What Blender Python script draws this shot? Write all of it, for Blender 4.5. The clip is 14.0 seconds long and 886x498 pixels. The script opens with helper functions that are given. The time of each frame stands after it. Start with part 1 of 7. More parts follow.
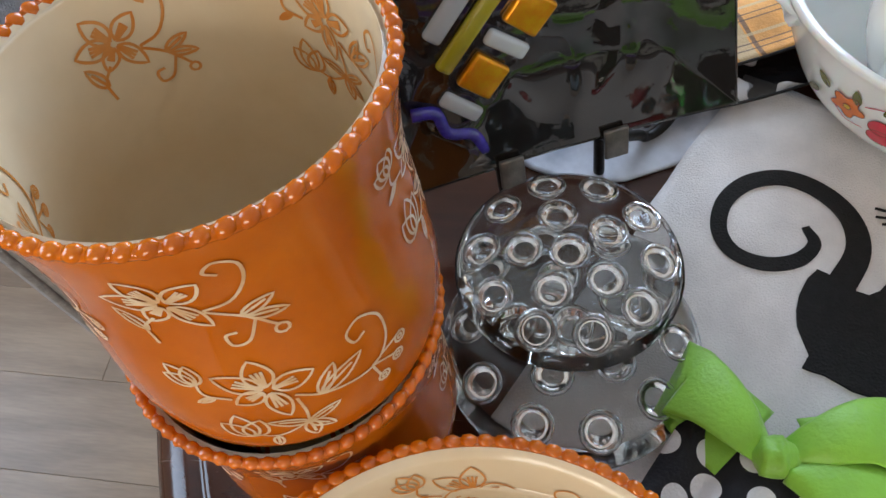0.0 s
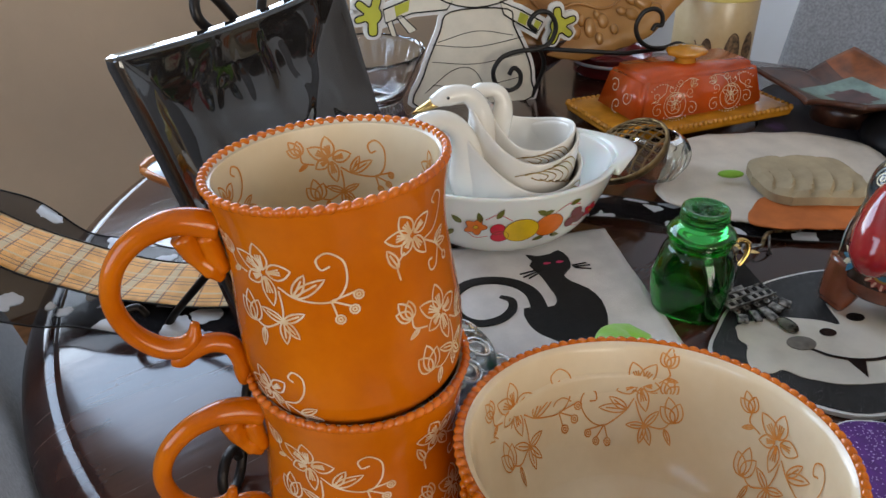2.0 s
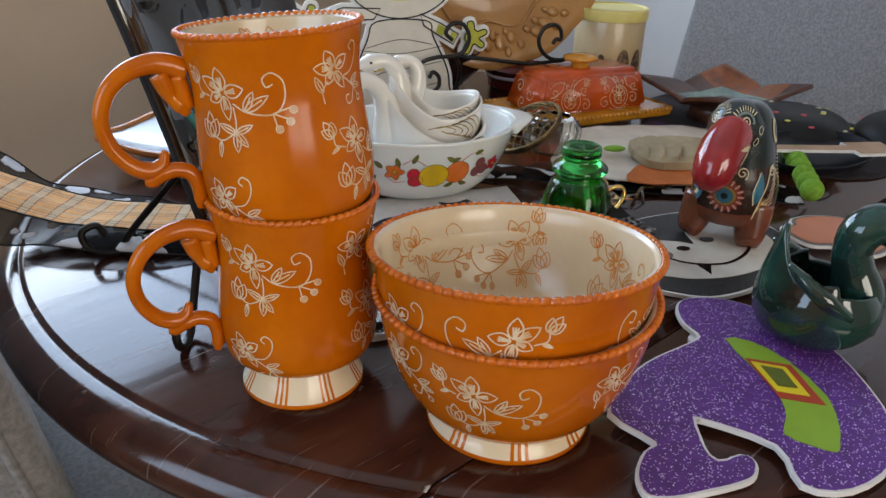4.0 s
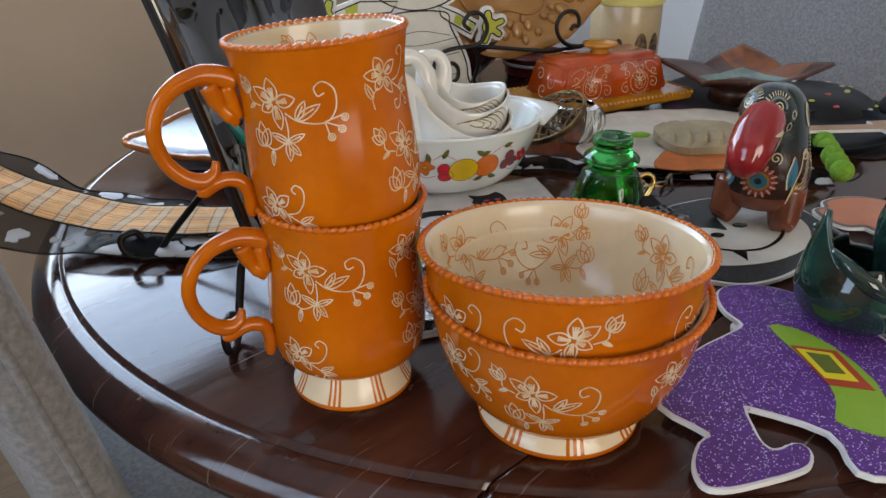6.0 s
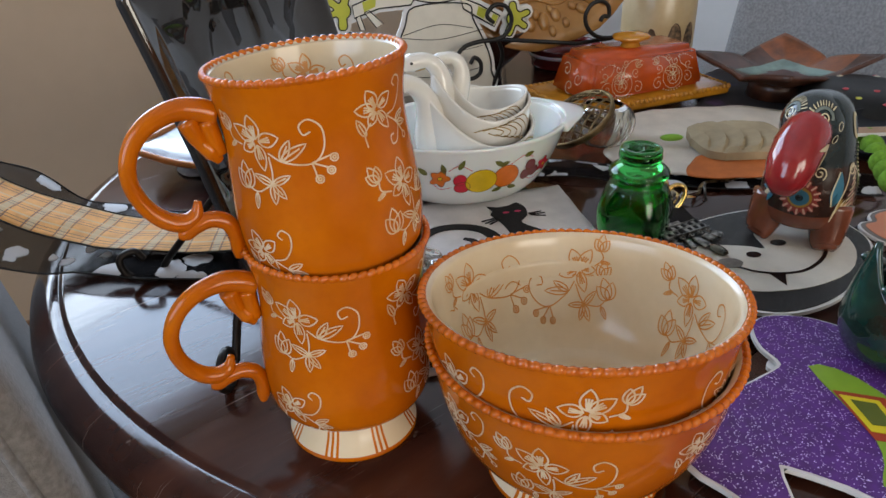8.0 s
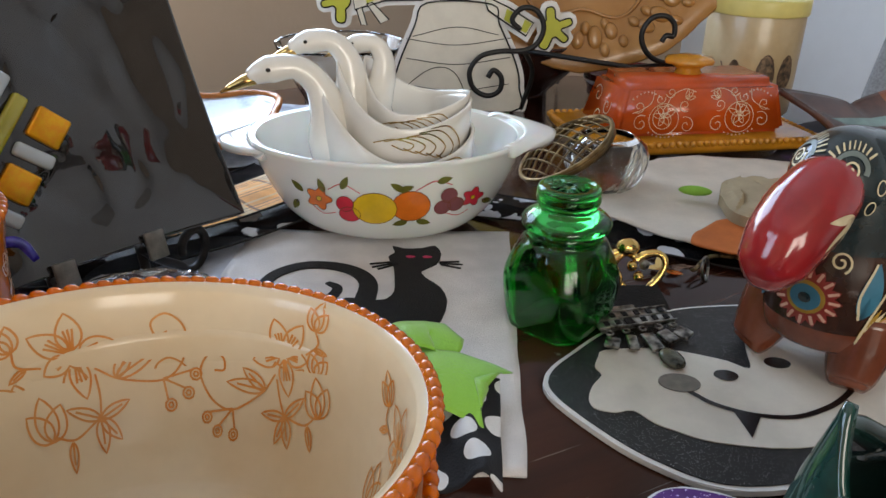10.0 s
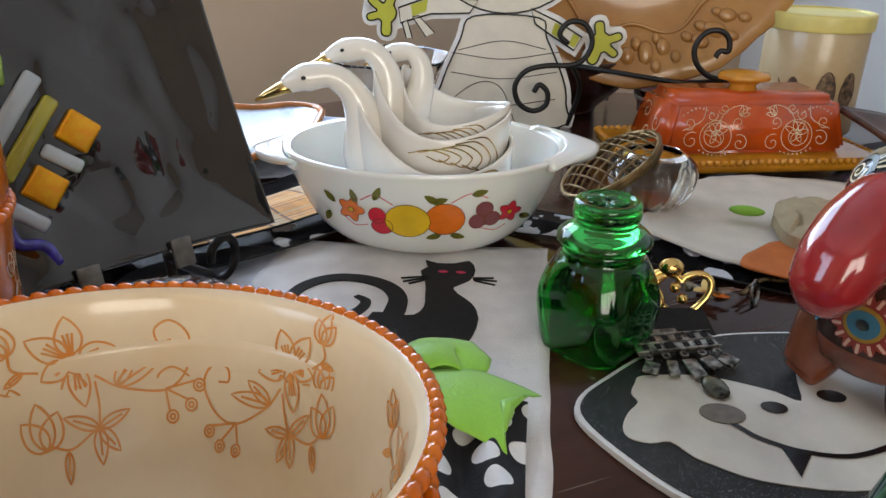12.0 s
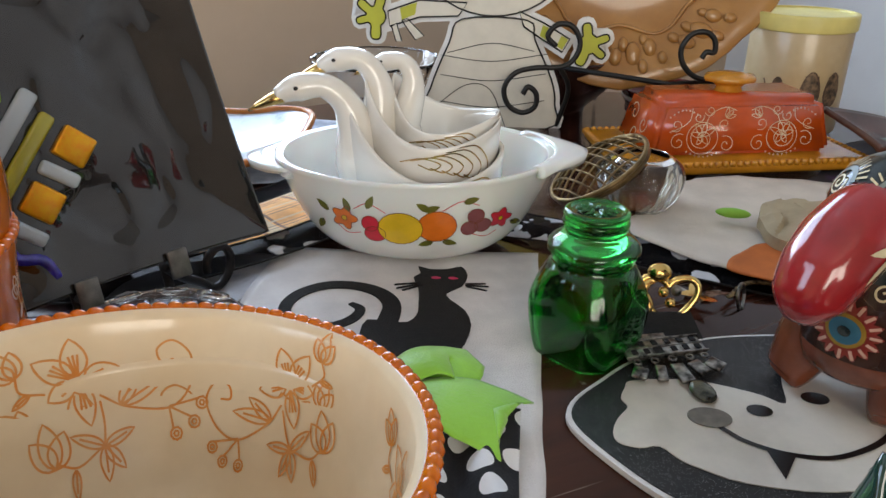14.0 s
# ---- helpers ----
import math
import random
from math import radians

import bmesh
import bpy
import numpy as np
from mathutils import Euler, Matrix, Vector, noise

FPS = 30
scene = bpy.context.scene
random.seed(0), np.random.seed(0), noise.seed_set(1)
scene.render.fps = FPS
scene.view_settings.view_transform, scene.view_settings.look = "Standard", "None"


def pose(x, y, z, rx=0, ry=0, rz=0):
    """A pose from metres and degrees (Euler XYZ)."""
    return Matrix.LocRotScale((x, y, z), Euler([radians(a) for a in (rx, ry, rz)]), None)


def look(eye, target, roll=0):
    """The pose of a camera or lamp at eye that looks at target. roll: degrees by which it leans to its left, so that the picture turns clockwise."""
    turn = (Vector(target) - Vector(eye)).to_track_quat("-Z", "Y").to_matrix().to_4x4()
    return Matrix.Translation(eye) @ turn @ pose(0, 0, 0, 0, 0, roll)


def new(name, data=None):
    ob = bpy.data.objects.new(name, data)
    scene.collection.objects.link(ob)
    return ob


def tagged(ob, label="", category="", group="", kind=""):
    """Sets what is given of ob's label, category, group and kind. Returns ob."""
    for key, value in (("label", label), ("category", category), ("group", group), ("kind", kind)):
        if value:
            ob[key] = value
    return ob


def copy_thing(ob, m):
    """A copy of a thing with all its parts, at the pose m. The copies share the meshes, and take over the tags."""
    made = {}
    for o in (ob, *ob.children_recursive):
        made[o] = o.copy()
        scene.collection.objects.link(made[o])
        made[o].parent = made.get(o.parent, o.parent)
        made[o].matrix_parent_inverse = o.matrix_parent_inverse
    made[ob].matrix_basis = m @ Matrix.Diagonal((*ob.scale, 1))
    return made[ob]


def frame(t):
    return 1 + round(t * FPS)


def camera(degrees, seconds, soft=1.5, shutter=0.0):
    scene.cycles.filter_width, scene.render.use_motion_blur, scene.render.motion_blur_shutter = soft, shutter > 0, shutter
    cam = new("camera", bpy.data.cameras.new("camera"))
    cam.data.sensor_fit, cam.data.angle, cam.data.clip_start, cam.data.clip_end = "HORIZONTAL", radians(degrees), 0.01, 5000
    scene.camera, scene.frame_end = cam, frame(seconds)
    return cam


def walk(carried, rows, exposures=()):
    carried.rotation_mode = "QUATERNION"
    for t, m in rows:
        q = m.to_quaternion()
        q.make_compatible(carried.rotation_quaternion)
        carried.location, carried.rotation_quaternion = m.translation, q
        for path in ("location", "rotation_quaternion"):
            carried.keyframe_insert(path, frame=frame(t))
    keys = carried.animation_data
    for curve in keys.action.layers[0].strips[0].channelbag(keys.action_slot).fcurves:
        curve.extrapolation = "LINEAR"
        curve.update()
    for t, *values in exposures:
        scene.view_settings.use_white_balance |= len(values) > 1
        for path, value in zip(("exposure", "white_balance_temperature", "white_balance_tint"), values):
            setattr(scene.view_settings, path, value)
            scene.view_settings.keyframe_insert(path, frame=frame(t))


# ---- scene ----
cam = camera(60.4, 14.0)
PATH = [
    (0, (0.053, 0.174, 1.108), (-0.223, 1.178, -0.6), -9.3),
    (0.5, (0.033, 0.096, 1.144), (-0.304, 1.227, -0.47), -6.4),
    (1, (0.027, 0.005, 1.166), (-0.253, 1.333, -0.303), -7.4),
    (1.5, (-0.091, 0.021, 1.164), (0.358, 1.488, -0.119), -4.8),
    (2, (-0.181, 0.024, 1.119), (0.884, 1.37, 0.092), -0.5),
    (2.5, (-0.228, -0.036, 1.086), (0.973, 1.313, 0.227), 0.9),
    (3, (-0.267, -0.1, 1.057), (0.972, 1.235, 0.231), 1.9),
    (3.2, (-0.269, -0.109, 1.056), (0.978, 1.215, 0.225), 2.3),
    (5.5, (-0.273, -0.091, 1.072), (0.962, 1.202, 0.177), -0.1),
    (6, (-0.287, -0.087, 1.07), (0.935, 1.218, 0.172), -0.3),
    (6.5, (-0.286, -0.08, 1.063), (0.908, 1.249, 0.163), -1.4),
    (7, (-0.274, -0.089, 1.075), (0.884, 1.26, 0.159), -2.5),
    (7.5, (-0.254, -0.086, 1.076), (0.896, 1.257, 0.141), -2.4),
    (8, (-0.238, -0.058, 1.085), (0.901, 1.283, 0.134), -1.4),
    (8.5, (-0.188, -0.025, 1.085), (0.935, 1.318, 0.119), -0.3),
    (8.7, (-0.138, -0.022, 1.067), (0.996, 1.315, 0.104), 0.6),
    (10.8, (0.063, -0.034, 0.99), (0.752, 1.662, 0.185), 1.5),
    (11, (0.064, -0.031, 0.988), (0.763, 1.662, 0.183), 1.4),
    (11.5, (0.063, -0.028, 0.986), (0.778, 1.654, 0.175), 1.3),
    (12, (0.061, -0.021, 0.987), (0.787, 1.656, 0.175), 1.1),
    (12.5, (0.067, -0.018, 0.988), (0.807, 1.654, 0.176), 1.2),
    (13, (0.071, -0.018, 0.993), (0.814, 1.645, 0.168), 1.1),
    (13.5, (0.065, -0.022, 0.991), (0.812, 1.637, 0.161), 1.1),
    (14, (0.058, -0.024, 0.999), (0.805, 1.637, 0.171), 0.8),
]
walk(cam, [(t, look(eye, target, roll)) for t, eye, target, roll in PATH], [(0, 0.32), (0.6, 0.22), (1.6, 0.12), (2.2, -0.06), (3.0, -0.12), (5.5, -0.06), (8.5, -0.06), (10.8, 0.14), (14, 0.18)])

# ---- world, light, exposure ----
scene.view_settings.exposure = 0.0
world = bpy.data.worlds.new("sky")
scene.world = world
world.use_nodes = True
wn = world.node_tree
sky = wn.nodes.new("ShaderNodeTexSky")
sky.sky_type, sky.sun_disc = "NISHITA", False
sky.sun_elevation, sky.sun_rotation = radians(40), radians(60)
wn.nodes["Background"].inputs["Strength"].default_value = 0.12
wn.links.new(sky.outputs[0], wn.nodes["Background"].inputs["Color"])


def window_light(name, m, sx, sy, watts, colour):
    lamp = bpy.data.lights.new(name, "AREA")
    lamp.shape, lamp.size, lamp.size_y, lamp.energy, lamp.color = "RECTANGLE", sx, sy, watts, colour
    ob = new(name, lamp)
    ob.matrix_world = m
    return ob


# room limits: far wall, right wall, left wall, rear wall, ceiling
YN, XE, XW, YS, ZC = 1.75, 1.78, -1.9, -2.2, 2.45
window_light("window_light_north_lower", pose(0.3, YN + 0.05, 1.235, -90, 0, 0), 1.5, 0.42, 20, (0.72, 0.84, 1.0))
window_light("window_light_north_upper", pose(0.3, YN + 0.05, 1.76, -90, 0, 0), 1.5, 0.6, 21, (0.58, 0.75, 1.0))
# warm fill from an unseen rear window, added to brighten the fronts
window_light("fill_light_south", pose(-0.5, YS - 0.05, 1.45, 90, 0, 0), 1.5, 1.2, 39, (1.0, 0.9, 0.76))
window_light("window_light_west", pose(XW - 0.05, 0.35, 1.5, 0, -90, 0), 1.2, 1.4, 25, (0.62, 0.78, 1.0))

# ---- helpers ----
MATS = {}


def mat(name, colour, rough=0.5, metal=0.0, var=0.08, scale=30.0, bump=0.0, bscale=200.0, colour2=None, trans=0.0, ior=1.5,
        coat=0.0, sheen=0.0, sss=0.0, stretch=(1, 1, 1), rvar=0.0, lo=0.35, hi=0.65):
    """Procedural surface: two scales of noise in the colour, fine relief, optional coat."""
    if name in MATS:
        return MATS[name]
    m = bpy.data.materials.new(name)
    m.use_nodes = True
    nt = m.node_tree
    b = nt.nodes["Principled BSDF"]
    tc = nt.nodes.new("ShaderNodeTexCoord")
    mp = nt.nodes.new("ShaderNodeMapping")
    mp.inputs["Scale"].default_value = stretch
    nt.links.new(tc.outputs["Object"], mp.inputs[0])
    n1 = nt.nodes.new("ShaderNodeTexNoise")
    n1.inputs["Scale"].default_value, n1.inputs["Detail"].default_value = scale, 5
    nt.links.new(mp.outputs[0], n1.inputs["Vector"])
    n2 = nt.nodes.new("ShaderNodeTexNoise")
    n2.inputs["Scale"].default_value, n2.inputs["Detail"].default_value = scale * 9, 3
    nt.links.new(mp.outputs[0], n2.inputs["Vector"])
    ramp = nt.nodes.new("ShaderNodeValToRGB")
    c2 = colour2 or tuple(min(1, c * (1 - 3 * var)) for c in colour)
    ramp.color_ramp.elements[0].position, ramp.color_ramp.elements[1].position = lo, hi
    ramp.color_ramp.elements[0].color, ramp.color_ramp.elements[1].color = (*c2, 1), (*colour, 1)
    nt.links.new(n1.outputs[0], ramp.inputs[0])
    mix = nt.nodes.new("ShaderNodeMix")
    mix.data_type, mix.blend_type = "RGBA", "MULTIPLY"
    mix.inputs["Factor"].default_value = min(1.0, var * 3)
    nt.links.new(ramp.outputs[0], mix.inputs["A"])
    nt.links.new(n2.outputs[0], mix.inputs["B"])
    br = nt.nodes.new("ShaderNodeMix")
    br.data_type, br.blend_type = "RGBA", "MIX"
    br.inputs["Factor"].default_value = 0.5
    nt.links.new(ramp.outputs[0], br.inputs["A"])
    nt.links.new(mix.outputs["Result"], br.inputs["B"])
    nt.links.new(br.outputs["Result"], b.inputs["Base Color"])
    b.inputs["Roughness"].default_value, b.inputs["Metallic"].default_value = rough, metal
    b.inputs["Transmission Weight"].default_value, b.inputs["IOR"].default_value = trans, ior
    b.inputs["Coat Weight"].default_value, b.inputs["Sheen Weight"].default_value = coat, sheen
    if sss:
        b.inputs["Subsurface Weight"].default_value, b.inputs["Subsurface Scale"].default_value = sss, 0.004
    if rvar:
        rr = nt.nodes.new("ShaderNodeMapRange")
        rr.inputs["To Min"].default_value, rr.inputs["To Max"].default_value = max(0, rough - rvar), rough + rvar
        nt.links.new(n1.outputs[0], rr.inputs[0])
        nt.links.new(rr.outputs[0], b.inputs["Roughness"])
    if bump:
        n3 = nt.nodes.new("ShaderNodeTexNoise")
        n3.inputs["Scale"].default_value, n3.inputs["Detail"].default_value = bscale, 4
        nt.links.new(mp.outputs[0], n3.inputs["Vector"])
        bp = nt.nodes.new("ShaderNodeBump")
        bp.inputs["Strength"].default_value, bp.inputs["Distance"].default_value = bump, 0.002
        nt.links.new(n3.outputs[0], bp.inputs["Height"])
        nt.links.new(bp.outputs[0], b.inputs["Normal"])
    MATS[name] = m
    return m


def glass(name, colour, rough=0.01, ior=1.5):
    m = mat(name, colour, rough, trans=1.0, ior=ior, var=0.02, scale=8)
    return m


def part(name, bm, material, parent=None, label="", smooth=True, m=None):
    me = bpy.data.meshes.new(name)
    bm.normal_update()
    bm.to_mesh(me)
    bm.free()
    for mm in (material if isinstance(material, (list, tuple)) else [material]):
        me.materials.append(mm)
    if smooth:
        me.shade_smooth()
    ob = new(name, me)
    if parent is not None:
        ob.parent = parent
    if m is not None:
        ob.matrix_basis = m
    if label:
        ob["label"] = label
    return ob


def thing(name, m, label, category, group="", kind=""):
    ob = new(name)
    ob.empty_display_size = 0.02
    ob.matrix_basis = m
    return tagged(ob, label, category, group, kind)


def lathe(profile, seg=64, sx=1.0, sy=1.0, shape=None, closed=False):
    """Surface of revolution from (r, h) pairs; shape(theta, h) scales the radius."""
    bm = bmesh.new()
    rings = []
    for r, h in profile:
        ring = []
        for k in range(seg):
            a = 2 * math.pi * k / seg
            s = shape(a, h) if shape else 1.0
            ring.append(bm.verts.new((r * s * sx * math.cos(a), r * s * sy * math.sin(a), h)))
        rings.append(ring)
    pairs = list(zip(rings, rings[1:])) + ([(rings[-1], rings[0])] if closed else [])
    for i, (a, b) in enumerate(pairs):
        for k in range(seg):
            f = bm.faces.new((a[k], a[(k + 1) % seg], b[(k + 1) % seg], b[k]))
    bmesh.ops.remove_doubles(bm, verts=bm.verts, dist=1e-6)
    return bm


def spline(pts, n=8):
    """Smooth points through the given ones (Catmull-Rom)."""
    p = [Vector(q) for q in pts]
    p = [2 * p[0] - p[1]] + p + [2 * p[-1] - p[-2]]
    out = []
    for i in range(1, len(p) - 2):
        for k in range(n):
            t = k / n
            a, b, c, d = p[i - 1], p[i], p[i + 1], p[i + 2]
            out.append(0.5 * (2 * b + (c - a) * t + (2 * a - 5 * b + 4 * c - d) * t * t + (3 * b - a - 3 * c + d) * t ** 3))
    out.append(p[-2])
    return out


def tube(pts, radius, seg=10, bm=None, cap=True, flat=1.0):
    """A round bar along points; radius is a number or one for each point. flat squeezes it along z."""
    bm = bm or bmesh.new()
    pts = [Vector(p) for p in pts]
    rad = radius if isinstance(radius, (list, tuple)) else [radius] * len(pts)
    rad = [rad[min(len(rad) - 1, round(i * (len(rad) - 1) / max(1, len(pts) - 1)))] if len(rad) != len(pts) else rad[i] for i in range(len(pts))]
    t0 = (pts[1] - pts[0]).normalized()
    nrm = t0.orthogonal().normalized()
    rings = []
    for i, p in enumerate(pts):
        t = (pts[min(i + 1, len(pts) - 1)] - pts[max(i - 1, 0)]).normalized()
        nrm = (nrm - t * nrm.dot(t))
        nrm = nrm.normalized() if nrm.length > 1e-9 else t.orthogonal().normalized()
        bi = t.cross(nrm)
        ring = []
        for k in range(seg):
            a = 2 * math.pi * k / seg
            off = (nrm * math.cos(a) + bi * math.sin(a)) * rad[i]
            off.z *= flat
            ring.append(bm.verts.new(p + off))
        rings.append(ring)
    for a, b in zip(rings, rings[1:]):
        for k in range(seg):
            bm.faces.new((a[k], a[(k + 1) % seg], b[(k + 1) % seg], b[k]))
    if cap:
        bm.faces.new(rings[0][::-1])
        bm.faces.new(rings[-1])
    return bm


def lerp_list(vals, n):
    """n values along a list of numbers."""
    return [vals[min(int(i * (len(vals) - 1) / (n - 1)), len(vals) - 2)] * (1 - f) + vals[min(int(i * (len(vals) - 1) / (n - 1)), len(vals) - 2) + 1] * f
            for i in range(n) for f in [i * (len(vals) - 1) / (n - 1) - min(int(i * (len(vals) - 1) / (n - 1)), len(vals) - 2)]]


def ball(bm, c, r, seg=10, rings=6, m=None):
    """Adds an ellipsoid; r is a radius or three."""
    r = r if isinstance(r, (tuple, list)) else (r, r, r)
    mm = (Matrix.Translation(c) @ (m or Matrix.Identity(4)) @ Matrix.Diagonal((*r, 1)))
    bmesh.ops.create_uvsphere(bm, u_segments=seg, v_segments=rings, radius=1, matrix=mm)
    return bm


def box(bm, c, size, m=None, bevel=0.0, seg=2):
    mm = Matrix.Translation(c) @ (m or Matrix.Identity(4)) @ Matrix.Diagonal((*size, 1))
    r = bmesh.ops.create_cube(bm, size=1, matrix=mm)
    if bevel:
        es = list({e for v in r["verts"] for e in v.link_edges})
        bmesh.ops.bevel(bm, geom=es, offset=bevel, segments=seg, affect="EDGES", profile=0.5)
    return bm


def prism(outline, z0, z1, bevel=0.0, bm=None):
    """Extrudes a flat outline, counter-clockwise, from z0 to z1."""
    bm = bm or bmesh.new()
    lo = [bm.verts.new((x, y, z0)) for x, y in outline]
    hi = [bm.verts.new((x, y, z1)) for x, y in outline]
    n = len(lo)
    bm.faces.new(lo[::-1])
    top = bm.faces.new(hi)
    for i in range(n):
        bm.faces.new((lo[i], lo[(i + 1) % n], hi[(i + 1) % n], hi[i]))
    if bevel:
        bmesh.ops.bevel(bm, geom=list(top.edges), offset=bevel, segments=2, affect="EDGES")
    return bm


def round_outline(pts, n=5, closed=True):
    """Smooths a closed 2D outline."""
    p = [Vector((x, y)) for x, y in pts]
    k = len(p)
    out = []
    for i in range(k):
        a, b, c, d = p[i - 1], p[i], p[(i + 1) % k], p[(i + 2) % k]
        for j in range(n):
            t = j / n
            q = 0.5 * (2 * b + (c - a) * t + (2 * a - 5 * b + 4 * c - d) * t * t + (3 * b - a - 3 * c + d) * t ** 3)
            out.append((q.x, q.y))
    return out


def grow(outline, d):
    """Offsets a closed outline outwards by d."""
    area = sum(a[0] * b[1] - b[0] * a[1] for a, b in zip(outline, outline[1:] + outline[:1]))
    s = 1 if area > 0 else -1
    out = []
    n = len(outline)
    for i in range(n):
        a, b, c = Vector(outline[i - 1]), Vector(outline[i]), Vector(outline[(i + 1) % n])
        t1, t2 = (b - a), (c - b)
        if t1.length < 1e-9 or t2.length < 1e-9:
            out.append(tuple(b))
            continue
        t1.normalize(), t2.normalize()
        n1, n2 = Vector((t1.y, -t1.x)) * s, Vector((t2.y, -t2.x)) * s
        k = (n1 + n2)
        k = k.normalized() if k.length > 1e-6 else n1
        q = b + k * d / max(0.5, k.dot(n1))
        out.append((q.x, q.y))
    return out


def sheet(f, nu, nv, thick=0.0):
    """A cloth-like sheet from f(u, v), with thickness downwards along its normal."""
    bm = bmesh.new()
    g = [[bm.verts.new(f(i / nu, j / nv)) for j in range(nv + 1)] for i in range(nu + 1)]
    for i in range(nu):
        for j in range(nv):
            bm.faces.new((g[i][j], g[i + 1][j], g[i + 1][j + 1], g[i][j + 1]))
    if thick:
        bm.normal_update()
        low = [[bm.verts.new(v.co - v.normal * thick) for v in col] for col in g]
        for i in range(nu):
            for j in range(nv):
                bm.faces.new((low[i][j], low[i][j + 1], low[i + 1][j + 1], low[i + 1][j]))
        for i in range(nu):
            bm.faces.new((g[i][0], low[i][0], low[i + 1][0], g[i + 1][0]))
            bm.faces.new((g[i + 1][nv], low[i + 1][nv], low[i][nv], g[i][nv]))
        for j in range(nv):
            bm.faces.new((g[0][j + 1], low[0][j + 1], low[0][j], g[0][j]))
            bm.faces.new((g[nu][j], low[nu][j], low[nu][j + 1], g[nu][j + 1]))
    return bm


def strips(lines, place, width, bm=None, z=0.0):
    """Flat painted lines: 2D polylines carried onto a surface by place(u, v) -> point; each is a narrow band with a slight crown."""
    bm = bm or bmesh.new()
    for line in lines:
        pts, w = line if isinstance(line, tuple) and isinstance(line[1], float) else (line, width)
        p = [Vector(q) for q in pts]
        if len(p) < 2:
            continue
        row = []
        for i, q in enumerate(p):
            t = p[min(i + 1, len(p) - 1)] - p[max(i - 1, 0)]
            if t.length < 1e-9:
                continue
            t.normalize()
            nn = Vector((-t.y, t.x)) * w / 2
            row.append((bm.verts.new(place(*(q + nn))), bm.verts.new(place(*(q - nn)))))
        for (a, b), (c, d) in zip(row, row[1:]):
            bm.faces.new((a, b, d, c))
    return bm


def patch(outline, place, bm=None, rings=3):
    """A filled painted shape carried onto a surface."""
    bm = bm or bmesh.new()
    cx = sum(p[0] for p in outline) / len(outline)
    cy = sum(p[1] for p in outline) / len(outline)
    mid = bm.verts.new(place(cx, cy))
    prev = None
    n = len(outline)
    for k in range(1, rings + 1):
        f = k / rings
        ring = [bm.verts.new(place(cx + (x - cx) * f, cy + (y - cy) * f)) for x, y in outline]
        for i in range(n):
            j = (i + 1) % n
            if prev is None:
                bm.faces.new((mid, ring[i], ring[j]))
            else:
                bm.faces.new((prev[i], ring[i], ring[j], prev[j]))
        prev = ring
    return bm


TOP = 0.75  # table top

# ---- materials ----
M_WALL = mat("beige_wall_paint", (0.6, 0.46, 0.33), 0.85, var=0.04, scale=3, bump=0.15, bscale=120)
M_WALL_E = mat("pale_wall_paint", (0.74, 0.76, 0.78), 0.85, var=0.03, scale=3, bump=0.15, bscale=120)
M_CEIL = mat("ceiling_paint", (0.64, 0.62, 0.59), 0.9, var=0.03, scale=4)
M_TRIM = mat("white_trim_paint", (0.8, 0.79, 0.77), 0.4, var=0.02)
M_PLANK = mat("grey_oak_laminate", (0.36, 0.275, 0.2), 0.3, var=0.2, scale=4, stretch=(1, 8, 8), bump=0.1, bscale=40, colour2=(0.22, 0.165, 0.12), lo=0.3, hi=0.7)
M_TABLE = mat("dark_cherry_lacquer", (0.066, 0.022, 0.013), 0.15, var=0.14, scale=5, stretch=(1, 7, 7), bump=0.09, bscale=11, colour2=(0.036, 0.012, 0.008), coat=0.1, rvar=0.07)


def scuffs(m, colour=(0.3, 0.25, 0.22)):
    """Adds sparse short scratches and rubbed spots to a lacquer."""
    nt = m.node_tree
    b = nt.nodes["Principled BSDF"]
    tc = nt.nodes.new("ShaderNodeTexCoord")
    src, rgh = b.inputs["Base Color"].links[0].from_socket, b.inputs["Roughness"].links[0].from_socket
    for turn, scl, stretch, level in ((0.6, 14.0, (1, 26, 1), 0.725), (-0.9, 11.0, (1, 34, 1), 0.74), (0.2, 60.0, (1, 1, 1), 0.735)):
        mp = nt.nodes.new("ShaderNodeMapping")
        mp.inputs["Rotation"].default_value, mp.inputs["Scale"].default_value = (0, 0, turn), stretch
        nt.links.new(tc.outputs["Object"], mp.inputs[0])
        n = nt.nodes.new("ShaderNodeTexNoise")
        n.inputs["Scale"].default_value, n.inputs["Detail"].default_value = scl, 3
        nt.links.new(mp.outputs[0], n.inputs["Vector"])
        r = nt.nodes.new("ShaderNodeMapRange")
        r.inputs["From Min"].default_value, r.inputs["From Max"].default_value = level - 0.03, level + 0.02
        r.inputs["To Max"].default_value = 0.3
        nt.links.new(n.outputs[0], r.inputs[0])
        mx = nt.nodes.new("ShaderNodeMix")
        mx.data_type = "RGBA"
        nt.links.new(r.outputs[0], mx.inputs["Factor"])
        nt.links.new(src, mx.inputs["A"])
        mx.inputs["B"].default_value = (*colour, 1)
        src = mx.outputs["Result"]
        ad = nt.nodes.new("ShaderNodeMath")
        ad.operation = "MULTIPLY_ADD"
        ad.inputs[1].default_value = 0.6
        nt.links.new(r.outputs[0], ad.inputs[0])
        nt.links.new(rgh, ad.inputs[2])
        rgh = ad.outputs[0]
    nt.links.new(src, b.inputs["Base Color"])
    nt.links.new(rgh, b.inputs["Roughness"])


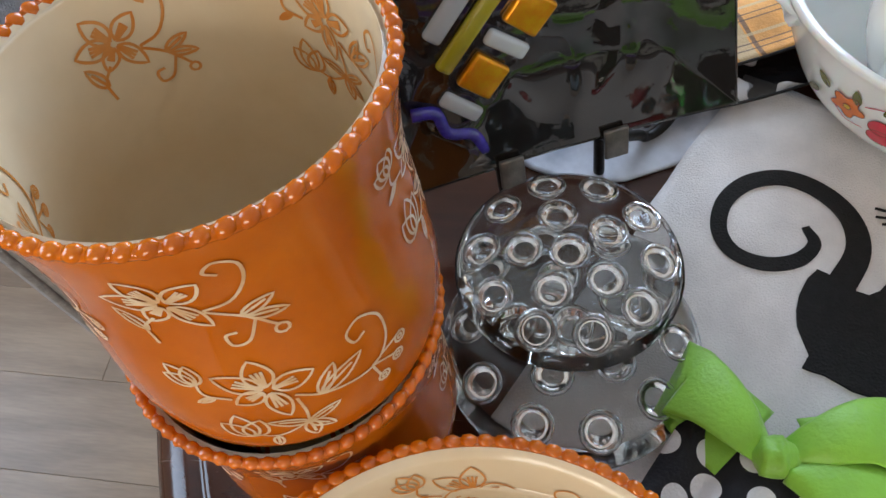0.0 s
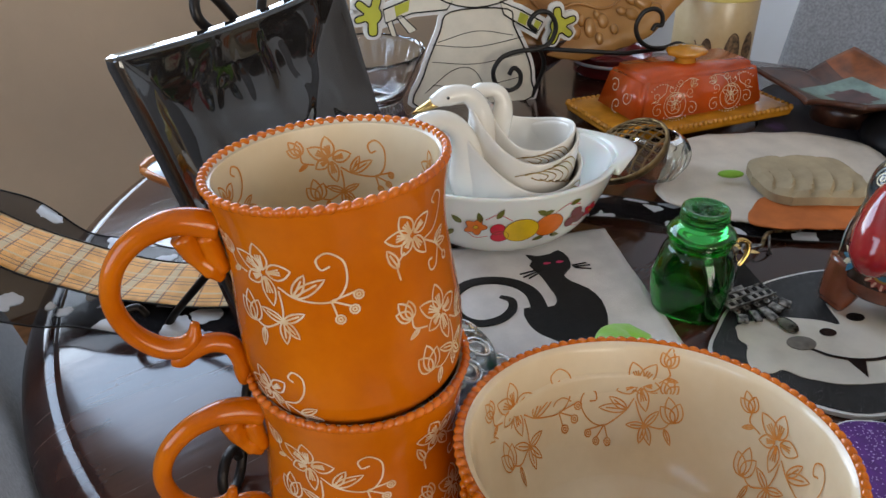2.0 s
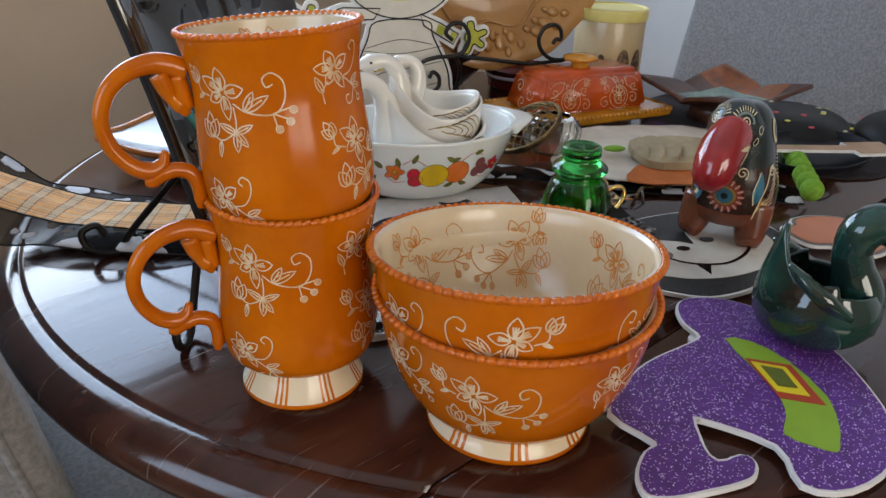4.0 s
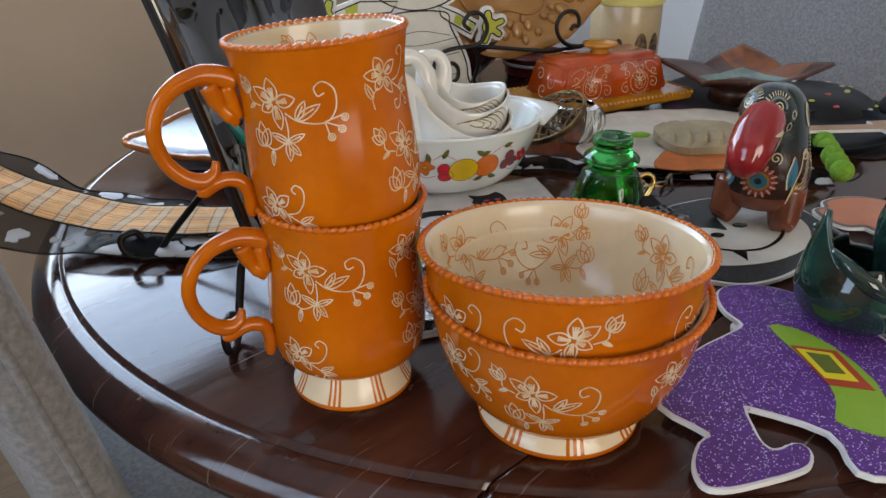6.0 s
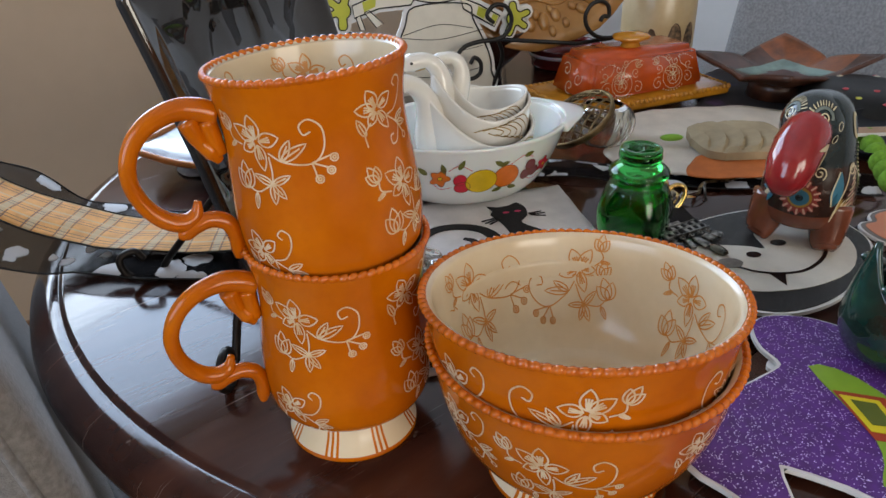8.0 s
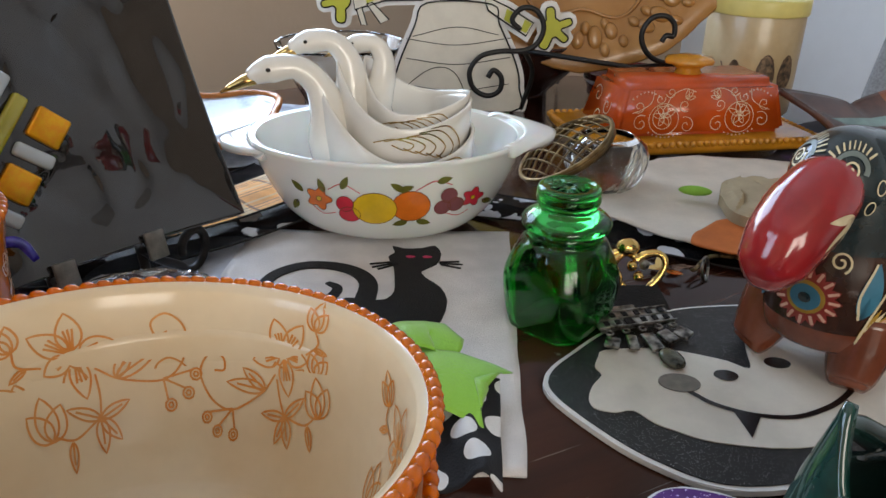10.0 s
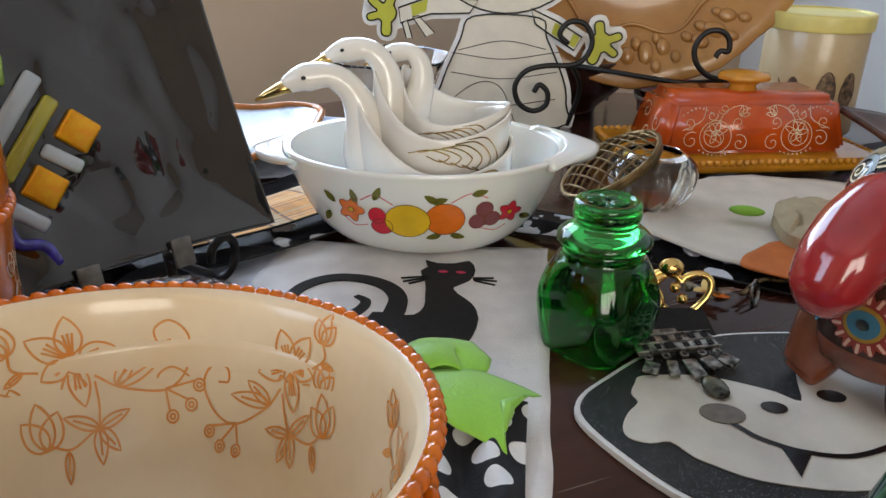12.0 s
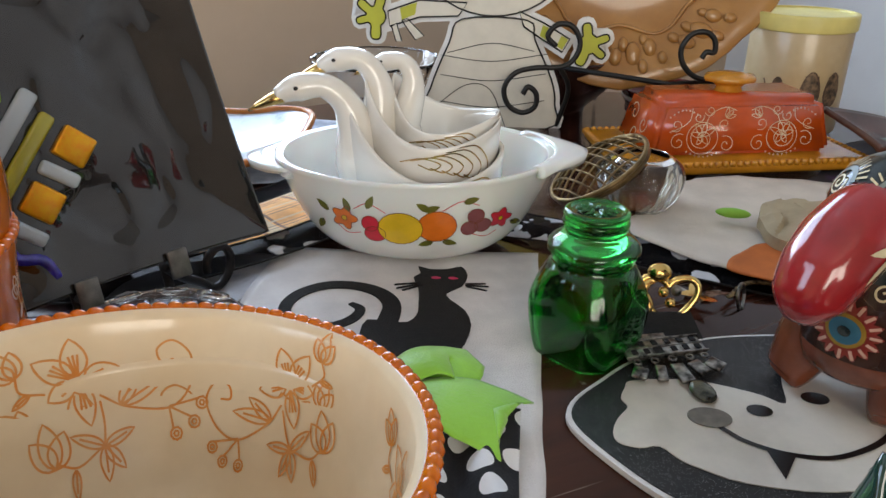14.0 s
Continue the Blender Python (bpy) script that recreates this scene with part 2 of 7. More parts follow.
scuffs(M_TABLE)
M_CHAIR = mat("taupe_chenille", (0.245, 0.238, 0.24), 0.85, var=0.12, scale=220, bump=0.5, bscale=900, sheen=0.2)
M_LEG = mat("dark_leg_wood", (0.06, 0.03, 0.02), 0.4, var=0.1)
M_ORANGE = mat("burnt_orange_glaze", (0.58, 0.143, 0.002), 0.14, var=0.06, scale=26, colour2=(0.47, 0.1, 0.001), ior=1.4)
M_BEAD = mat("glossy_orange_bead", (0.66, 0.155, 0.001), 0.09, var=0.06, scale=60, colour2=(0.52, 0.105, 0.001), ior=1.55)
M_CREAM = mat("cream_glaze", (0.8, 0.67, 0.475), 0.17, var=0.04, scale=20, colour2=(0.74, 0.575, 0.365), coat=0.08)
M_LINE = mat("pale_carved_line", (0.82, 0.66, 0.46), 0.35, var=0.1, scale=120, colour2=(0.66, 0.4, 0.2))
M_OLINE = mat("orange_painted_line", (0.7, 0.25, 0.045), 0.22, var=0.12, scale=150, colour2=(0.73, 0.34, 0.11))

# ---- room ----
def wall(name, size, m, material, label):
    return tagged(part(name, box(bmesh.new(), (0, 0, 0), size), material, m=m, smooth=False), label, "wall", kind="structure")


def wall_with_window(name, length, height, m, wx, wz, ww, wh, material, label):
    """Wall in its local x-z plane, 0.14 thick, with one opening and a window set in it."""
    bm = bmesh.new()
    x0, x1 = -length / 2, length / 2
    a, b, c, d = wx - ww / 2, wx + ww / 2, wz - wh / 2, wz + wh / 2
    for lo, hi, zl, zh in ((x0, a, 0, height), (b, x1, 0, height), (a, b, 0, c), (a, b, d, height)):
        box(bm, ((lo + hi) / 2, 0, (zl + zh) / 2), (hi - lo, 0.14, zh - zl))
    return tagged(part(name, bm, material, m=m, smooth=False), label, "wall", kind="structure")


wall_with_window("wall_north", 4.2, ZC, pose(-0.06, YN + 0.07, 0), 0.36, 1.55, 1.5, 1.05, M_WALL, "beige painted wall below a bright window")
wall("wall_east", (0.14, 4.2, ZC), pose(XE + 0.07, -0.2, ZC / 2), M_WALL_E, "pale painted wall in cool daylight")
wall_with_window("wall_west", 4.2, ZC, pose(XW - 0.07, -0.2, 0, 0, 0, 90), 0.55, 1.5, 1.4, 1.2, M_WALL, "beige painted wall with a side window")
# unseen rear wall; its opening is added for the fill light
wall_with_window("wall_south", 4.2, ZC, pose(-0.06, YS - 0.07, 0), -0.44, 1.45, 1.5, 1.2, M_WALL, "beige painted rear wall with an added window")
tagged(part("ceiling", box(bmesh.new(), (-0.06, -0.2, ZC + 0.05), (4.2, 4.4, 0.1)), M_CEIL, smooth=False), "plain white painted ceiling", "ceiling", kind="structure")
floor = tagged(part("floor", box(bmesh.new(), (-0.06, -0.2, -0.03), (4.2, 4.4, 0.05)), M_LEG, smooth=False), "grey-brown wood laminate plank floor", "floor", kind="structure")
plank_mesh = None
for row in range(26):
    for k in range(5):
        x = XW + k * 0.9 + (row * 0.37) % 0.9 - 0.45
        lo, hi = max(XW + 0.002, x - 0.45), min(XE - 0.002, x + 0.45)
        if hi - lo < 0.03 or YS + 0.15 + row * 0.152 > YN:
            continue
        y = YS + 0.075 + row * 0.152
        if plank_mesh is None:
            first = part("plank", box(bmesh.new(), (0, 0, 0), (0.8992, 0.1515, 0.012), bevel=0.0006, seg=1), M_PLANK, floor, smooth=False)
            plank_mesh = first.data
            p = first
        else:
            p = new("plank", plank_mesh)
            p.parent = floor
        p.location, p.scale = ((lo + hi) / 2, y, 0.0), ((hi - lo) / 0.9, 1, 1)

wood_trim = mat("brown_trim_wood", (0.3, 0.15, 0.07), 0.4, var=0.15, scale=6, stretch=(1, 8, 8))
for c, s in (((-0.06, YN - 0.008, 0.05), (XE - XW - 0.004, 0.016, 0.09)), ((-0.06, YS + 0.008, 0.05), (XE - XW - 0.004, 0.016, 0.09)), ((XW + 0.008, -0.22, 0.05), (0.016, YN - YS - 0.04, 0.09)), ((XE - 0.008, -0.22, 0.05), (0.016, YN - YS - 0.04, 0.09))):
    tagged(part("baseboard", box(bmesh.new(), c, s, bevel=0.003), wood_trim, smooth=False), "brown wooden baseboard along the wall", "baseboard", kind="structure")


def window(name, m, w, h, label):
    win = thing(name, m, label, "window", kind="structure")
    for nm, c, s in (("window_sill", (0, -0.05, -h / 2 - 0.015), (w + 0.1, 0.2, 0.03)), ("window_head", (0, 0, h / 2 - 0.02), (w, 0.06, 0.04)),
                     ("jamb", (-w / 2 + 0.02, 0, 0), (0.04, 0.06, h - 0.08)), ("jamb", (w / 2 - 0.02, 0, 0), (0.04, 0.06, h - 0.08)),
                     ("mullion", (0, 0, 0), (0.045, 0.05, h - 0.08)), ("bottom_rail", (0, 0, -h / 2 + 0.02), (w, 0.06, 0.04))):
        part(nm, box(bmesh.new(), c, s, bevel=0.004), M_TRIM, win, smooth=False)
    return win


window("window_1", pose(0.3, YN + 0.0, 1.55), 1.5, 1.05, "white framed window full of cool daylight")
window("window_3", pose(XW, 0.35, 1.5, 0, 0, 90), 1.4, 1.2, "white framed side window full of cool daylight")
# unseen frame, added round the south fill light
window("added_window_south", pose(-0.5, YS - 0.0, 1.45, 0, 0, 180), 1.5, 1.2, "white framed window behind the view, added to go with the fill light")

# ---- table ----
TX, TY, TR, TB = 0.425, 0.447, 0.6, 0.935


def build_table():
    t = thing("dining_table", pose(TX, TY, 0), "round dark cherry wood dining table, glossy and scratched", "table")
    prof = [(0.0, 0.715), (TR - 0.03, 0.708), (TR - 0.01, 0.71), (TR - 0.002, 0.716), (TR, 0.724), (TR - 0.002, 0.732), (TR - 0.008, 0.739), (TR - 0.017, 0.744),
            (TR - 0.0255, 0.7468), (TR - 0.0272, 0.7462), (TR - 0.0284, 0.7462), (TR - 0.0305, 0.7488), (TR - 0.033, 0.75), (0.0, 0.75)]
    for nm, sgn in (("tabletop", 1), ("table_leaf", -1)):
        bm = lathe(prof, 160, sy=TB)
        bmesh.ops.bisect_plane(bm, geom=bm.verts[:] + bm.edges[:] + bm.faces[:], plane_co=(0, 0.1385 - TY + sgn * 0.0006, 0), plane_no=(0, -sgn, 0), clear_outer=True)
        bmesh.ops.holes_fill(bm, edges=[e for e in bm.edges if e.is_boundary], sides=0)
        ob = part(nm, bm, M_TABLE, t)
        ob.data.shade_flat()
        for poly in ob.data.polygons:
            poly.use_smooth = abs(poly.normal.y) < 0.999 or abs(poly.normal.z) > 0.5
    part("apron", lathe([(0.4, 0.64), (0.42, 0.64), (0.42, 0.715), (0.4, 0.715)], 64, closed=True), M_TABLE, t)
    part("pedestal", lathe([(0.0, 0.03), (0.13, 0.03), (0.12, 0.1), (0.06, 0.16), (0.055, 0.3), (0.085, 0.42), (0.06, 0.5), (0.07, 0.6), (0.16, 0.7), (0.16, 0.715), (0, 0.715)], 40), M_TABLE, t)
    for k in range(4):
        a = math.pi / 4 + k * math.pi / 2
        ca, sa = math.cos(a), math.sin(a)
        part("foot", tube(spline([(0.08 * ca, 0.08 * sa, 0.14), (0.22 * ca, 0.22 * sa, 0.11), (0.36 * ca, 0.36 * sa, 0.035)], 6), lerp_list([0.04, 0.036, 0.029], 13), 10), M_TABLE, t)
    return t


build_table()


# ---- chairs ----
def build_chair(m, label):
    """Upholstered dining chair, facing local +x; the origin is on the floor under the middle of the back's front face."""
    c = thing("dining_chair", m, label, "chair", "chairs round the table")

    # back: a rounded, slightly reclined panel
    def back(u, v):
        a = 2 * math.pi * u
        # rounded-rectangle section in y-thickness, swept up
        wy, tx = 0.264 - 0.022 * v ** 2, 0.03 - 0.005 * v
        ca, sa = math.cos(a), math.sin(a)
        y = wy * math.copysign(abs(ca) ** 0.22, ca)
        x = tx * math.copysign(abs(sa) ** 0.5, sa)
        z = 0.4 + 0.585 * v
        top = max(0.0, (v - 0.86) / 0.14)
        x *= math.sqrt(max(0.0, 1 - top ** 2.2)) * 0.98 + 0.02
        y *= 1 - 0.1 * top ** 3
        lean = -0.055 - 0.175 * max(0, z - 0.5) - 0.012 * (1 - (y / wy) ** 2)
        return (x + lean, y, z - 0.012 * (y / wy) ** 2 * top)
    part("backrest", sheet(back, 60, 36), M_CHAIR, c)
    for yy in (-0.243, 0.243):
        part("piping", tube([back(0.0 if yy > 0 else 0.5, v / 24) for v in range(22)], 0.0035, 6), M_CHAIR, c)

    def seat(u, v):
        a = 2 * math.pi * u
        ca, sa = math.cos(a), math.sin(a)
        k = math.sin(math.pi * min(max(v, 0), 1))
        x = 0.19 + 0.235 * math.copysign(abs(ca) ** 0.25, ca) * (0.1 + 0.9 * min(1, k * 1.6))
        y = 0.24 * math.copysign(abs(sa) ** 0.25, sa) * (0.1 + 0.9 * min(1, k * 1.6))
        return (x, y, 0.4 + 0.095 * v)
    bm = sheet(seat, 48, 14)
    part("seat", bm, M_CHAIR, c)
    for x, y in ((-0.02, -0.2), (-0.02, 0.2), (0.37, -0.2), (0.37, 0.2)):
        part("leg", tube([(x, y, 0.006), (x * 0.97, y * 0.98, 0.41)], [0.014, 0.022], 8), M_LEG, c)
    return c


chair = build_chair(pose(-0.094, 0.582, 0, 0, 0, -4), "taupe grey fabric dining chair pushed up to the table")
copy_thing(chair, pose(1.08, 0.46, 0, 0, 0, 180))["label"] = "grey fabric dining chair at the table, catching daylight"

# ---- floral pattern shared by the orange ware ----
def petal(a, length, width, n=8, base=0.12):
    """Outline of a pointed petal from the flower's middle."""
    ca, sa = math.cos(a), math.sin(a)
    side = []
    for k in range(n + 1):
        t = k / n
        w = width * math.sin(math.pi * t ** 0.8) ** 0.8 * (1 if t < 1 else 0)
        side.append((base + t * (length - base), w / 2))
    pts = side + [(x, -y) for x, y in reversed(side[:-1])]
    return [(x * ca - y * sa, x * sa + y * ca) for x, y in pts]


def shift(line, dx, dy, s=1.0, a=0.0):
    ca, sa = math.cos(a), math.sin(a)
    return [(dx + s * (x * ca - y * sa), dy + s * (x * sa + y * ca)) for x, y in line]


def curve2(pts, n=6):
    return [(v.x, v.y) for v in spline([(x, y, 0) for x, y in pts], n)]


def ring2(cx, cy, r, n=9):
    return [(cx + r * math.cos(2 * math.pi * k / n), cy + r * math.sin(2 * math.pi * k / n)) for k in range(n + 1)]


def flower(s=1.0, turn=0.0):
    out = []
    for ang, ln, wd in ((95, 1.13, 0.62), (10, 1.05, 0.6), (-82, 1.2, 0.5), (145, 1.22, 0.6), (205, 0.85, 0.5)):
        a = radians(ang + turn)
        out.append(shift(petal(a, ln, wd), 0, 0, s))
        for d in (-0.16, 0, 0.16):
            out.append([(s * 0.12 * math.cos(a + d), s * 0.12 * math.sin(a + d)), (s * ln * 0.62 * math.cos(a + d), s * ln * 0.62 * math.sin(a + d))])
    return out


def bud(dx, dy, a, s=1.0):
    out = []
    for d, ln in ((-0.5, 0.8), (0.0, 1.0), (0.5, 0.8)):
        out.append(shift(petal(a + d, ln, 0.5, base=0.0), dx, dy, s))
    return out


def leaf(x0, y0, x1, y1, w=0.32):
    L = math.hypot(x1 - x0, y1 - y0)
    a = math.atan2(y1 - y0, x1 - x0)
    return [shift(petal(a, L, w * L, base=0.0), x0, y0), [(x0, y0), (x0 + (x1 - x0) * 0.75, y0 + (y1 - y0) * 0.75)]]


def spray():
    """The large spray: a flower with a curl, berries, leaves and two buds. Unit: about one petal."""
    L = flower()
    L += [curve2([(0.45, -0.45), (1.1, -0.85), (2.2, -0.98), (2.75, -0.45), (2.8, 0.4), (2.35, 0.82), (1.95, 0.6), (2.05, 0.22), (2.35, 0.32)])]
    for bx, by in ((2.4, -1.65), (2.9, -1.35), (3.1, -0.85)):
        L += [[(2.2, -0.95), (bx - 0.08, by + 0.12)], ring2(bx, by, 0.16), ring2(bx, by, 0.07, 6)]
    L += leaf(0.95, -0.8, 1.45, 0.05, 0.36) + leaf(0.95, -0.8, 2.1, -0.15, 0.3)
    L += [curve2([(0.45, -0.6), (0.5, -1.2), (0.45, -1.75)])]
    L += leaf(0.45, -1.75, -0.4, -1.35) + leaf(0.45, -1.75, 1.25, -1.4) + leaf(0.45, -1.75, 0.45, -2.6, 0.42) + leaf(0.45, -1.75, 0.95, -2.35, 0.4)
    L += [curve2([(0.4, -1.75), (-0.3, -2.1), (-0.85, -1.9)])] + bud(-0.9, -2.0, radians(95), 1.15) + leaf(-0.4, -2.15, -0.5, -2.85)
    L += [curve2([(-0.8, -0.15), (-1.35, 0.05), (-1.4, 0.5)])] + bud(-1.4, 0.45, radians(120), 0.85) + leaf(-1.15, -0.05, -1.6, -0.3, 0.3)
    return L


def sprig():
    """The small spray: a flower with one curl, leaves and berries."""
    L = flower(0.95, 25)
    L += [curve2([(0.6, -0.4), (1.2, -0.25), (1.6, 0.3), (1.65, 0.9), (1.3, 1.15), (1.05, 0.9), (1.25, 0.7)])]
    L += [curve2([(0.6, -0.45), (1.25, -0.9), (1.75, -1.5)])] + leaf(1.2, -0.85, 1.95, -0.5, 0.36) + leaf(1.3, -0.95, 2.1, -1.1, 0.34)
    L += [curve2([(1.4, -1.1), (1.1, -1.7), (0.75, -1.75), (0.7, -1.4), (0.95, -1.35)]), ring2(1.8, -1.65, 0.15)]
    L += [curve2([(-0.4, -0.5), (-0.75, -0.9), (-0.7, -1.5)])] + leaf(-0.72, -1.0, -1.1, -0.2, 0.36)
    return L


def mirrored(lines):
    return [[(-x, y) for x, y in l] for l in lines]


def scaled(lines, s, dx=0.0, dy=0.0, a=0.0):
    return [shift(l, dx, dy, s, a) for l in lines]


def radius_at(profile, h):
    for (r0, h0), (r1, h1) in zip(profile, profile[1:]):
        if h0 <= h <= h1 and h1 > h0:
            return r0 + (r1 - r0) * (h - h0) / (h1 - h0)
    return profile[-1][0] if h > profile[-1][1] else profile[0][0]


def on_lathe(profile, angle, height, lift, inside=False):
    """Carries (u, v) in metres onto a turned surface round (angle, height): u runs counter-clockwise seen from above, as read from outside."""
    r_mid = radius_at(profile, height)

    def place(u, v):
        h = min(max(height + v, profile[0][1] + 1e-4), profile[-1][1] - 1e-4)
        a = radians(angle) + (-u if inside else u) / r_mid
        r = radius_at(profile, h) + (-lift if inside else lift)
        return Vector((r * math.cos(a), r * math.sin(a), h))
    return place


def beads(profile_r, h, count, r, wave=0.0):
    bm = bmesh.new()
    for k in range(count):
        a = 2 * math.pi * k / count
        m = Matrix.Rotation(a, 4, "Z") @ Matrix.Rotation(radians(25), 4, "X")
        ball(bm, (profile_r * math.cos(a), profile_r * math.sin(a), h), (r, r * 1.35, r * 0.9), 8, 6, m)
    tube([(profile_r * math.cos(2 * math.pi * k / 72), profile_r * math.sin(2 * math.pi * k / 72), h - r * 0.2) for k in range(73)], r * 0.72, 8, bm, cap=False)
    return bm


def dense(profile, n=4):
    return [(v.x, v.y) for v in spline([(r, h, 0) for r, h in profile], n)]


def stripe_foot(bottom_r, top_r, height, name, parent):
    """Cream splayed foot with groups of orange stripes and an orange edge."""
    seg = 144
    prof = [(bottom_r * 0.8, 0.0), (bottom_r - 0.001, 0.0), (bottom_r, 0.0015), (bottom_r - 0.0004, 0.004), (top_r + (bottom_r - top_r) * 0.45, height * 0.5), (top_r, height)]
    bm = lathe(prof, seg)
    for f in bm.faces:
        c = f.calc_center_median()
        k = (math.degrees(math.atan2(c.y, c.x)) % 45)
        f.material_index = 1 if c.z < 0.0035 or (k < 2.6 or 5 < k < 7.6 or 10 < k < 12.6) else 0
    return part(name, bm, [M_CREAM, M_ORANGE], parent, "cream foot with orange stripes")


# ---- mugs ----
MUG_OUT = dense([(0.0325, 0.0245), (0.0425, 0.027), (0.0484, 0.0328), (0.0508, 0.041), (0.0519, 0.055), (0.0512, 0.071), (0.0496, 0.09), (0.0488, 0.105), (0.0498, 0.119), (0.0518, 0.1305), (0.0526, 0.1358)], 4)


def build_mug(m, label):
    g = thing("mug", m, label, "mug", "orange stoneware mugs")
    inner = [(r - 0.0034, h + 0.003) for r, h in MUG_OUT[3:-2]]
    bm = lathe(MUG_OUT + [(0.0524, 0.1376), (0.0505, 0.1376)], 72)
    part("body", bm, M_ORANGE, g)
    part("interior", lathe([(0.0, inner[0][1] - 0.001), (inner[0][0] * 0.8, inner[0][1] - 0.0008)] + inner + [(0.049, 0.1335), (0.0505, 0.1376)], 72), M_CREAM, g, "cream glazed interior")
    part("beaded_rim", beads(0.0519, 0.137, 66, 0.0022), M_BEAD, g, "orange beaded rim")
    stripe_foot(0.0412, 0.0318, 0.0258, "foot", g)
    part("foot_bead", beads(0.0325, 0.0265, 40, 0.0013), M_ORANGE, g)
    # handle, in the plane of the local +x axis: a C-shaped strap that ends in an upturned scroll
    loop = spline([(0.05, 0, 0.117), (0.06, 0, 0.1212), (0.072, 0, 0.1228), (0.088, 0, 0.1185), (0.1005, 0, 0.1085), (0.1065, 0, 0.094), (0.1035, 0, 0.079), (0.094, 0, 0.0675), (0.083, 0, 0.0632), (0.0752, 0, 0.0662), (0.0722, 0, 0.0735)], 6)
    bm = tube(loop, lerp_list([0.0066, 0.0064, 0.0058, 0.0052, 0.005, 0.005, 0.005, 0.0052, 0.0052, 0.0044, 0.0022], len(loop)), 16)
    tail = spline([(0.0885, 0, 0.0575), (0.0835, 0, 0.0572), (0.0765, 0, 0.0605), (0.0675, 0, 0.0618), (0.0588, 0, 0.0585), (0.0552, 0, 0.0505), (0.0555, 0, 0.0415), (0.0562, 0, 0.0365)], 6)
    tube(tail, lerp_list([0.0026, 0.0042, 0.0048, 0.0046, 0.005, 0.005, 0.0046, 0.0028], len(tail)), 14, bm)
    # leaf-shaped web under the top of the strap, with a wavy edge
    fin = spline([(0.067, 0, 0.1165), (0.064, 0, 0.1085), (0.0615, 0, 0.1035), (0.0572, 0, 0.0985), (0.0535, 0, 0.0925)], 5)
    tube(fin, lerp_list([0.0062, 0.0058, 0.0046, 0.0056, 0.0026], len(fin)), 12, bm)
    tube(spline([(0.056, 0, 0.115), (0.0545, 0, 0.105), (0.052, 0, 0.096)], 5), lerp_list([0.0058, 0.0056, 0.004], 11), 12, bm)
    for v in bm.verts:
        v.co.x = 0.05 + (v.co.x - 0.05) * 0.87
    part("handle", bm, M_ORANGE, g)
    u = 0.0122
    # angles are measured from the handle
    outside = [(spray(), 55, 0.108), (sprig(), 45, 0.049), (sprig(), 130, 0.115), (spray(), 142, 0.0735), (spray(), 222, 0.108), (sprig(), 232, 0.049), (sprig(), 292, 0.111), (sprig(), 318, 0.054)]
    for lines, ang, h in outside:
        bm = strips(scaled(lines, u if len(lines) > 40 else u * 0.95), on_lathe(MUG_OUT, ang - 12, h, 0.00035), 0.00085)
        part("flower_spray", bm, M_LINE, g, "pale carved flowers and tendrils")
    inn = [(r, h) for r, h in inner] + [(0.049, 0.1335)]
    for lines, ang, h in ((spray(), 80, 0.1195), (sprig(), 180, 0.12), (spray(), 260, 0.1195), (sprig(), 340, 0.12)):
        part("inner_spray", strips(scaled(lines, 0.01), on_lathe(inn, ang, h, 0.0003, True), 0.0009), M_OLINE, g, "orange painted flowers inside")
    return g


mug = build_mug(pose(-0.033, 0.2775, TOP, 0, 0, 164), "burnt orange footed stoneware mug with carved flowers, standing on the table")
up_axis = Vector((-0.035, 0.086, 1)).normalized()
tilt = Vector((0, 0, 1)).rotation_difference(up_axis).to_matrix().to_4x4()
copy_thing(mug, Matrix.Translation((-0.0304, 0.2766, 0.8495)) @ tilt @ pose(0, 0, 0, 0, 0, 160))["label"] = "burnt orange footed stoneware mug with carved flowers, stacked in another mug"

# ---- bowls ----
BOWL_OUT = dense([(0.047, 0.0145), (0.056, 0.0195), (0.0668, 0.033), (0.0748, 0.0505), (0.0803, 0.07), (0.083, 0.086), (0.0852, 0.0936)], 4)


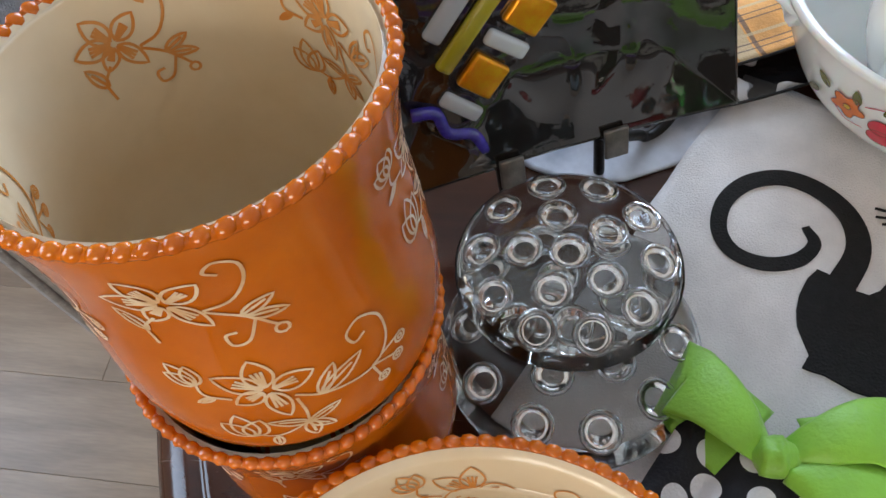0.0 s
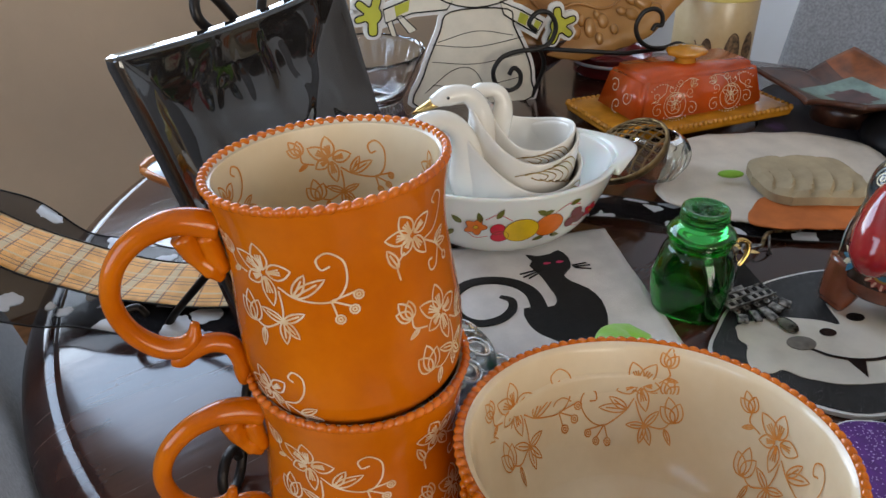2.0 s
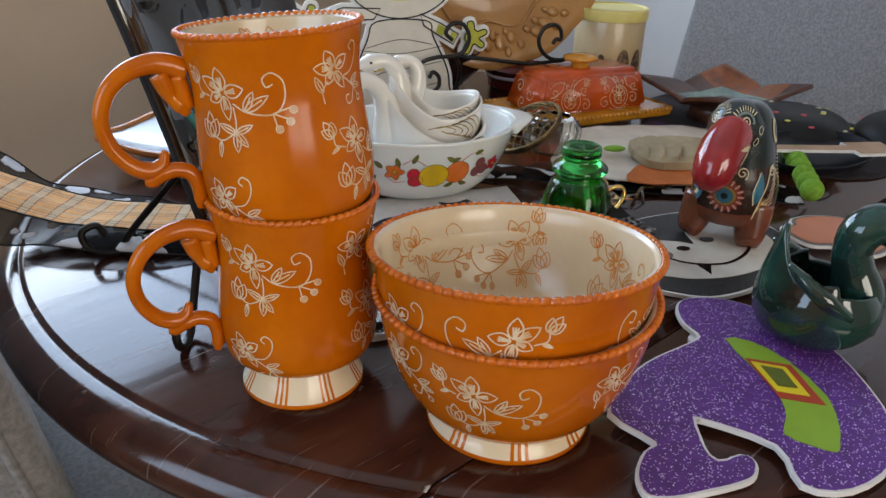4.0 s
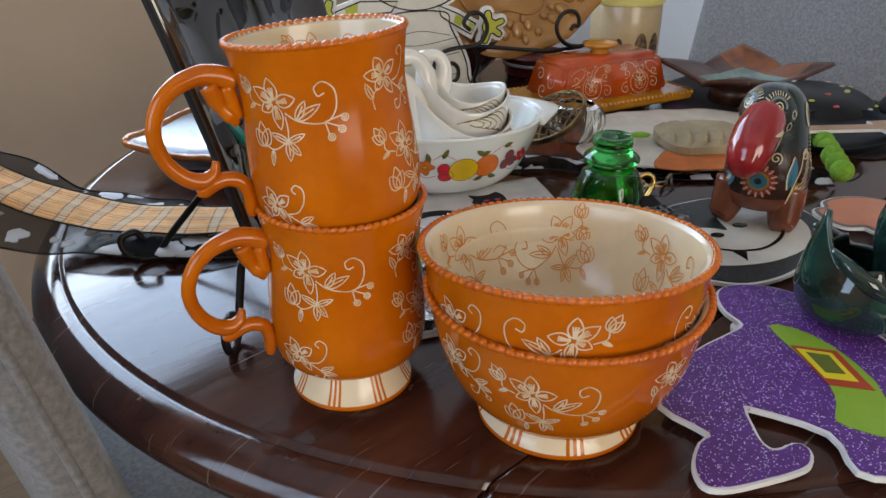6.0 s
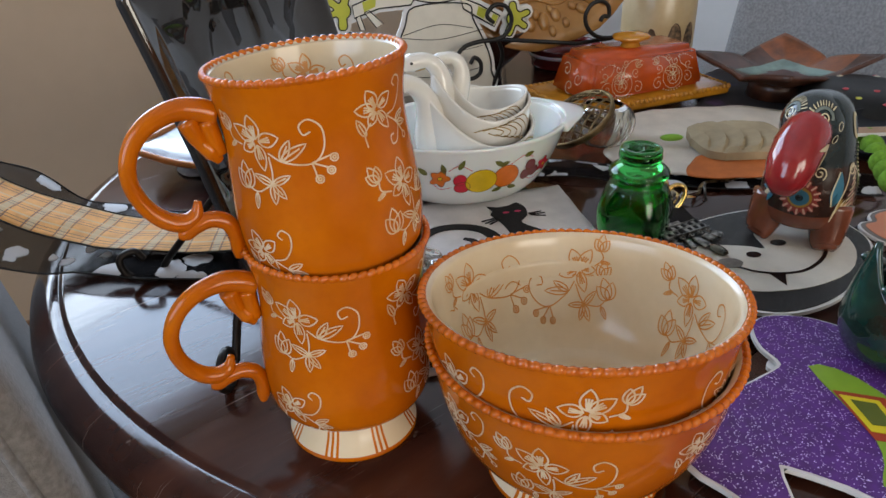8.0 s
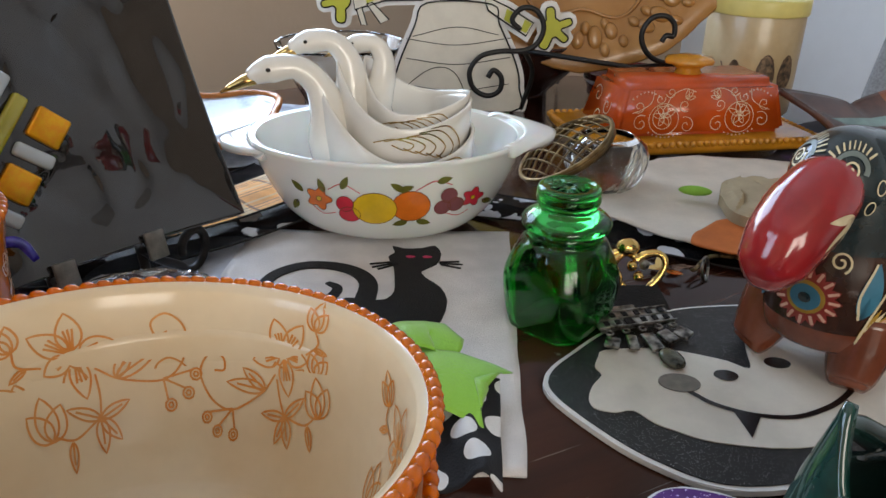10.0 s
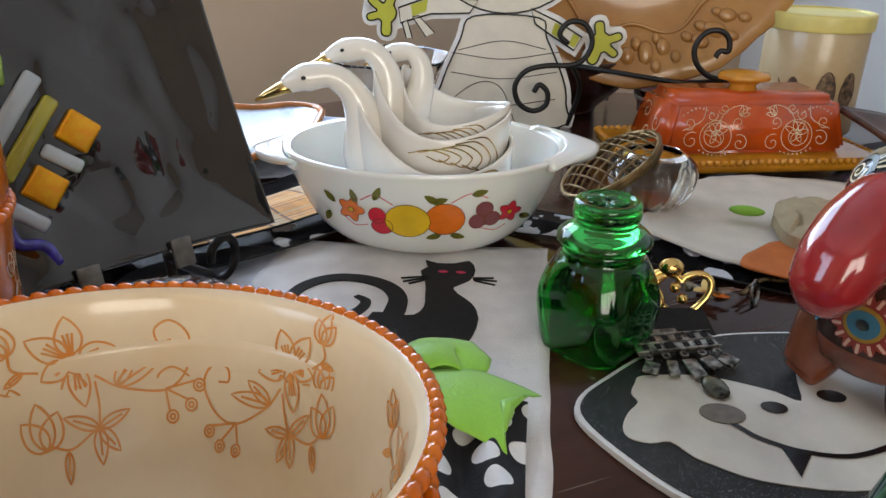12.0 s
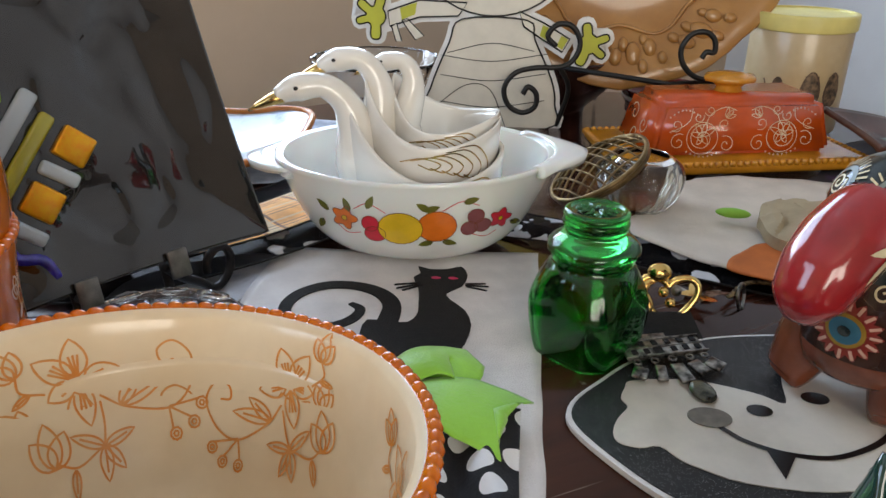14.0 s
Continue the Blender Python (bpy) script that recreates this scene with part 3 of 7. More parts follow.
def build_bowl(m, label, outside):
    g = thing("bowl", m, label, "bowl", "orange stoneware bowls")
    inner = [(r - 0.0048, h + 0.002) for r, h in BOWL_OUT[6:-1]]
    part("body", lathe(BOWL_OUT + [(0.0852, 0.0955), (0.0825, 0.0955)], 96), M_ORANGE, g)
    base_in = [(0.0, 0.0225), (0.03, 0.0225), (0.046, 0.0232), (inner[0][0] - 0.001, inner[0][1] - 0.001)]
    part("interior", lathe(base_in + inner + [(0.0825, 0.0955)], 96), M_CREAM, g, "cream glazed interior")
    part("beaded_rim", beads(0.0848, 0.0946, 98, 0.0025), M_BEAD, g, "orange beaded rim")
    stripe_foot(0.0524, 0.0468, 0.0155, "foot", g)
    u = 0.0125
    for lines, ang, h in outside:
        part("flower_spray", strips(scaled(lines, u), on_lathe(BOWL_OUT, ang, h, 0.0004), 0.00095), M_LINE, g, "pale carved flowers and tendrils")
    inn = inner + [(0.0825, 0.0955)]
    for lines, ang, h, s in ((spray(), 98, 0.074, 0.0136), (scaled(mirrored(spray()), 1.0, 0, 0, 0.45), 40, 0.073, 0.0122), (spray(), -18, 0.072, 0.0128), (scaled(mirrored(spray()), 1.0, 0, 0, 0.45), -84, 0.072, 0.0125), (spray(), -138, 0.074, 0.013), (sprig(), 165, 0.072, 0.013)):
        part("inner_spray", strips(scaled(lines, s), on_lathe(inn, ang, h, 0.0004, True), 0.0008), M_OLINE, g, "orange painted flowers inside")
    for lines, x, y, a in ((sprig(), 0.010, 0.031, 0.3), (sprig(), -0.024, 0.018, 1.6), (mirrored(sprig()), -0.022, -0.018, 3.0), (sprig(), 0.012, -0.03, 4.2), (mirrored(sprig()), 0.032, 0.002, 5.4), (sprig(), 0.0, 0.0, 2.2)):
        fb = bmesh.new()
        strips(scaled(lines, 0.0082, x, y, a), lambda p, q: Vector((p, q, 0.0229 + max(0, math.hypot(p, q) - 0.03) ** 1.2 * 0.02)), 0.0009, fb)
        part("inner_spray", fb, M_OLINE, g, "orange painted flowers inside")
    return g


build_bowl(pose(0.0435, 0.1565, TOP), "burnt orange footed stoneware bowl with carved flowers, on the table",
           [(spray(), -153, 0.067), (sprig(), -95, 0.072), (spray(), -40, 0.066), (sprig(), 170, 0.072), (spray(), 100, 0.066)])
bt = Vector((0, 0, 1)).rotation_difference(Vector((0.071, 0.086, 1)).normalized()).to_matrix().to_4x4()
build_bowl(Matrix.Translation((0.0455, 0.1613, 0.869)) @ bt @ Matrix.Scale(1.018, 4) @ Matrix.Translation((0, 0, -0.0946)), "burnt orange stoneware bowl tilted inside another bowl",
           [(mirrored(spray()), -138, 0.071), (sprig(), 172, 0.068), (mirrored(spray()), -70, 0.07), (spray(), 40, 0.07)])

# ---- materials of the smaller things ----
M_OPAL = mat("white_opal_glass", (0.8, 0.82, 0.8), 0.1, var=0.01, scale=10, sss=0.15, coat=0.3)
M_PORC = mat("white_porcelain", (0.8, 0.77, 0.71), 0.16, var=0.02, scale=20, coat=0.3)
M_GOLD = mat("gold_trim", (0.75, 0.5, 0.18), 0.25, 1.0, var=0.1)
M_BLACKDOT = mat("black_enamel", (0.012, 0.01, 0.01), 0.25, var=0.05)
M_GREEN_GLASS = glass("green_glass", (0.05, 0.6, 0.1))
M_CLEAR = glass("clear_glass", (0.97, 0.98, 0.97))
M_BLACKGLASS = mat("black_fused_glass", (0.02, 0.0175, 0.017), 0.03, var=0.1, scale=14, bump=0.15, bscale=30, coat=0.6, ior=1.65)
M_IRON = mat("dark_iron", (0.035, 0.03, 0.028), 0.42, 0.7, var=0.15, scale=80, bump=0.1, bscale=300)
M_TOWEL = mat("white_cotton", (0.8, 0.76, 0.74), 0.9, var=0.05, scale=40, bump=0.4, bscale=900)
M_FELT = mat("black_felt", (0.012, 0.011, 0.011), 0.95, var=0.12, scale=200, bump=0.5, bscale=700)
M_LIME = mat("lime_satin_ribbon", (0.28, 0.62, 0.05), 0.45, var=0.06, scale=30, bump=0.25, bscale=500, stretch=(1, 1, 1), sheen=0.3)
M_WHITEBOARD = mat("white_foam_board", (0.8, 0.79, 0.77), 0.6, var=0.03, scale=40)


def glitter(name, colour, sparkle, density=900.0, level=0.9):
    """Glitter board: a base colour with small bright metal flakes."""
    m = mat(name, colour, 0.55, var=0.12, scale=120)
    nt = m.node_tree
    b = nt.nodes["Principled BSDF"]
    tc = nt.nodes.new("ShaderNodeTexCoord")
    v = nt.nodes.new("ShaderNodeTexVoronoi")
    v.inputs["Scale"].default_value = density
    nt.links.new(tc.outputs["Object"], v.inputs["Vector"])
    sep = nt.nodes.new("ShaderNodeSeparateColor")
    nt.links.new(v.outputs["Color"], sep.inputs[0])
    st = nt.nodes.new("ShaderNodeMath")
    st.operation = "GREATER_THAN"
    st.inputs[1].default_value = level
    nt.links.new(sep.outputs[0], st.inputs[0])
    mx = nt.nodes.new("ShaderNodeMix")
    mx.data_type = "RGBA"
    src = b.inputs["Base Color"].links[0].from_socket
    nt.links.new(st.outputs[0], mx.inputs["Factor"])
    nt.links.new(src, mx.inputs["A"])
    mx.inputs["B"].default_value = (*sparkle, 1)
    nt.links.new(mx.outputs["Result"], b.inputs["Base Color"])
    mul = nt.nodes.new("ShaderNodeMath")
    mul.operation = "MULTIPLY"
    nt.links.new(st.outputs[0], mul.inputs[0])
    mul.inputs[1].default_value = 0.6
    nt.links.new(mul.outputs[0], b.inputs["Metallic"])
    return m


M_PURPLE = glitter("purple_glitter", (0.13, 0.03, 0.27), (0.75, 0.65, 0.98), 1300, 0.94)
M_BLACKGLIT = glitter("black_glitter", (0.013, 0.0145, 0.015), (0.55, 0.57, 0.57), 4200, 0.978)


def world_prism(name, outline, z0, z1, material, parent, label="", bevel=0.0, smooth=False):
    """A flat cut-out given in table coordinates, under a thing whose origin is at a known place."""
    o = parent.matrix_basis.translation if parent is not None else Vector((0, 0, 0))
    pts = [(x - o.x, y - o.y) for x, y in outline]
    area = sum(a[0] * b[1] - b[0] * a[1] for a, b in zip(pts, pts[1:] + pts[:1]))
    if area < 0:
        pts.reverse()
    return part(name, prism(pts, z0 - o.z, z1 - o.z, bevel), material, parent, label, smooth=smooth)


# ---- oval casserole with fruit ----
PY = Vector((0.2695, 0.499, TOP + 0.003))
PYM = Matrix.Translation(PY) @ pose(0, 0, 0, 0, 0, -24)
PY_A = 1.13
PY_OUT = dense([(0.045, 0.001), (0.058, 0.005), (0.071, 0.017), (0.0805, 0.034), (0.0865, 0.048), (0.0905, 0.060), (0.092, 0.0635)], 4)


def build_casserole():
    g = thing("casserole_dish", PYM @ Matrix.Diagonal((1.03, 0.92, 1.13, 1)), "white opal glass casserole with a painted fruit band, on a towel", "dish")
    inner = [(r - 0.0045, h + 0.003) for r, h in reversed(PY_OUT[8:-2])]
    prof = [(0.0, 0.002)] + PY_OUT + [(0.0925, 0.0655), (0.0905, 0.0665), (0.088, 0.065)] + inner + [(0.05, 0.0105), (0.0, 0.0095)]
    part("body", lathe(prof, 96, sx=PY_A), M_OPAL, g)
    for s in (-1, 1):
        def tab(u, v, s=s):
            a = (u - 0.5) * 2
            reach = 0.0235 * (0.5 + 0.5 * math.cos(math.pi * a)) ** 0.6
            y = 0.052 * a
            root = 0.1045 * math.sqrt(1 - (y / 0.0925) ** 2) - 0.0015
            return (s * (root + v * reach), y, 0.0622 + 0.0012 * math.sin(v * 3.1) - 0.002 * v)
        part("handle", sheet(tab, 32, 8, thick=0.0058), M_OPAL, g)

    def place(u, v, lift=0.0006):
        b = radius_at(PY_OUT, v) + lift
        a = b * PY_A
        k = min(0.98, abs(u) / a)
        return Vector((u, -b * math.sqrt(1 - k * k), v))
    cols = {"orange": (0.85, 0.2, 0.02), "red": (0.7, 0.03, 0.06), "yellow": (0.85, 0.55, 0.02), "plum": (0.25, 0.07, 0.08), "leaf": (0.16, 0.16, 0.03), "line": (0.2, 0.05, 0.02)}
    cm = {k: mat("painted_" + k, v, 0.2, var=0.06, scale=60) for k, v in cols.items()}

    def blob(name, colour, cx, cy, rx, ry, lift, n=18, lob=0.0, k=0):
        out = [(cx + rx * (1 + lob * math.cos(k * a)) * math.cos(a), cy + ry * (1 + lob * math.cos(k * a)) * math.sin(a)) for a in [2 * math.pi * i / n for i in range(n)]]
        part(name, patch(out, lambda u, v: place(u, v, lift)), cm[colour], g, "painted " + name)
        part("outline", strips([out + out[:1]], lambda u, v: place(u, v, lift + 0.0002), 0.0005), cm["line"], g)
    def leafblob(cx, cy, a, L=0.011, w=0.005):
        part("leaf", patch(shift(petal(a, L, w, base=0.0), cx, cy), lambda u, v: place(u, v, 0.0008)), cm["leaf"], g, "painted leaf")
    zc = 0.0355
    for cx, cy, a in ((0.008, zc + 0.012, 0.3), (0.012, zc + 0.012, 2.6), (0.02, zc - 0.012, -0.3), (0.014, zc - 0.012, 3.4), (-0.031, zc + 0.012, 1.1), (-0.043, zc + 0.008, 1.9), (-0.058, zc + 0.006, 2.4), (0.034, zc + 0.017, 0.2), (-0.063, zc - 0.002, -2.0), (0.068, zc - 0.004, -0.6)):
        leafblob(cx, cy, a)
    blob("orange_fruit", "orange", 0.0165, zc, 0.0135, 0.0118, 0.0007)
    blob("apple", "yellow", -0.0085, zc - 0.0015, 0.0148, 0.0128, 0.001, lob=0.04, k=2)
    blob("strawberry", "red", -0.029, zc + 0.001, 0.006, 0.006, 0.0008)
    blob("strawberry", "red", -0.026, zc - 0.007, 0.0075, 0.006, 0.0008)
    for cx, cy in ((0.043, zc + 0.006), (0.0385, zc - 0.003), (0.048, zc - 0.002)):
        blob("plum", "plum", cx, cy, 0.0058, 0.0056, 0.0008)
    blob("flower", "orange", -0.047, zc + 0.003, 0.0078, 0.0078, 0.0008, 40, 0.22, 5)
    blob("flower", "red", 0.0605, zc + 0.001, 0.0068, 0.0068, 0.0008, 40, 0.22, 5)
    blob("flower_eye", "yellow", -0.047, zc + 0.003, 0.002, 0.002, 0.0012, 10)
    blob("flower_eye", "yellow", 0.0605, zc + 0.001, 0.0017, 0.0017, 0.0012, 10)
    stems = [curve2([(0.02, zc + 0.012), (0.033, zc + 0.018), (0.045, zc + 0.014)]), curve2([(-0.018, zc + 0.01), (-0.03, zc + 0.016), (-0.04, zc + 0.011)]), curve2([(0.04, zc - 0.008), (0.05, zc - 0.012), (0.058, zc - 0.009)]), curve2([(-0.052, zc - 0.004), (-0.045, zc - 0.009), (-0.036, zc - 0.007)])]
    for stem in stems:
        part("stem", strips([stem], lambda u, v: place(u, v, 0.0007), 0.0006), cm["red"], g)
    return g


build_casserole()


# ---- nested goose measuring cups ----
def build_goose(m, s, reach, label):
    g = thing("goose_measuring_cup", m, label, "measuring cup", "goose measuring cups")
    out = dense([(0.022, 0.0), (0.036, 0.006), (0.046, 0.02), (0.051, 0.038), (0.0525, 0.056)], 4)
    prof = [(0, 0.0)] + out + [(0.0515, 0.0575), (0.0498, 0.056)] + [(r - 0.003, h + 0.002) for r, h in reversed(out[2:-1])] + [(0, 0.004)]
    bm = lathe([(r * s, h * s) for r, h in prof], 56)
    # the rim sweeps up into the neck
    for v in bm.verts:
        a = math.atan2(v.co.y, v.co.x)
        k = (0.5 + 0.5 * math.cos(a)) ** 4.5 * min(1.3, max(0.0, v.co.z / s - 0.02) / 0.036)
        up = (0.5 - 0.5 * math.cos(a)) ** 3 * min(1.0, max(0.0, v.co.z / s - 0.025) / 0.03)
        v.co.z += (0.05 * k + 0.018 * up) * s
        v.co.y *= 1 - 0.25 * k
    part("bowl", bm, M_PORC, g)
    neck = spline([(0.036 * s, 0, 0.03 * s), (0.046 * s, 0, 0.062 * s), (0.051 * s, 0, 0.088 * s), (0.06 * s, 0, 0.109 * s), (0.075 * s, 0, 0.1225 * s), (0.092 * s, 0, 0.1215 * s), (0.104 * s, 0, 0.1155 * s)], 6)
    neck = [Vector((p.x - max(0.0, p.z / s - 0.05) / 0.07 * 0.0925 * s * (1 - reach), p.y, p.z)) for p in neck]
    dx = -0.0925 * s * (1 - reach)
    part("neck", tube(neck, [r * s for r in lerp_list([0.016, 0.0165, 0.0128, 0.0096, 0.009, 0.0106, 0.006], len(neck))], 16), M_PORC, g)
    bk = [(0.1 * s + dx, 0, 0.1165 * s), (0.108 * s + dx, 0, 0.113 * s), (0.117 * s + dx, 0, 0.1085 * s), (0.124 * s + dx, 0, 0.1045 * s)]
    part("beak", tube(bk, [0.0068 * s, 0.0058 * s, 0.0035 * s, 0.0012 * s], 12, flat=0.8), M_GOLD, g, "gold painted beak")
    for sy in (-1, 1):
        part("eye", ball(bmesh.new(), (0.0925 * s + dx, sy * 0.0102 * s, 0.1235 * s), 0.0016 * s, 8, 6), M_BLACKDOT, g)
    surf = [(r * s + 0.0004, h * s) for r, h in out]

    def raised(angle):  # on the flank, following the lifted tail
        base = on_lathe(surf, angle, 0.04 * s, 0.0004)

        def at(u, v):
            p = base(u, v)
            a = math.atan2(p.y, p.x)
            p.z += 0.018 * s * (0.5 - 0.5 * math.cos(a)) ** 3 * min(1.0, max(0.0, p.z / s - 0.025) / 0.03)
            return p
        return at
    lines = []
    for k in range(6):
        x = -0.006 - k * 0.0085
        lines.append(curve2([(x * s - 0.02 * s, 0.016 * s - 0.0015 * k * s), (x * s - 0.004 * s, 0.012 * s), (x * s + 0.010 * s, -0.004 * s + 0.002 * k * s), (x * s + 0.004 * s, -0.013 * s + 0.003 * k * s), (x * s - 0.006 * s, -0.008 * s + 0.003 * k * s)]))
    for side in (-1, 1):
        L = lines if side == 1 else mirrored(lines)
        for one in L:
            part("wing_line", strips([one], raised(143 if side == 1 else 217), 0.0009 * s), M_GOLD, g, "gold wing line")
    return g


build_goose(Matrix.Translation((0.271, 0.483, TOP + 0.0145)) @ pose(0, 0, 0, 0, 0, 163) @ Matrix.Diagonal((1, 1, 0.845, 1)), 1.11, 0.9, "white porcelain goose measuring cup with gold beak, in the casserole")
build_goose(Matrix.Translation((0.2775, 0.4845, TOP + 0.044)) @ pose(0, 0, 0, 0, 0, 152) @ Matrix.Diagonal((1, 1, 0.86, 1)), 0.96, 0.8, "smaller white goose measuring cup nested in another")
build_goose(Matrix.Translation((0.288, 0.4865, TOP + 0.0595)) @ pose(0, 0, 0, 0, 0, 140) @ Matrix.Diagonal((1, 1, 0.86, 1)), 0.78, 0.66, "smallest white goose measuring cup nested on top")


# ---- green glass jar ----
def build_jar():
    g = thing("glass_jar", pose(0.301, 0.305, TOP, 0, 0, 20), "green pressed glass jar with a stepped glass lid, on the table", "jar")

    def sq(a, h):
        k = 1.0 / max(abs(math.cos(a)), abs(math.sin(a)))
        w = max(0.0, min(1.0, (0.056 - h) / 0.02))
        return 1 + (min(k, 1.17) - 1) * 0.85 * w
    out = dense([(0.0, 0.0012), (0.02, 0.0008), (0.0255, 0.002), (0.028, 0.008), (0.0305, 0.024), (0.031, 0.038), (0.0295, 0.05), (0.0265, 0.058), (0.0232, 0.0615), (0.0228, 0.067)], 3)
    inn = [(max(0.0, r - 0.003), h + 0.0015) for r, h in reversed(out[6:])] + [(0.0, 0.006)]
    part("body", lathe(out + [(0.0215, 0.068)] + inn, 72, shape=sq), M_GREEN_GLASS, g)
    lid = [(0.0, 0.0665), (0.0195, 0.0665), (0.0205, 0.069), (0.0262, 0.0692), (0.0268, 0.0712), (0.0262, 0.0732), (0.0225, 0.0765), (0.0178, 0.0795), (0.0172, 0.082), (0.0188, 0.0838), (0.0192, 0.0865), (0.0186, 0.089), (0.0188, 0.0905),
           (0.018, 0.093), (0.015, 0.0938), (0.0135, 0.0928), (0.0, 0.0922)]
    lidp = part("lid", lathe(dense(lid, 2), 64), M_GREEN_GLASS, g, "stepped green glass lid with a star")
    bm = bmesh.new()
    for k in range(12):
        a = 2 * math.pi * k / 12
        ball(bm, (0.007 * math.cos(a), 0.007 * math.sin(a), 0.0925), (0.006, 0.0014, 0.0014), 8, 5, Matrix.Rotation(a, 4, "Z"))
    part("star", bm, M_GREEN_GLASS, lidp)
    return g


build_jar()


# ---- black glass plate on an easel ----
BR, TRc, TL = Vector((0.142, 0.467, 0.7915)), Vector((0.1007, 0.504, 1.0067)), Vector((-0.077, 0.4265, 1.0045))
ex = (TRc - TL).normalized()
ez = (TRc - BR)
ez = (ez - ex * ez.dot(ex))
PL_H = ez.length
ez.normalize()
ey = ez.cross(ex)
PL_W = (TRc - TL).length
PLM = Matrix((( *ex, 0), (*ey, 0), (*ez, 0), (0, 0, 0, 1))).transposed()
PLM = Matrix.Translation(BR - ex * PL_W / 2) @ PLM


def build_plate():
    swells = [(PL_W / 2 - a, b, c) for a, b, c in ((0.1067, 0.0825, 0.017), (0.1315, 0.0565, 0.017), (0.1187, 0.0695, 0.016), (0.1328, 0.0835, 0.02), (0.137, 0.1, 0.019), (0.144, 0.043, 0.015), (0.145, 0.1215, 0.016), (0.174, 0.11, 0.016))]
    g = thing("decorative_plate", PLM, "square black fused glass plate leaning on an iron easel", "plate")

    def face(u, v):
        x, z = (u - 0.5) * PL_W, v * PL_H
        e = max(abs(u - 0.5) * 2, abs(v - 0.5) * 2)
        cup = -0.010 * max(0, e - 0.55) ** 1.5 * 3
        r = 1 - 0.03 * (1 - (2 * v - 1) ** 2) * abs(2 * u - 1) ** 4
        rz = 0.02 * (1 - (2 * u - 1) ** 2) * abs(2 * v - 1) ** 4 * (1 if v < 0.5 else -1)
        inside = max(0.0, 1 - max(0.0, e - 0.8) / 0.16)
        # poured layers with soft steps, and a swell round the coloured pieces
        n1 = noise.noise(Vector((u * 3.1 + 0.7 * noise.noise(Vector((u * 5, v * 5, 8.1))), v * 3.1, 3.3)))
        n2 = noise.noise(Vector((u * 9, v * 6, 1.3)))
        step = 0.001 * math.tanh(9 * (n1 - 0.08)) + 0.0005 * math.tanh(5 * (n2 + 0.12))
        swell = 0.0
        for px, pz, pr in swells:
            d2 = ((x - px) ** 2 + (z - pz) ** 2) / (pr * pr)
            swell = max(swell, math.exp(-d2 ** 3))
        wob = (step * (1 - swell) - 0.0022 * swell) * inside + 0.0012 * noise.noise(Vector((u * 4, v * 4, 5.1)))
        return (x * r - 0.0956 * z, cup + wob, z + rz * PL_H)
    bm = sheet(face, 130, 130, thick=0.009)
    bm.normal_update()
    part("plate_body", bm, M_BLACKGLASS, g)
    tiles = {"dichroic": mat("orange_dichroic_glass", (1.0, 0.38, 0.01), 0.28, 0.75, var=0.1, scale=260, colour2=(1.0, 0.5, 0.01), coat=0.4),
             "white": mat("white_art_glass", (0.55, 0.62, 0.66), 0.08, var=0.02, coat=1.0), "yellow": mat("yellow_art_glass", (0.5, 0.45, 0.02), 0.08, var=0.05, coat=1.0),
             "blue": mat("blue_art_glass", (0.05, 0.03, 0.5), 0.2, var=0.15, scale=200, coat=1.0), "teal": mat("teal_art_glass", (0.02, 0.5, 0.42), 0.1, var=0.05, coat=1.0),
             "lime": mat("lime_art_glass", (0.45, 0.7, 0.08), 0.2, var=0.1, scale=200, coat=1.0)}
    # pieces of coloured glass, (x from the right edge, height, length, width, turn)
    def tile(name, col, x, z, a, b, turn):
        bm = box(bmesh.new(), (0, 0, 0), (a, 0.005, b), bevel=0.0018 if name == "glass_tile" else 0.0024, seg=3)
        part(name, bm, tiles[col], g, col.replace("dichroic", "shimmering orange") + " glass piece", m=pose(PL_W / 2 - x, -0.0035, z, 0, turn, 0))
    t = 43
    tile("glass_tile", "dichroic", 0.1067, 0.0825, 0.0195, 0.0185, t)
    tile("glass_tile", "dichroic", 0.1315, 0.0565, 0.0195, 0.0185, t)
    tile("glass_rod", "white", 0.1187, 0.0695, 0.023, 0.0085, t - 4)
    tile("glass_rod", "yellow", 0.1328, 0.0835, 0.009, 0.052, t)
    tile("glass_rod", "white", 0.1370, 0.0985, 0.01, 0.048, t)
    tile("glass_rod", "white", 0.1440, 0.043, 0.023, 0.0085, t)
    tile("glass_tile", "lime", 0.1450, 0.1215, 0.02, 0.016, 10)
    tile("glass_rod", "teal", 0.1740, 0.1100, 0.009, 0.03, -30)
    bl = spline([(PL_W / 2 - 0.1686, -0.004, 0.046), (PL_W / 2 - 0.157, -0.004, 0.0435), (PL_W / 2 - 0.1530, -0.004, 0.031), (PL_W / 2 - 0.1410, -0.004, 0.0262), (PL_W / 2 - 0.1360, -0.004, 0.0145)], 5)
    part("glass_ribbon", tube(bl, 0.0035, 8), tiles["blue"], g, "blue glass ribbon")
    return g


build_plate()


def spiral(cx, cz, r0, r1, a0, turns, n=30):
    return [(cx + (r0 + (r1 - r0) * k / n) * math.cos(a0 + turns * 2 * math.pi * k / n), cz + (r0 + (r1 - r0) * k / n) * math.sin(a0 + turns * 2 * math.pi * k / n)) for k in range(n + 1)]


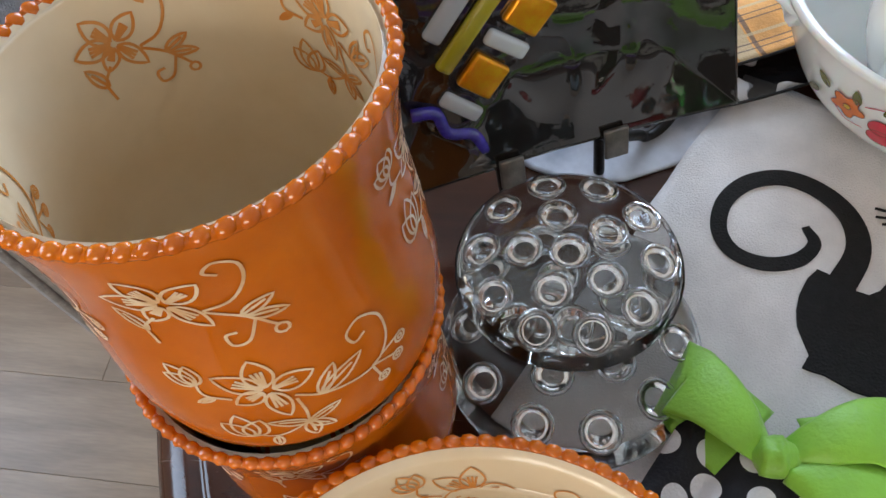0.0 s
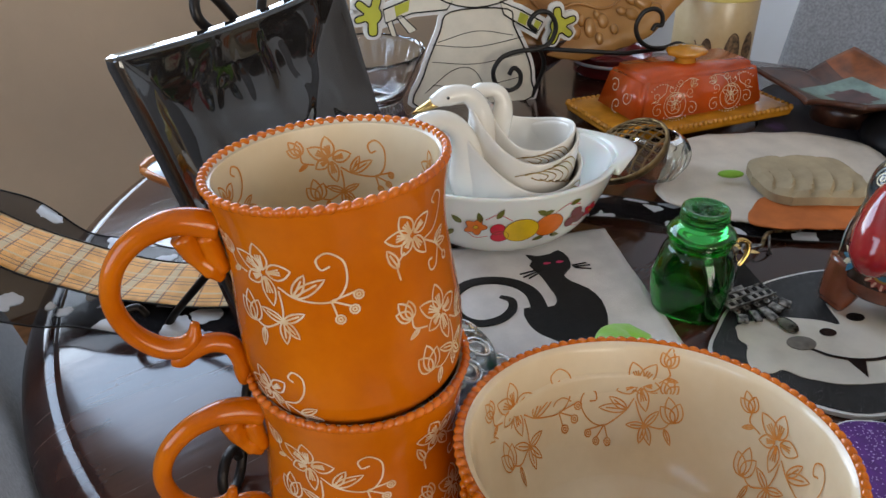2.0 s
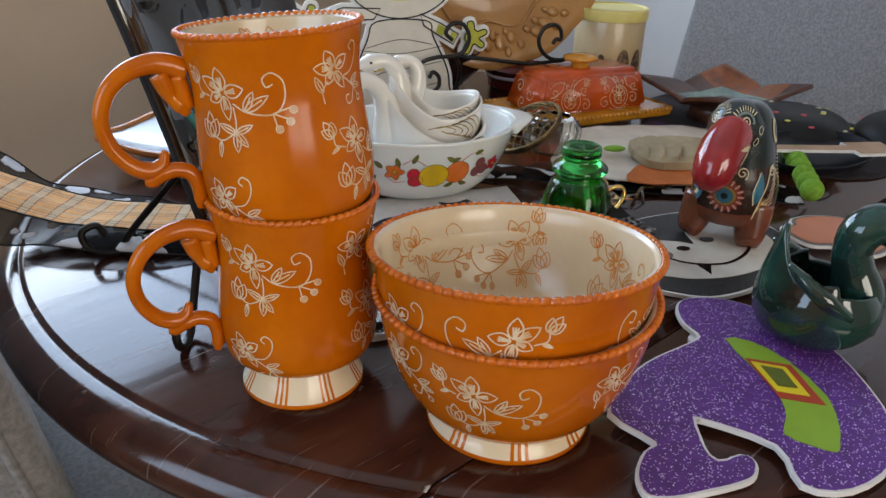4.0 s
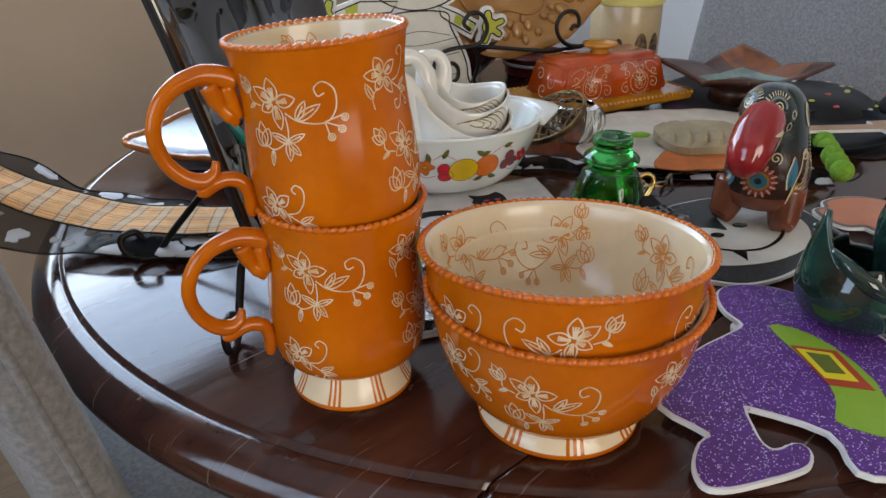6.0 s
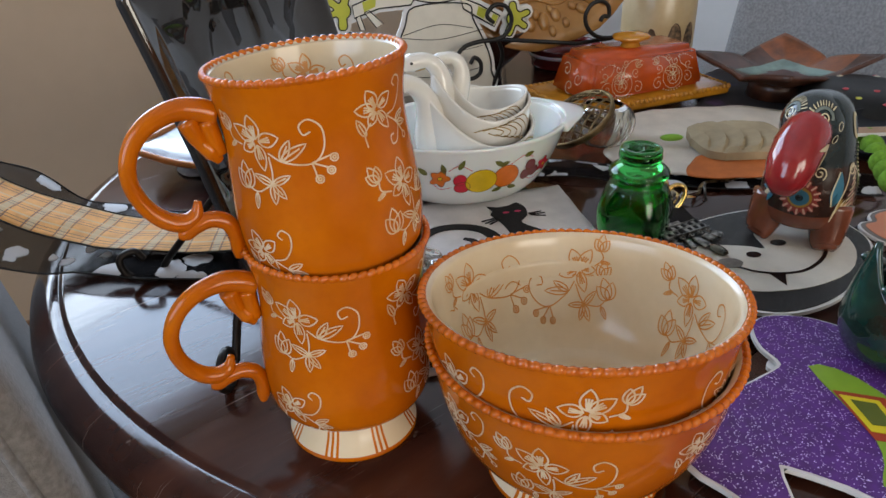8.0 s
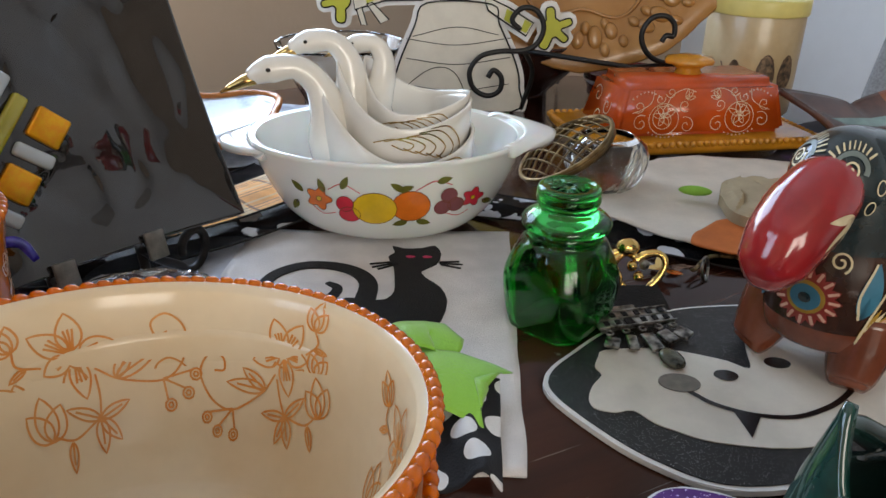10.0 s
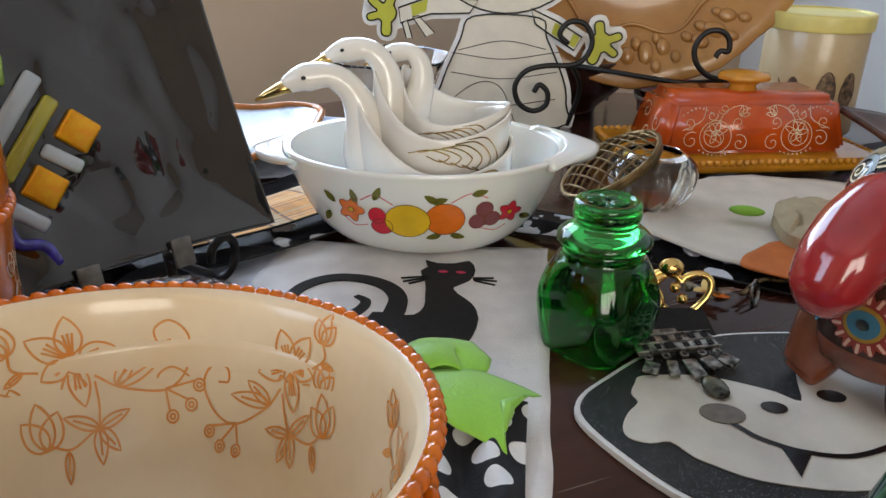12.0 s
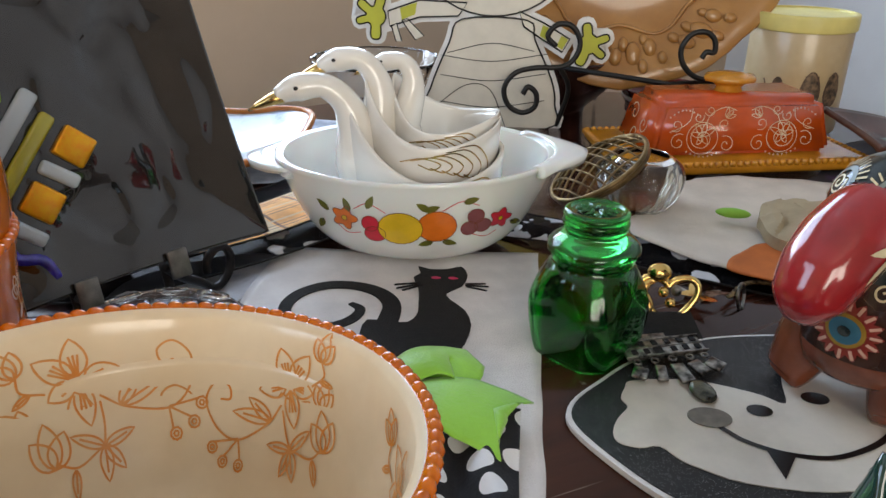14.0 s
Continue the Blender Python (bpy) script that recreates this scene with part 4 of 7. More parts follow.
def build_easel():
    base = Vector((0.03, 0.40, TOP))
    g = thing("plate_easel", Matrix.Translation(base), "dark wrought iron plate easel with curled feet and top", "easel")

    def P(p):
        return Vector(p) - base

    def at(x, y, z):  # point in the plate's frame
        return PLM @ Vector((x, y, z)) - base
    for s in (-1, 1):
        x = s * 0.028
        up = [at(x, 0.012, -0.046 + 0.002), at(x * 0.98, 0.011, 0.02), at(x * 0.6, 0.011, 0.12), at(x * 0.25, 0.011, 0.205)]
        curl = [at(x * 0.25 + s * 0.004, 0.011, 0.215), at(x * 0.25 + s * 0.018, 0.011, 0.236), at(x * 0.25 + s * 0.03, 0.011, 0.238), at(x * 0.25 + s * 0.034, 0.011, 0.226), at(x * 0.25 + s * 0.024, 0.011, 0.214), at(x * 0.25 + s * 0.014, 0.011, 0.216)]
        part("upright", tube(spline(up + curl, 6), 0.0032, 10), M_IRON, g)
        part("clip", box(bmesh.new(), (0, 0, 0), (0.013, 0.003, 0.018), bevel=0.001), mat("dull_steel", (0.3, 0.28, 0.25), 0.4, 0.85, var=0.15, scale=90), g, "dull steel clip", m=Matrix.Translation(at(x, -0.012, 0.001)) @ PLM.to_3x3().to_4x4())
        part("clip_arm", tube([at(x, -0.012, -0.002), at(x, 0.0, -0.004), at(x, 0.012, -0.004)], 0.0028, 8), M_IRON, g)
    for clip, toe in ((Vector((0.074, 0.438, 0.79)), Vector((0.11, 0.471, 0.7697))), (Vector((-0.048, 0.392, 0.803)), Vector((-0.0785, 0.3625, 0.7672)))):
        d = Vector((toe.x - clip.x, toe.y - clip.y, 0)).normalized()
        foot = [P(clip), P(clip.lerp(toe, 0.3) + Vector((0, 0, -0.008)))]
        for k in range(15):
            a = math.pi * 1.15 + k * 0.42
            r = 0.0165 - 0.0004 * k
            foot.append(P(toe + d * (r * math.cos(a)) + Vector((0, 0, r * math.sin(a)))))
        part("foot", tube(spline(foot, 5), 0.0031, 10), M_IRON, g)
    leg = [at(0.0, 0.011, 0.17), at(-0.01, 0.05, 0.09), P((-0.044, 0.535, TOP + 0.022)), P((-0.05, 0.54, TOP + 0.006)), P((-0.064, 0.545, TOP + 0.004)), P((-0.078, 0.55, TOP + 0.012)), P((-0.08, 0.552, TOP + 0.026)), P((-0.068, 0.55, TOP + 0.03)), P((-0.062, 0.548, TOP + 0.021))]
    part("back_leg", tube(spline(leg, 6), 0.0032, 10), M_IRON, g)
    part("brace", tube([at(-0.03, 0.012, 0.05), at(0.03, 0.012, 0.05)], 0.0025, 8), M_IRON, g)
    return g


build_easel()

# ---- cat towel ----
TW_TL, TW_TR = Vector((0.163, 0.5195)), Vector((0.345, 0.434))
TW_D = Vector((-0.1385, -0.2415))


def towel_xy(u, v):
    return TW_TL + (TW_TR - TW_TL) * u + TW_D * v


def build_towel():
    o = towel_xy(0.5, 0.5)
    g = thing("tea_towel", pose(o.x, o.y, TOP), "white cotton tea towel with a black cat applique and dotted ruffle", "towel")

    def f(u, v):
        p = towel_xy(u, v) - o
        e = 0.0008 * noise.noise(Vector((u * 5, v * 7, 0)))
        return (p.x + 0.002 * noise.noise(Vector((v * 6, 0, u))), p.y + 0.0015 * noise.noise(Vector((u * 6, 4, 0))), 0.0022 + e)
    part("cloth", sheet(f, 30, 44, thick=0.0012), M_TOWEL, g)
    z0, z1 = TOP + 0.0022, TOP + 0.0046
    # cat: body with head, and a ringed tail
    body = [(0.2495, 0.4455), (0.2555, 0.4375), (0.268, 0.4325), (0.2785, 0.4325), (0.2765, 0.418), (0.266, 0.405), (0.252, 0.4), (0.2495, 0.389), (0.2525, 0.372), (0.248, 0.353), (0.235, 0.335), (0.222, 0.323), (0.215, 0.312), (0.206, 0.309),
            (0.207, 0.317), (0.198, 0.320), (0.186, 0.327), (0.176, 0.330), (0.180, 0.337), (0.176, 0.352), (0.179, 0.37), (0.189, 0.385), (0.199, 0.378), (0.212, 0.372), (0.222, 0.38), (0.228, 0.393), (0.234, 0.407), (0.2375, 0.418), (0.2395, 0.43), (0.247, 0.4345)]
    world_prism("cat_applique", round_outline(body, 2), z0, z1, M_FELT, g, "black felt cat applique")
    tail = [(0.18 + (x - 0.18) * 1.15 - 0.002, 0.42 + (y - 0.42) * 1.15 - 0.007) for x, y in curve2([(0.187, 0.372), (0.199, 0.389), (0.2085, 0.407), (0.2075, 0.424), (0.197, 0.438), (0.181, 0.4455), (0.164, 0.442), (0.152, 0.43), (0.1485, 0.414), (0.1545, 0.402), (0.168, 0.397), (0.182, 0.4), (0.19, 0.409), (0.187, 0.418)], 6)]
    n = len(tail)
    ww = lerp_list([0.016, 0.014, 0.0125, 0.011, 0.0105, 0.010, 0.0095, 0.009, 0.0085, 0.008, 0.008, 0.008, 0.007, 0.004], n)
    left, right = [], []
    for i, (x, y) in enumerate(tail):
        t = Vector(tail[min(i + 1, n - 1)]) - Vector(tail[max(i - 1, 0)])
        t.normalize()
        left.append((x - t.y * ww[i] / 2, y + t.x * ww[i] / 2))
        right.append((x + t.y * ww[i] / 2, y - t.x * ww[i] / 2))
    bm = bmesh.new()
    for (a, b, c, d) in zip(left, right, left[1:], right[1:]):
        vs = [bm.verts.new((q[0] - o.x, q[1] - o.y, zz - TOP)) for zz in (z0, z1 - 0.0002) for q in (a, b, d, c)]
        bm.faces.new(vs[4:]), bm.faces.new(vs[:4][::-1]), bm.faces.new((vs[0], vs[3], vs[7], vs[4])), bm.faces.new((vs[1], vs[5], vs[6], vs[2]))
    bmesh.ops.remove_doubles(bm, verts=bm.verts, dist=1e-6)
    part("cat_tail", bm, M_FELT, g, "black felt tail curled in a ring", smooth=False)
    pink = mat("pink_thread", (0.6, 0.03, 0.12), 0.6)
    for x, y in ((0.2525, 0.424), (0.2635, 0.4185)):
        world_prism("cat_eye", shift(petal(-0.5, 0.007, 0.0032, base=0.0), x - 0.002, y), z1, z1 + 0.0006, pink, g, "pink stitched eye")
    for sx, pts in ((0, ((0.268, 0.404, 0.283, 0.397), (0.268, 0.402, 0.279, 0.392), (0.269, 0.406, 0.283, 0.402))), (1, ((0.24, 0.42, 0.223, 0.4255), (0.24, 0.418, 0.2225, 0.42), (0.241, 0.416, 0.225, 0.4155)))):
        for x0, y0, x1, y1 in pts:
            part("whisker", tube([(x0 - o.x, y0 - o.y, 0.0046), (x1 - o.x, y1 - o.y, 0.0038)], 0.0007, 6), M_FELT, g)
    # dotted ruffle gathered at the towel's end
    dots = mat("black_cotton", (0.012, 0.012, 0.016), 0.85, var=0.1, scale=60, bump=0.3, bscale=700)
    nt = dots.node_tree
    b = nt.nodes["Principled BSDF"]
    tc = nt.nodes.new("ShaderNodeTexCoord")
    vo = nt.nodes.new("ShaderNodeTexVoronoi")
    vo.inputs["Scale"].default_value, vo.inputs["Randomness"].default_value = 52, 0.35
    vo.voronoi_dimensions = "2D"
    nt.links.new(tc.outputs["Object"], vo.inputs["Vector"])
    lt = nt.nodes.new("ShaderNodeMath")
    lt.operation = "LESS_THAN"
    lt.inputs[1].default_value = 0.33
    nt.links.new(vo.outputs["Distance"], lt.inputs[0])
    mx = nt.nodes.new("ShaderNodeMix")
    mx.data_type = "RGBA"
    nt.links.new(lt.outputs[0], mx.inputs["Factor"])
    nt.links.new(b.inputs["Base Color"].links[0].from_socket, mx.inputs["A"])
    mx.inputs["B"].default_value = (0.75, 0.75, 0.76, 1)
    nt.links.new(mx.outputs["Result"], b.inputs["Base Color"])

    def ruffle(u, v):
        p = towel_xy(0.36 + 0.58 * u, 0.77 + 0.27 * v) - o
        fold = (0.25 + 0.75 * v) * 0.006 * (math.sin(u * 23 + 2 * noise.noise(Vector((u * 3, v * 2, 0)))) + 0.6 * noise.noise(Vector((u * 11, v * 3, 7))))
        return (p.x, p.y, 0.0135 + fold - 0.004 * v)
    part("ruffle", sheet(ruffle, 110, 26, thick=0.0008), dots, g, "black cotton ruffle with white dots")
    # lime bow on the ruffle's head
    k0 = Vector((0.1555, 0.281, TOP + 0.016)) - Vector((o.x, o.y, TOP))

    def ribbon(name, line, w0, w1, cup, tw=0.0):
        pts = spline([k0 + Vector(q) for q in line], 8)
        n = len(pts)

        def f(u, v):
            i = min(n - 1, int(u * (n - 1) + 0.5))
            p = pts[i]
            t = pts[min(i + 1, n - 1)] - pts[max(i - 1, 0)]
            side = Vector((-t.y, t.x, 0)).normalized()
            w = w0 + (w1 - w0) * min(1, u * 1.6)
            if u > 0.93 and name == "tail":
                p = p - t.normalized() * 0.014 * (1 - abs(2 * v - 1)) * (u - 0.93) / 0.07
            return p + side * (v - 0.5) * w + Vector((0, 0, cup * math.sin(math.pi * v) + 0.0012 * math.sin(v * 7 + u * 3) * (1 - u) ** 2))
        part(name, sheet(f, n - 1, 16, thick=0.0008), M_LIME, g, "lime green ribbon")
    ribbon("tail", [(0.005, -0.004, 0.001), (0.018, -0.009, 0.006), (0.034, -0.018, 0.006), (0.05, -0.031, 0.002), (0.062, -0.044, -0.002)], 0.014, 0.05, 0.005)
    ribbon("bow_loop", [(0.004, 0.0, 0.0), (0.018, 0.006, 0.009), (0.036, 0.012, 0.011), (0.05, 0.012, 0.005), (0.04, 0.006, 0.001), (0.016, 0.001, -0.002)], 0.012, 0.038, 0.005)
    ribbon("bow_loop", [(-0.004, 0.002, 0.0), (-0.014, 0.01, 0.007), (-0.026, 0.022, 0.008), (-0.037, 0.031, 0.003), (-0.027, 0.022, -0.004), (-0.01, 0.007, -0.005)], 0.013, 0.042, 0.004)
    bm = ball(bmesh.new(), k0 + Vector((0, 0, 0.002)), (0.0105, 0.0095, 0.0085), 20, 12)
    for v in bm.verts:
        d = v.co - k0
        v.co += d * (0.12 * math.sin(d.x * 900) + 0.1 * noise.noise(d * 200))
    part("bow_knot", bm, M_LIME, g)
    return g


build_towel()


# ---- flower frogs of glass ----
def build_frog(m, r, h, label, rings):
    g = thing("glass_flower_frog", m, label, "flower frog", "glass flower frogs")
    prof = dense([(r * 0.94, 0.0), (r, 0.004), (r * 0.97, h * 0.35), (r * 0.86, h * 0.68), (r * 0.6, h * 0.92), (r * 0.25, h * 0.99), (0.001, h)], 4)
    part("dome", lathe([(0.0, 0.0)] + prof, 64), M_CLEAR, g)
    # round wells sunk in the dome, each a part of its own
    for ring, (rr, n) in enumerate(rings):
        for k in range(n):
            a = 2 * math.pi * (k + 0.5 * ring) / max(1, n)
            hh = h * math.sqrt(max(0.05, 1 - (rr / 1.08) ** 2))
            bm = lathe([(0.0, -0.6 * hh), (0.0058, -0.56 * hh), (0.0074, -0.3 * hh), (0.0078, 0.0), (0.0092, 0.0018), (0.0102, -0.0002), (0.009, -0.0024)], 14)
            part("well", bm, M_CLEAR, g, m=Matrix.Translation((rr * r * math.cos(a), rr * r * math.sin(a), hh)) @ Matrix.Rotation(a, 4, "Z") @ Matrix.Rotation(rr * 0.5, 4, "Y"))
    return g


build_frog(pose(0.066, 0.33, TOP + 0.0045), 0.063, 0.024, "clear glass flower frog with round wells, on the table", ((0.0, 1), (0.4, 5), (0.78, 10)))
build_frog(pose(0.0625, 0.362, TOP + 0.0265), 0.0555, 0.018, "clear glass flower frog stacked on another frog", ((0.0, 1), (0.4, 5), (0.76, 10)))

# ---- flat party cut-outs on the table ----
def build_face_cutout():
    o = Vector((0.345, 0.2, TOP))
    g = thing("halloween_cutout", Matrix.Translation(o), "black glitter foam board cut-out with a cream painted shape", "cutout", "party cut-outs")
    outer = round_outline([(0.2536, 0.24), (0.2634, 0.256), (0.288, 0.2668), (0.321, 0.2775), (0.367, 0.281), (0.406, 0.2715), (0.44, 0.255), (0.465, 0.23), (0.471, 0.2), (0.457, 0.162), (0.42, 0.14), (0.37, 0.131), (0.323, 0.1325), (0.285, 0.1475), (0.2665, 0.175), (0.2575, 0.205)], 4)
    world_prism("board", grow(outer, 0.0028), TOP + 0.0008, TOP + 0.004, M_WHITEBOARD, g, "white board edge", 0.0006)
    world_prism("glitter_layer", outer, TOP + 0.0042, TOP + 0.0048, M_BLACKGLIT, g, "black glitter layer")
    face = [(0.3035, 0.2606), (0.2955, 0.256), (0.288, 0.249), (0.2865, 0.241), (0.276, 0.235), (0.2671, 0.2268), (0.2646, 0.2185), (0.272, 0.211), (0.2817, 0.2084), (0.2845, 0.196), (0.2895, 0.187), (0.3022, 0.1705), (0.3355, 0.15), (0.3815, 0.1409), (0.421, 0.153), (0.444, 0.175), (0.445, 0.2), (0.435, 0.219), (0.417, 0.2345), (0.3951, 0.238), (0.381, 0.226), (0.3673, 0.21), (0.361, 0.221), (0.3515, 0.2325), (0.34, 0.244), (0.3274, 0.252)]
    cream = mat("cream_printed_board", (0.72, 0.68, 0.6), 0.5, var=0.04, scale=50)
    world_prism("white_shape", round_outline(face, 3), TOP + 0.005, TOP + 0.0056, cream, g, "cream painted shape")
    grey = mat("grey_print", (0.22, 0.2, 0.17), 0.5, var=0.1, scale=200)
    for x, y, a, b, t, mm in ((0.3203, 0.2163, 0.0115, 0.0085, -0.5, grey), (0.349, 0.2105, 0.0068, 0.005, -0.5, M_BLACKDOT), (0.3853, 0.207, 0.0075, 0.0055, -0.5, M_BLACKDOT)):
        world_prism("oval", [(x + a * math.cos(k) * math.cos(t) - b * math.sin(k) * math.sin(t), y + a * math.cos(k) * math.sin(t) + b * math.sin(k) * math.cos(t)) for k in [2 * math.pi * i / 20 for i in range(20)]], TOP + 0.0058, TOP + 0.0062, mm, g)
    arc = curve2([(0.3185, 0.213), (0.3205, 0.2035), (0.3235, 0.1935), (0.3345, 0.179), (0.353, 0.1675), (0.3764, 0.1655), (0.396, 0.169), (0.411, 0.1755), (0.4203, 0.1845), (0.4215, 0.195)], 6)
    part("curved_line", strips([(arc, 0.0034)], lambda u, v: Vector((u - o.x, v - o.y, 0.006)), 0.003), M_BLACKDOT, g)
    world_prism("triangle", [(0.3285, 0.186), (0.3203, 0.165), (0.3395, 0.1765)], TOP + 0.0058, TOP + 0.0062, M_BLACKDOT, g)
    return g


build_face_cutout()


def build_purple_cutout():
    o = Vector((0.16, 0.06, TOP))
    g = thing("halloween_cutout", Matrix.Translation(o), "purple glitter foam board cut-out with a green panel, white edges", "cutout", "party cut-outs")
    outer = [(0.262, 0.143), (0.25, 0.151), (0.238, 0.151), (0.226, 0.144), (0.2145, 0.131), (0.206, 0.113), (0.185, 0.114), (0.16, 0.118), (0.135, 0.119), (0.11, 0.114), (0.078, 0.1035), (0.0755, 0.068), (0.063, 0.0665), (0.047, 0.061), (0.037, 0.053), (0.034, 0.045), (0.043, 0.036), (0.06, 0.027), (0.078, 0.0185), (0.092, 0.0145),
             (0.1025, 0.0185), (0.105, 0.0245), (0.1, 0.0285), (0.0915, 0.0305), (0.087, 0.0355), (0.0905, 0.044), (0.1, 0.054), (0.1105, 0.0635), (0.1175, 0.0625), (0.1295, 0.0175), (0.108, -0.008), (0.125, -0.028), (0.165, -0.035), (0.205, -0.022), (0.25, 0.02), (0.275, 0.06), (0.28, 0.1), (0.274, 0.128)]
    outer = round_outline([(x + 0.0068, y + 0.001) for x, y in outer], 3)
    world_prism("board", grow(outer, 0.002), TOP + 0.0055, TOP + 0.009, M_WHITEBOARD, g, "white board edge", 0.0006)
    world_prism("glitter_layer", outer, TOP + 0.0092, TOP + 0.0098, M_PURPLE, g, "purple glitter layer")
    world_prism("tab", [(0.217 + 0.008 * math.cos(k), 0.119 + 0.006 * math.sin(k)) for k in [2 * math.pi * i / 16 for i in range(16)]], TOP + 0.001, TOP + 0.0042, M_WHITEBOARD, g)
    lime = mat("lime_printed_board", (0.25, 0.42, 0.03), 0.5, var=0.04, scale=60)
    red = mat("red_printed_board", (0.4, 0.05, 0.02), 0.5, var=0.05)
    yel = mat("yellow_printed_board", (0.75, 0.6, 0.02), 0.5, var=0.05)
    z = TOP + 0.0099
    world_prism("green_panel", round_outline([(0.223, 0.1), (0.203, 0.069), (0.183, 0.039), (0.165, 0.0265), (0.148, 0.02), (0.15, 0.004), (0.156, -0.0095), (0.168, -0.006), (0.18, -0.001), (0.208, 0.018), (0.23, 0.055), (0.234, 0.085)], 2), z, z + 0.0005, lime, g, "lime green panel")
    world_prism("red_band", [(0.209, 0.077), (0.1815, 0.0385), (0.197, 0.0145), (0.225, 0.051)], z + 0.0006, z + 0.001, red, g)
    world_prism("yellow_frame", [(0.207, 0.072), (0.1865, 0.043), (0.198, 0.0255), (0.219, 0.052)], z + 0.0012, z + 0.0016, yel, g)
    world_prism("green_square", [(0.2065, 0.0645), (0.1925, 0.045), (0.2, 0.035), (0.214, 0.052)], z + 0.0018, z + 0.0022, mat("olive_print", (0.12, 0.14, 0.02), 0.5), g)
    return g


build_purple_cutout()

o_c = Vector((0.5, 0.135, TOP))
g = thing("halloween_cutout", Matrix.Translation(o_c), "coral foam board cut-out with grey and white edges", "cutout", "party cut-outs")
co = round_outline([(0.462, 0.165), (0.475, 0.182), (0.49, 0.178), (0.505, 0.185), (0.53, 0.175), (0.548, 0.15), (0.54, 0.12), (0.515, 0.1), (0.485, 0.1), (0.468, 0.115), (0.472, 0.135), (0.46, 0.148)], 4)
co = [(x + 0.005, y - 0.012) for x, y in co]
world_prism("board", grow(co, 0.006), TOP + 0.0008, TOP + 0.0035, M_WHITEBOARD, g)
world_prism("grey_layer", grow(co, 0.004), TOP + 0.0037, TOP + 0.0041, mat("grey_board", (0.2, 0.18, 0.17), 0.6), g)
world_prism("coral_layer", co, TOP + 0.0043, TOP + 0.0048, mat("coral_board", (0.6, 0.22, 0.12), 0.55, var=0.05), g, "coral printed layer")
st_a, st_b = Vector((0.628, 0.265)), Vector((0.705, 0.2005))
sd = (st_b - st_a).normalized()
sn = Vector((-sd.y, sd.x)) * 0.0085
g = thing("halloween_cutout", pose(0.68, 0.222, TOP), "long brown foam board cut-out with white edges", "cutout", "party cut-outs")
stick = [tuple(st_a + sn), tuple(st_a - sn), tuple(st_b - sn), tuple(st_b - sn * 2.6), tuple(st_b + sd * 0.05 - sn * 2), tuple(st_b + sd * 0.05 + sn * 3), tuple(st_b + sn * 2.4), tuple(st_b + sn)]
world_prism("board", grow(stick, 0.0022), TOP + 0.0335, TOP + 0.0365, M_WHITEBOARD, g)
world_prism("brown_layer", stick, TOP + 0.0367, TOP + 0.0372, mat("brown_board", (0.46, 0.29, 0.18), 0.6, var=0.06), g, "brown printed layer")


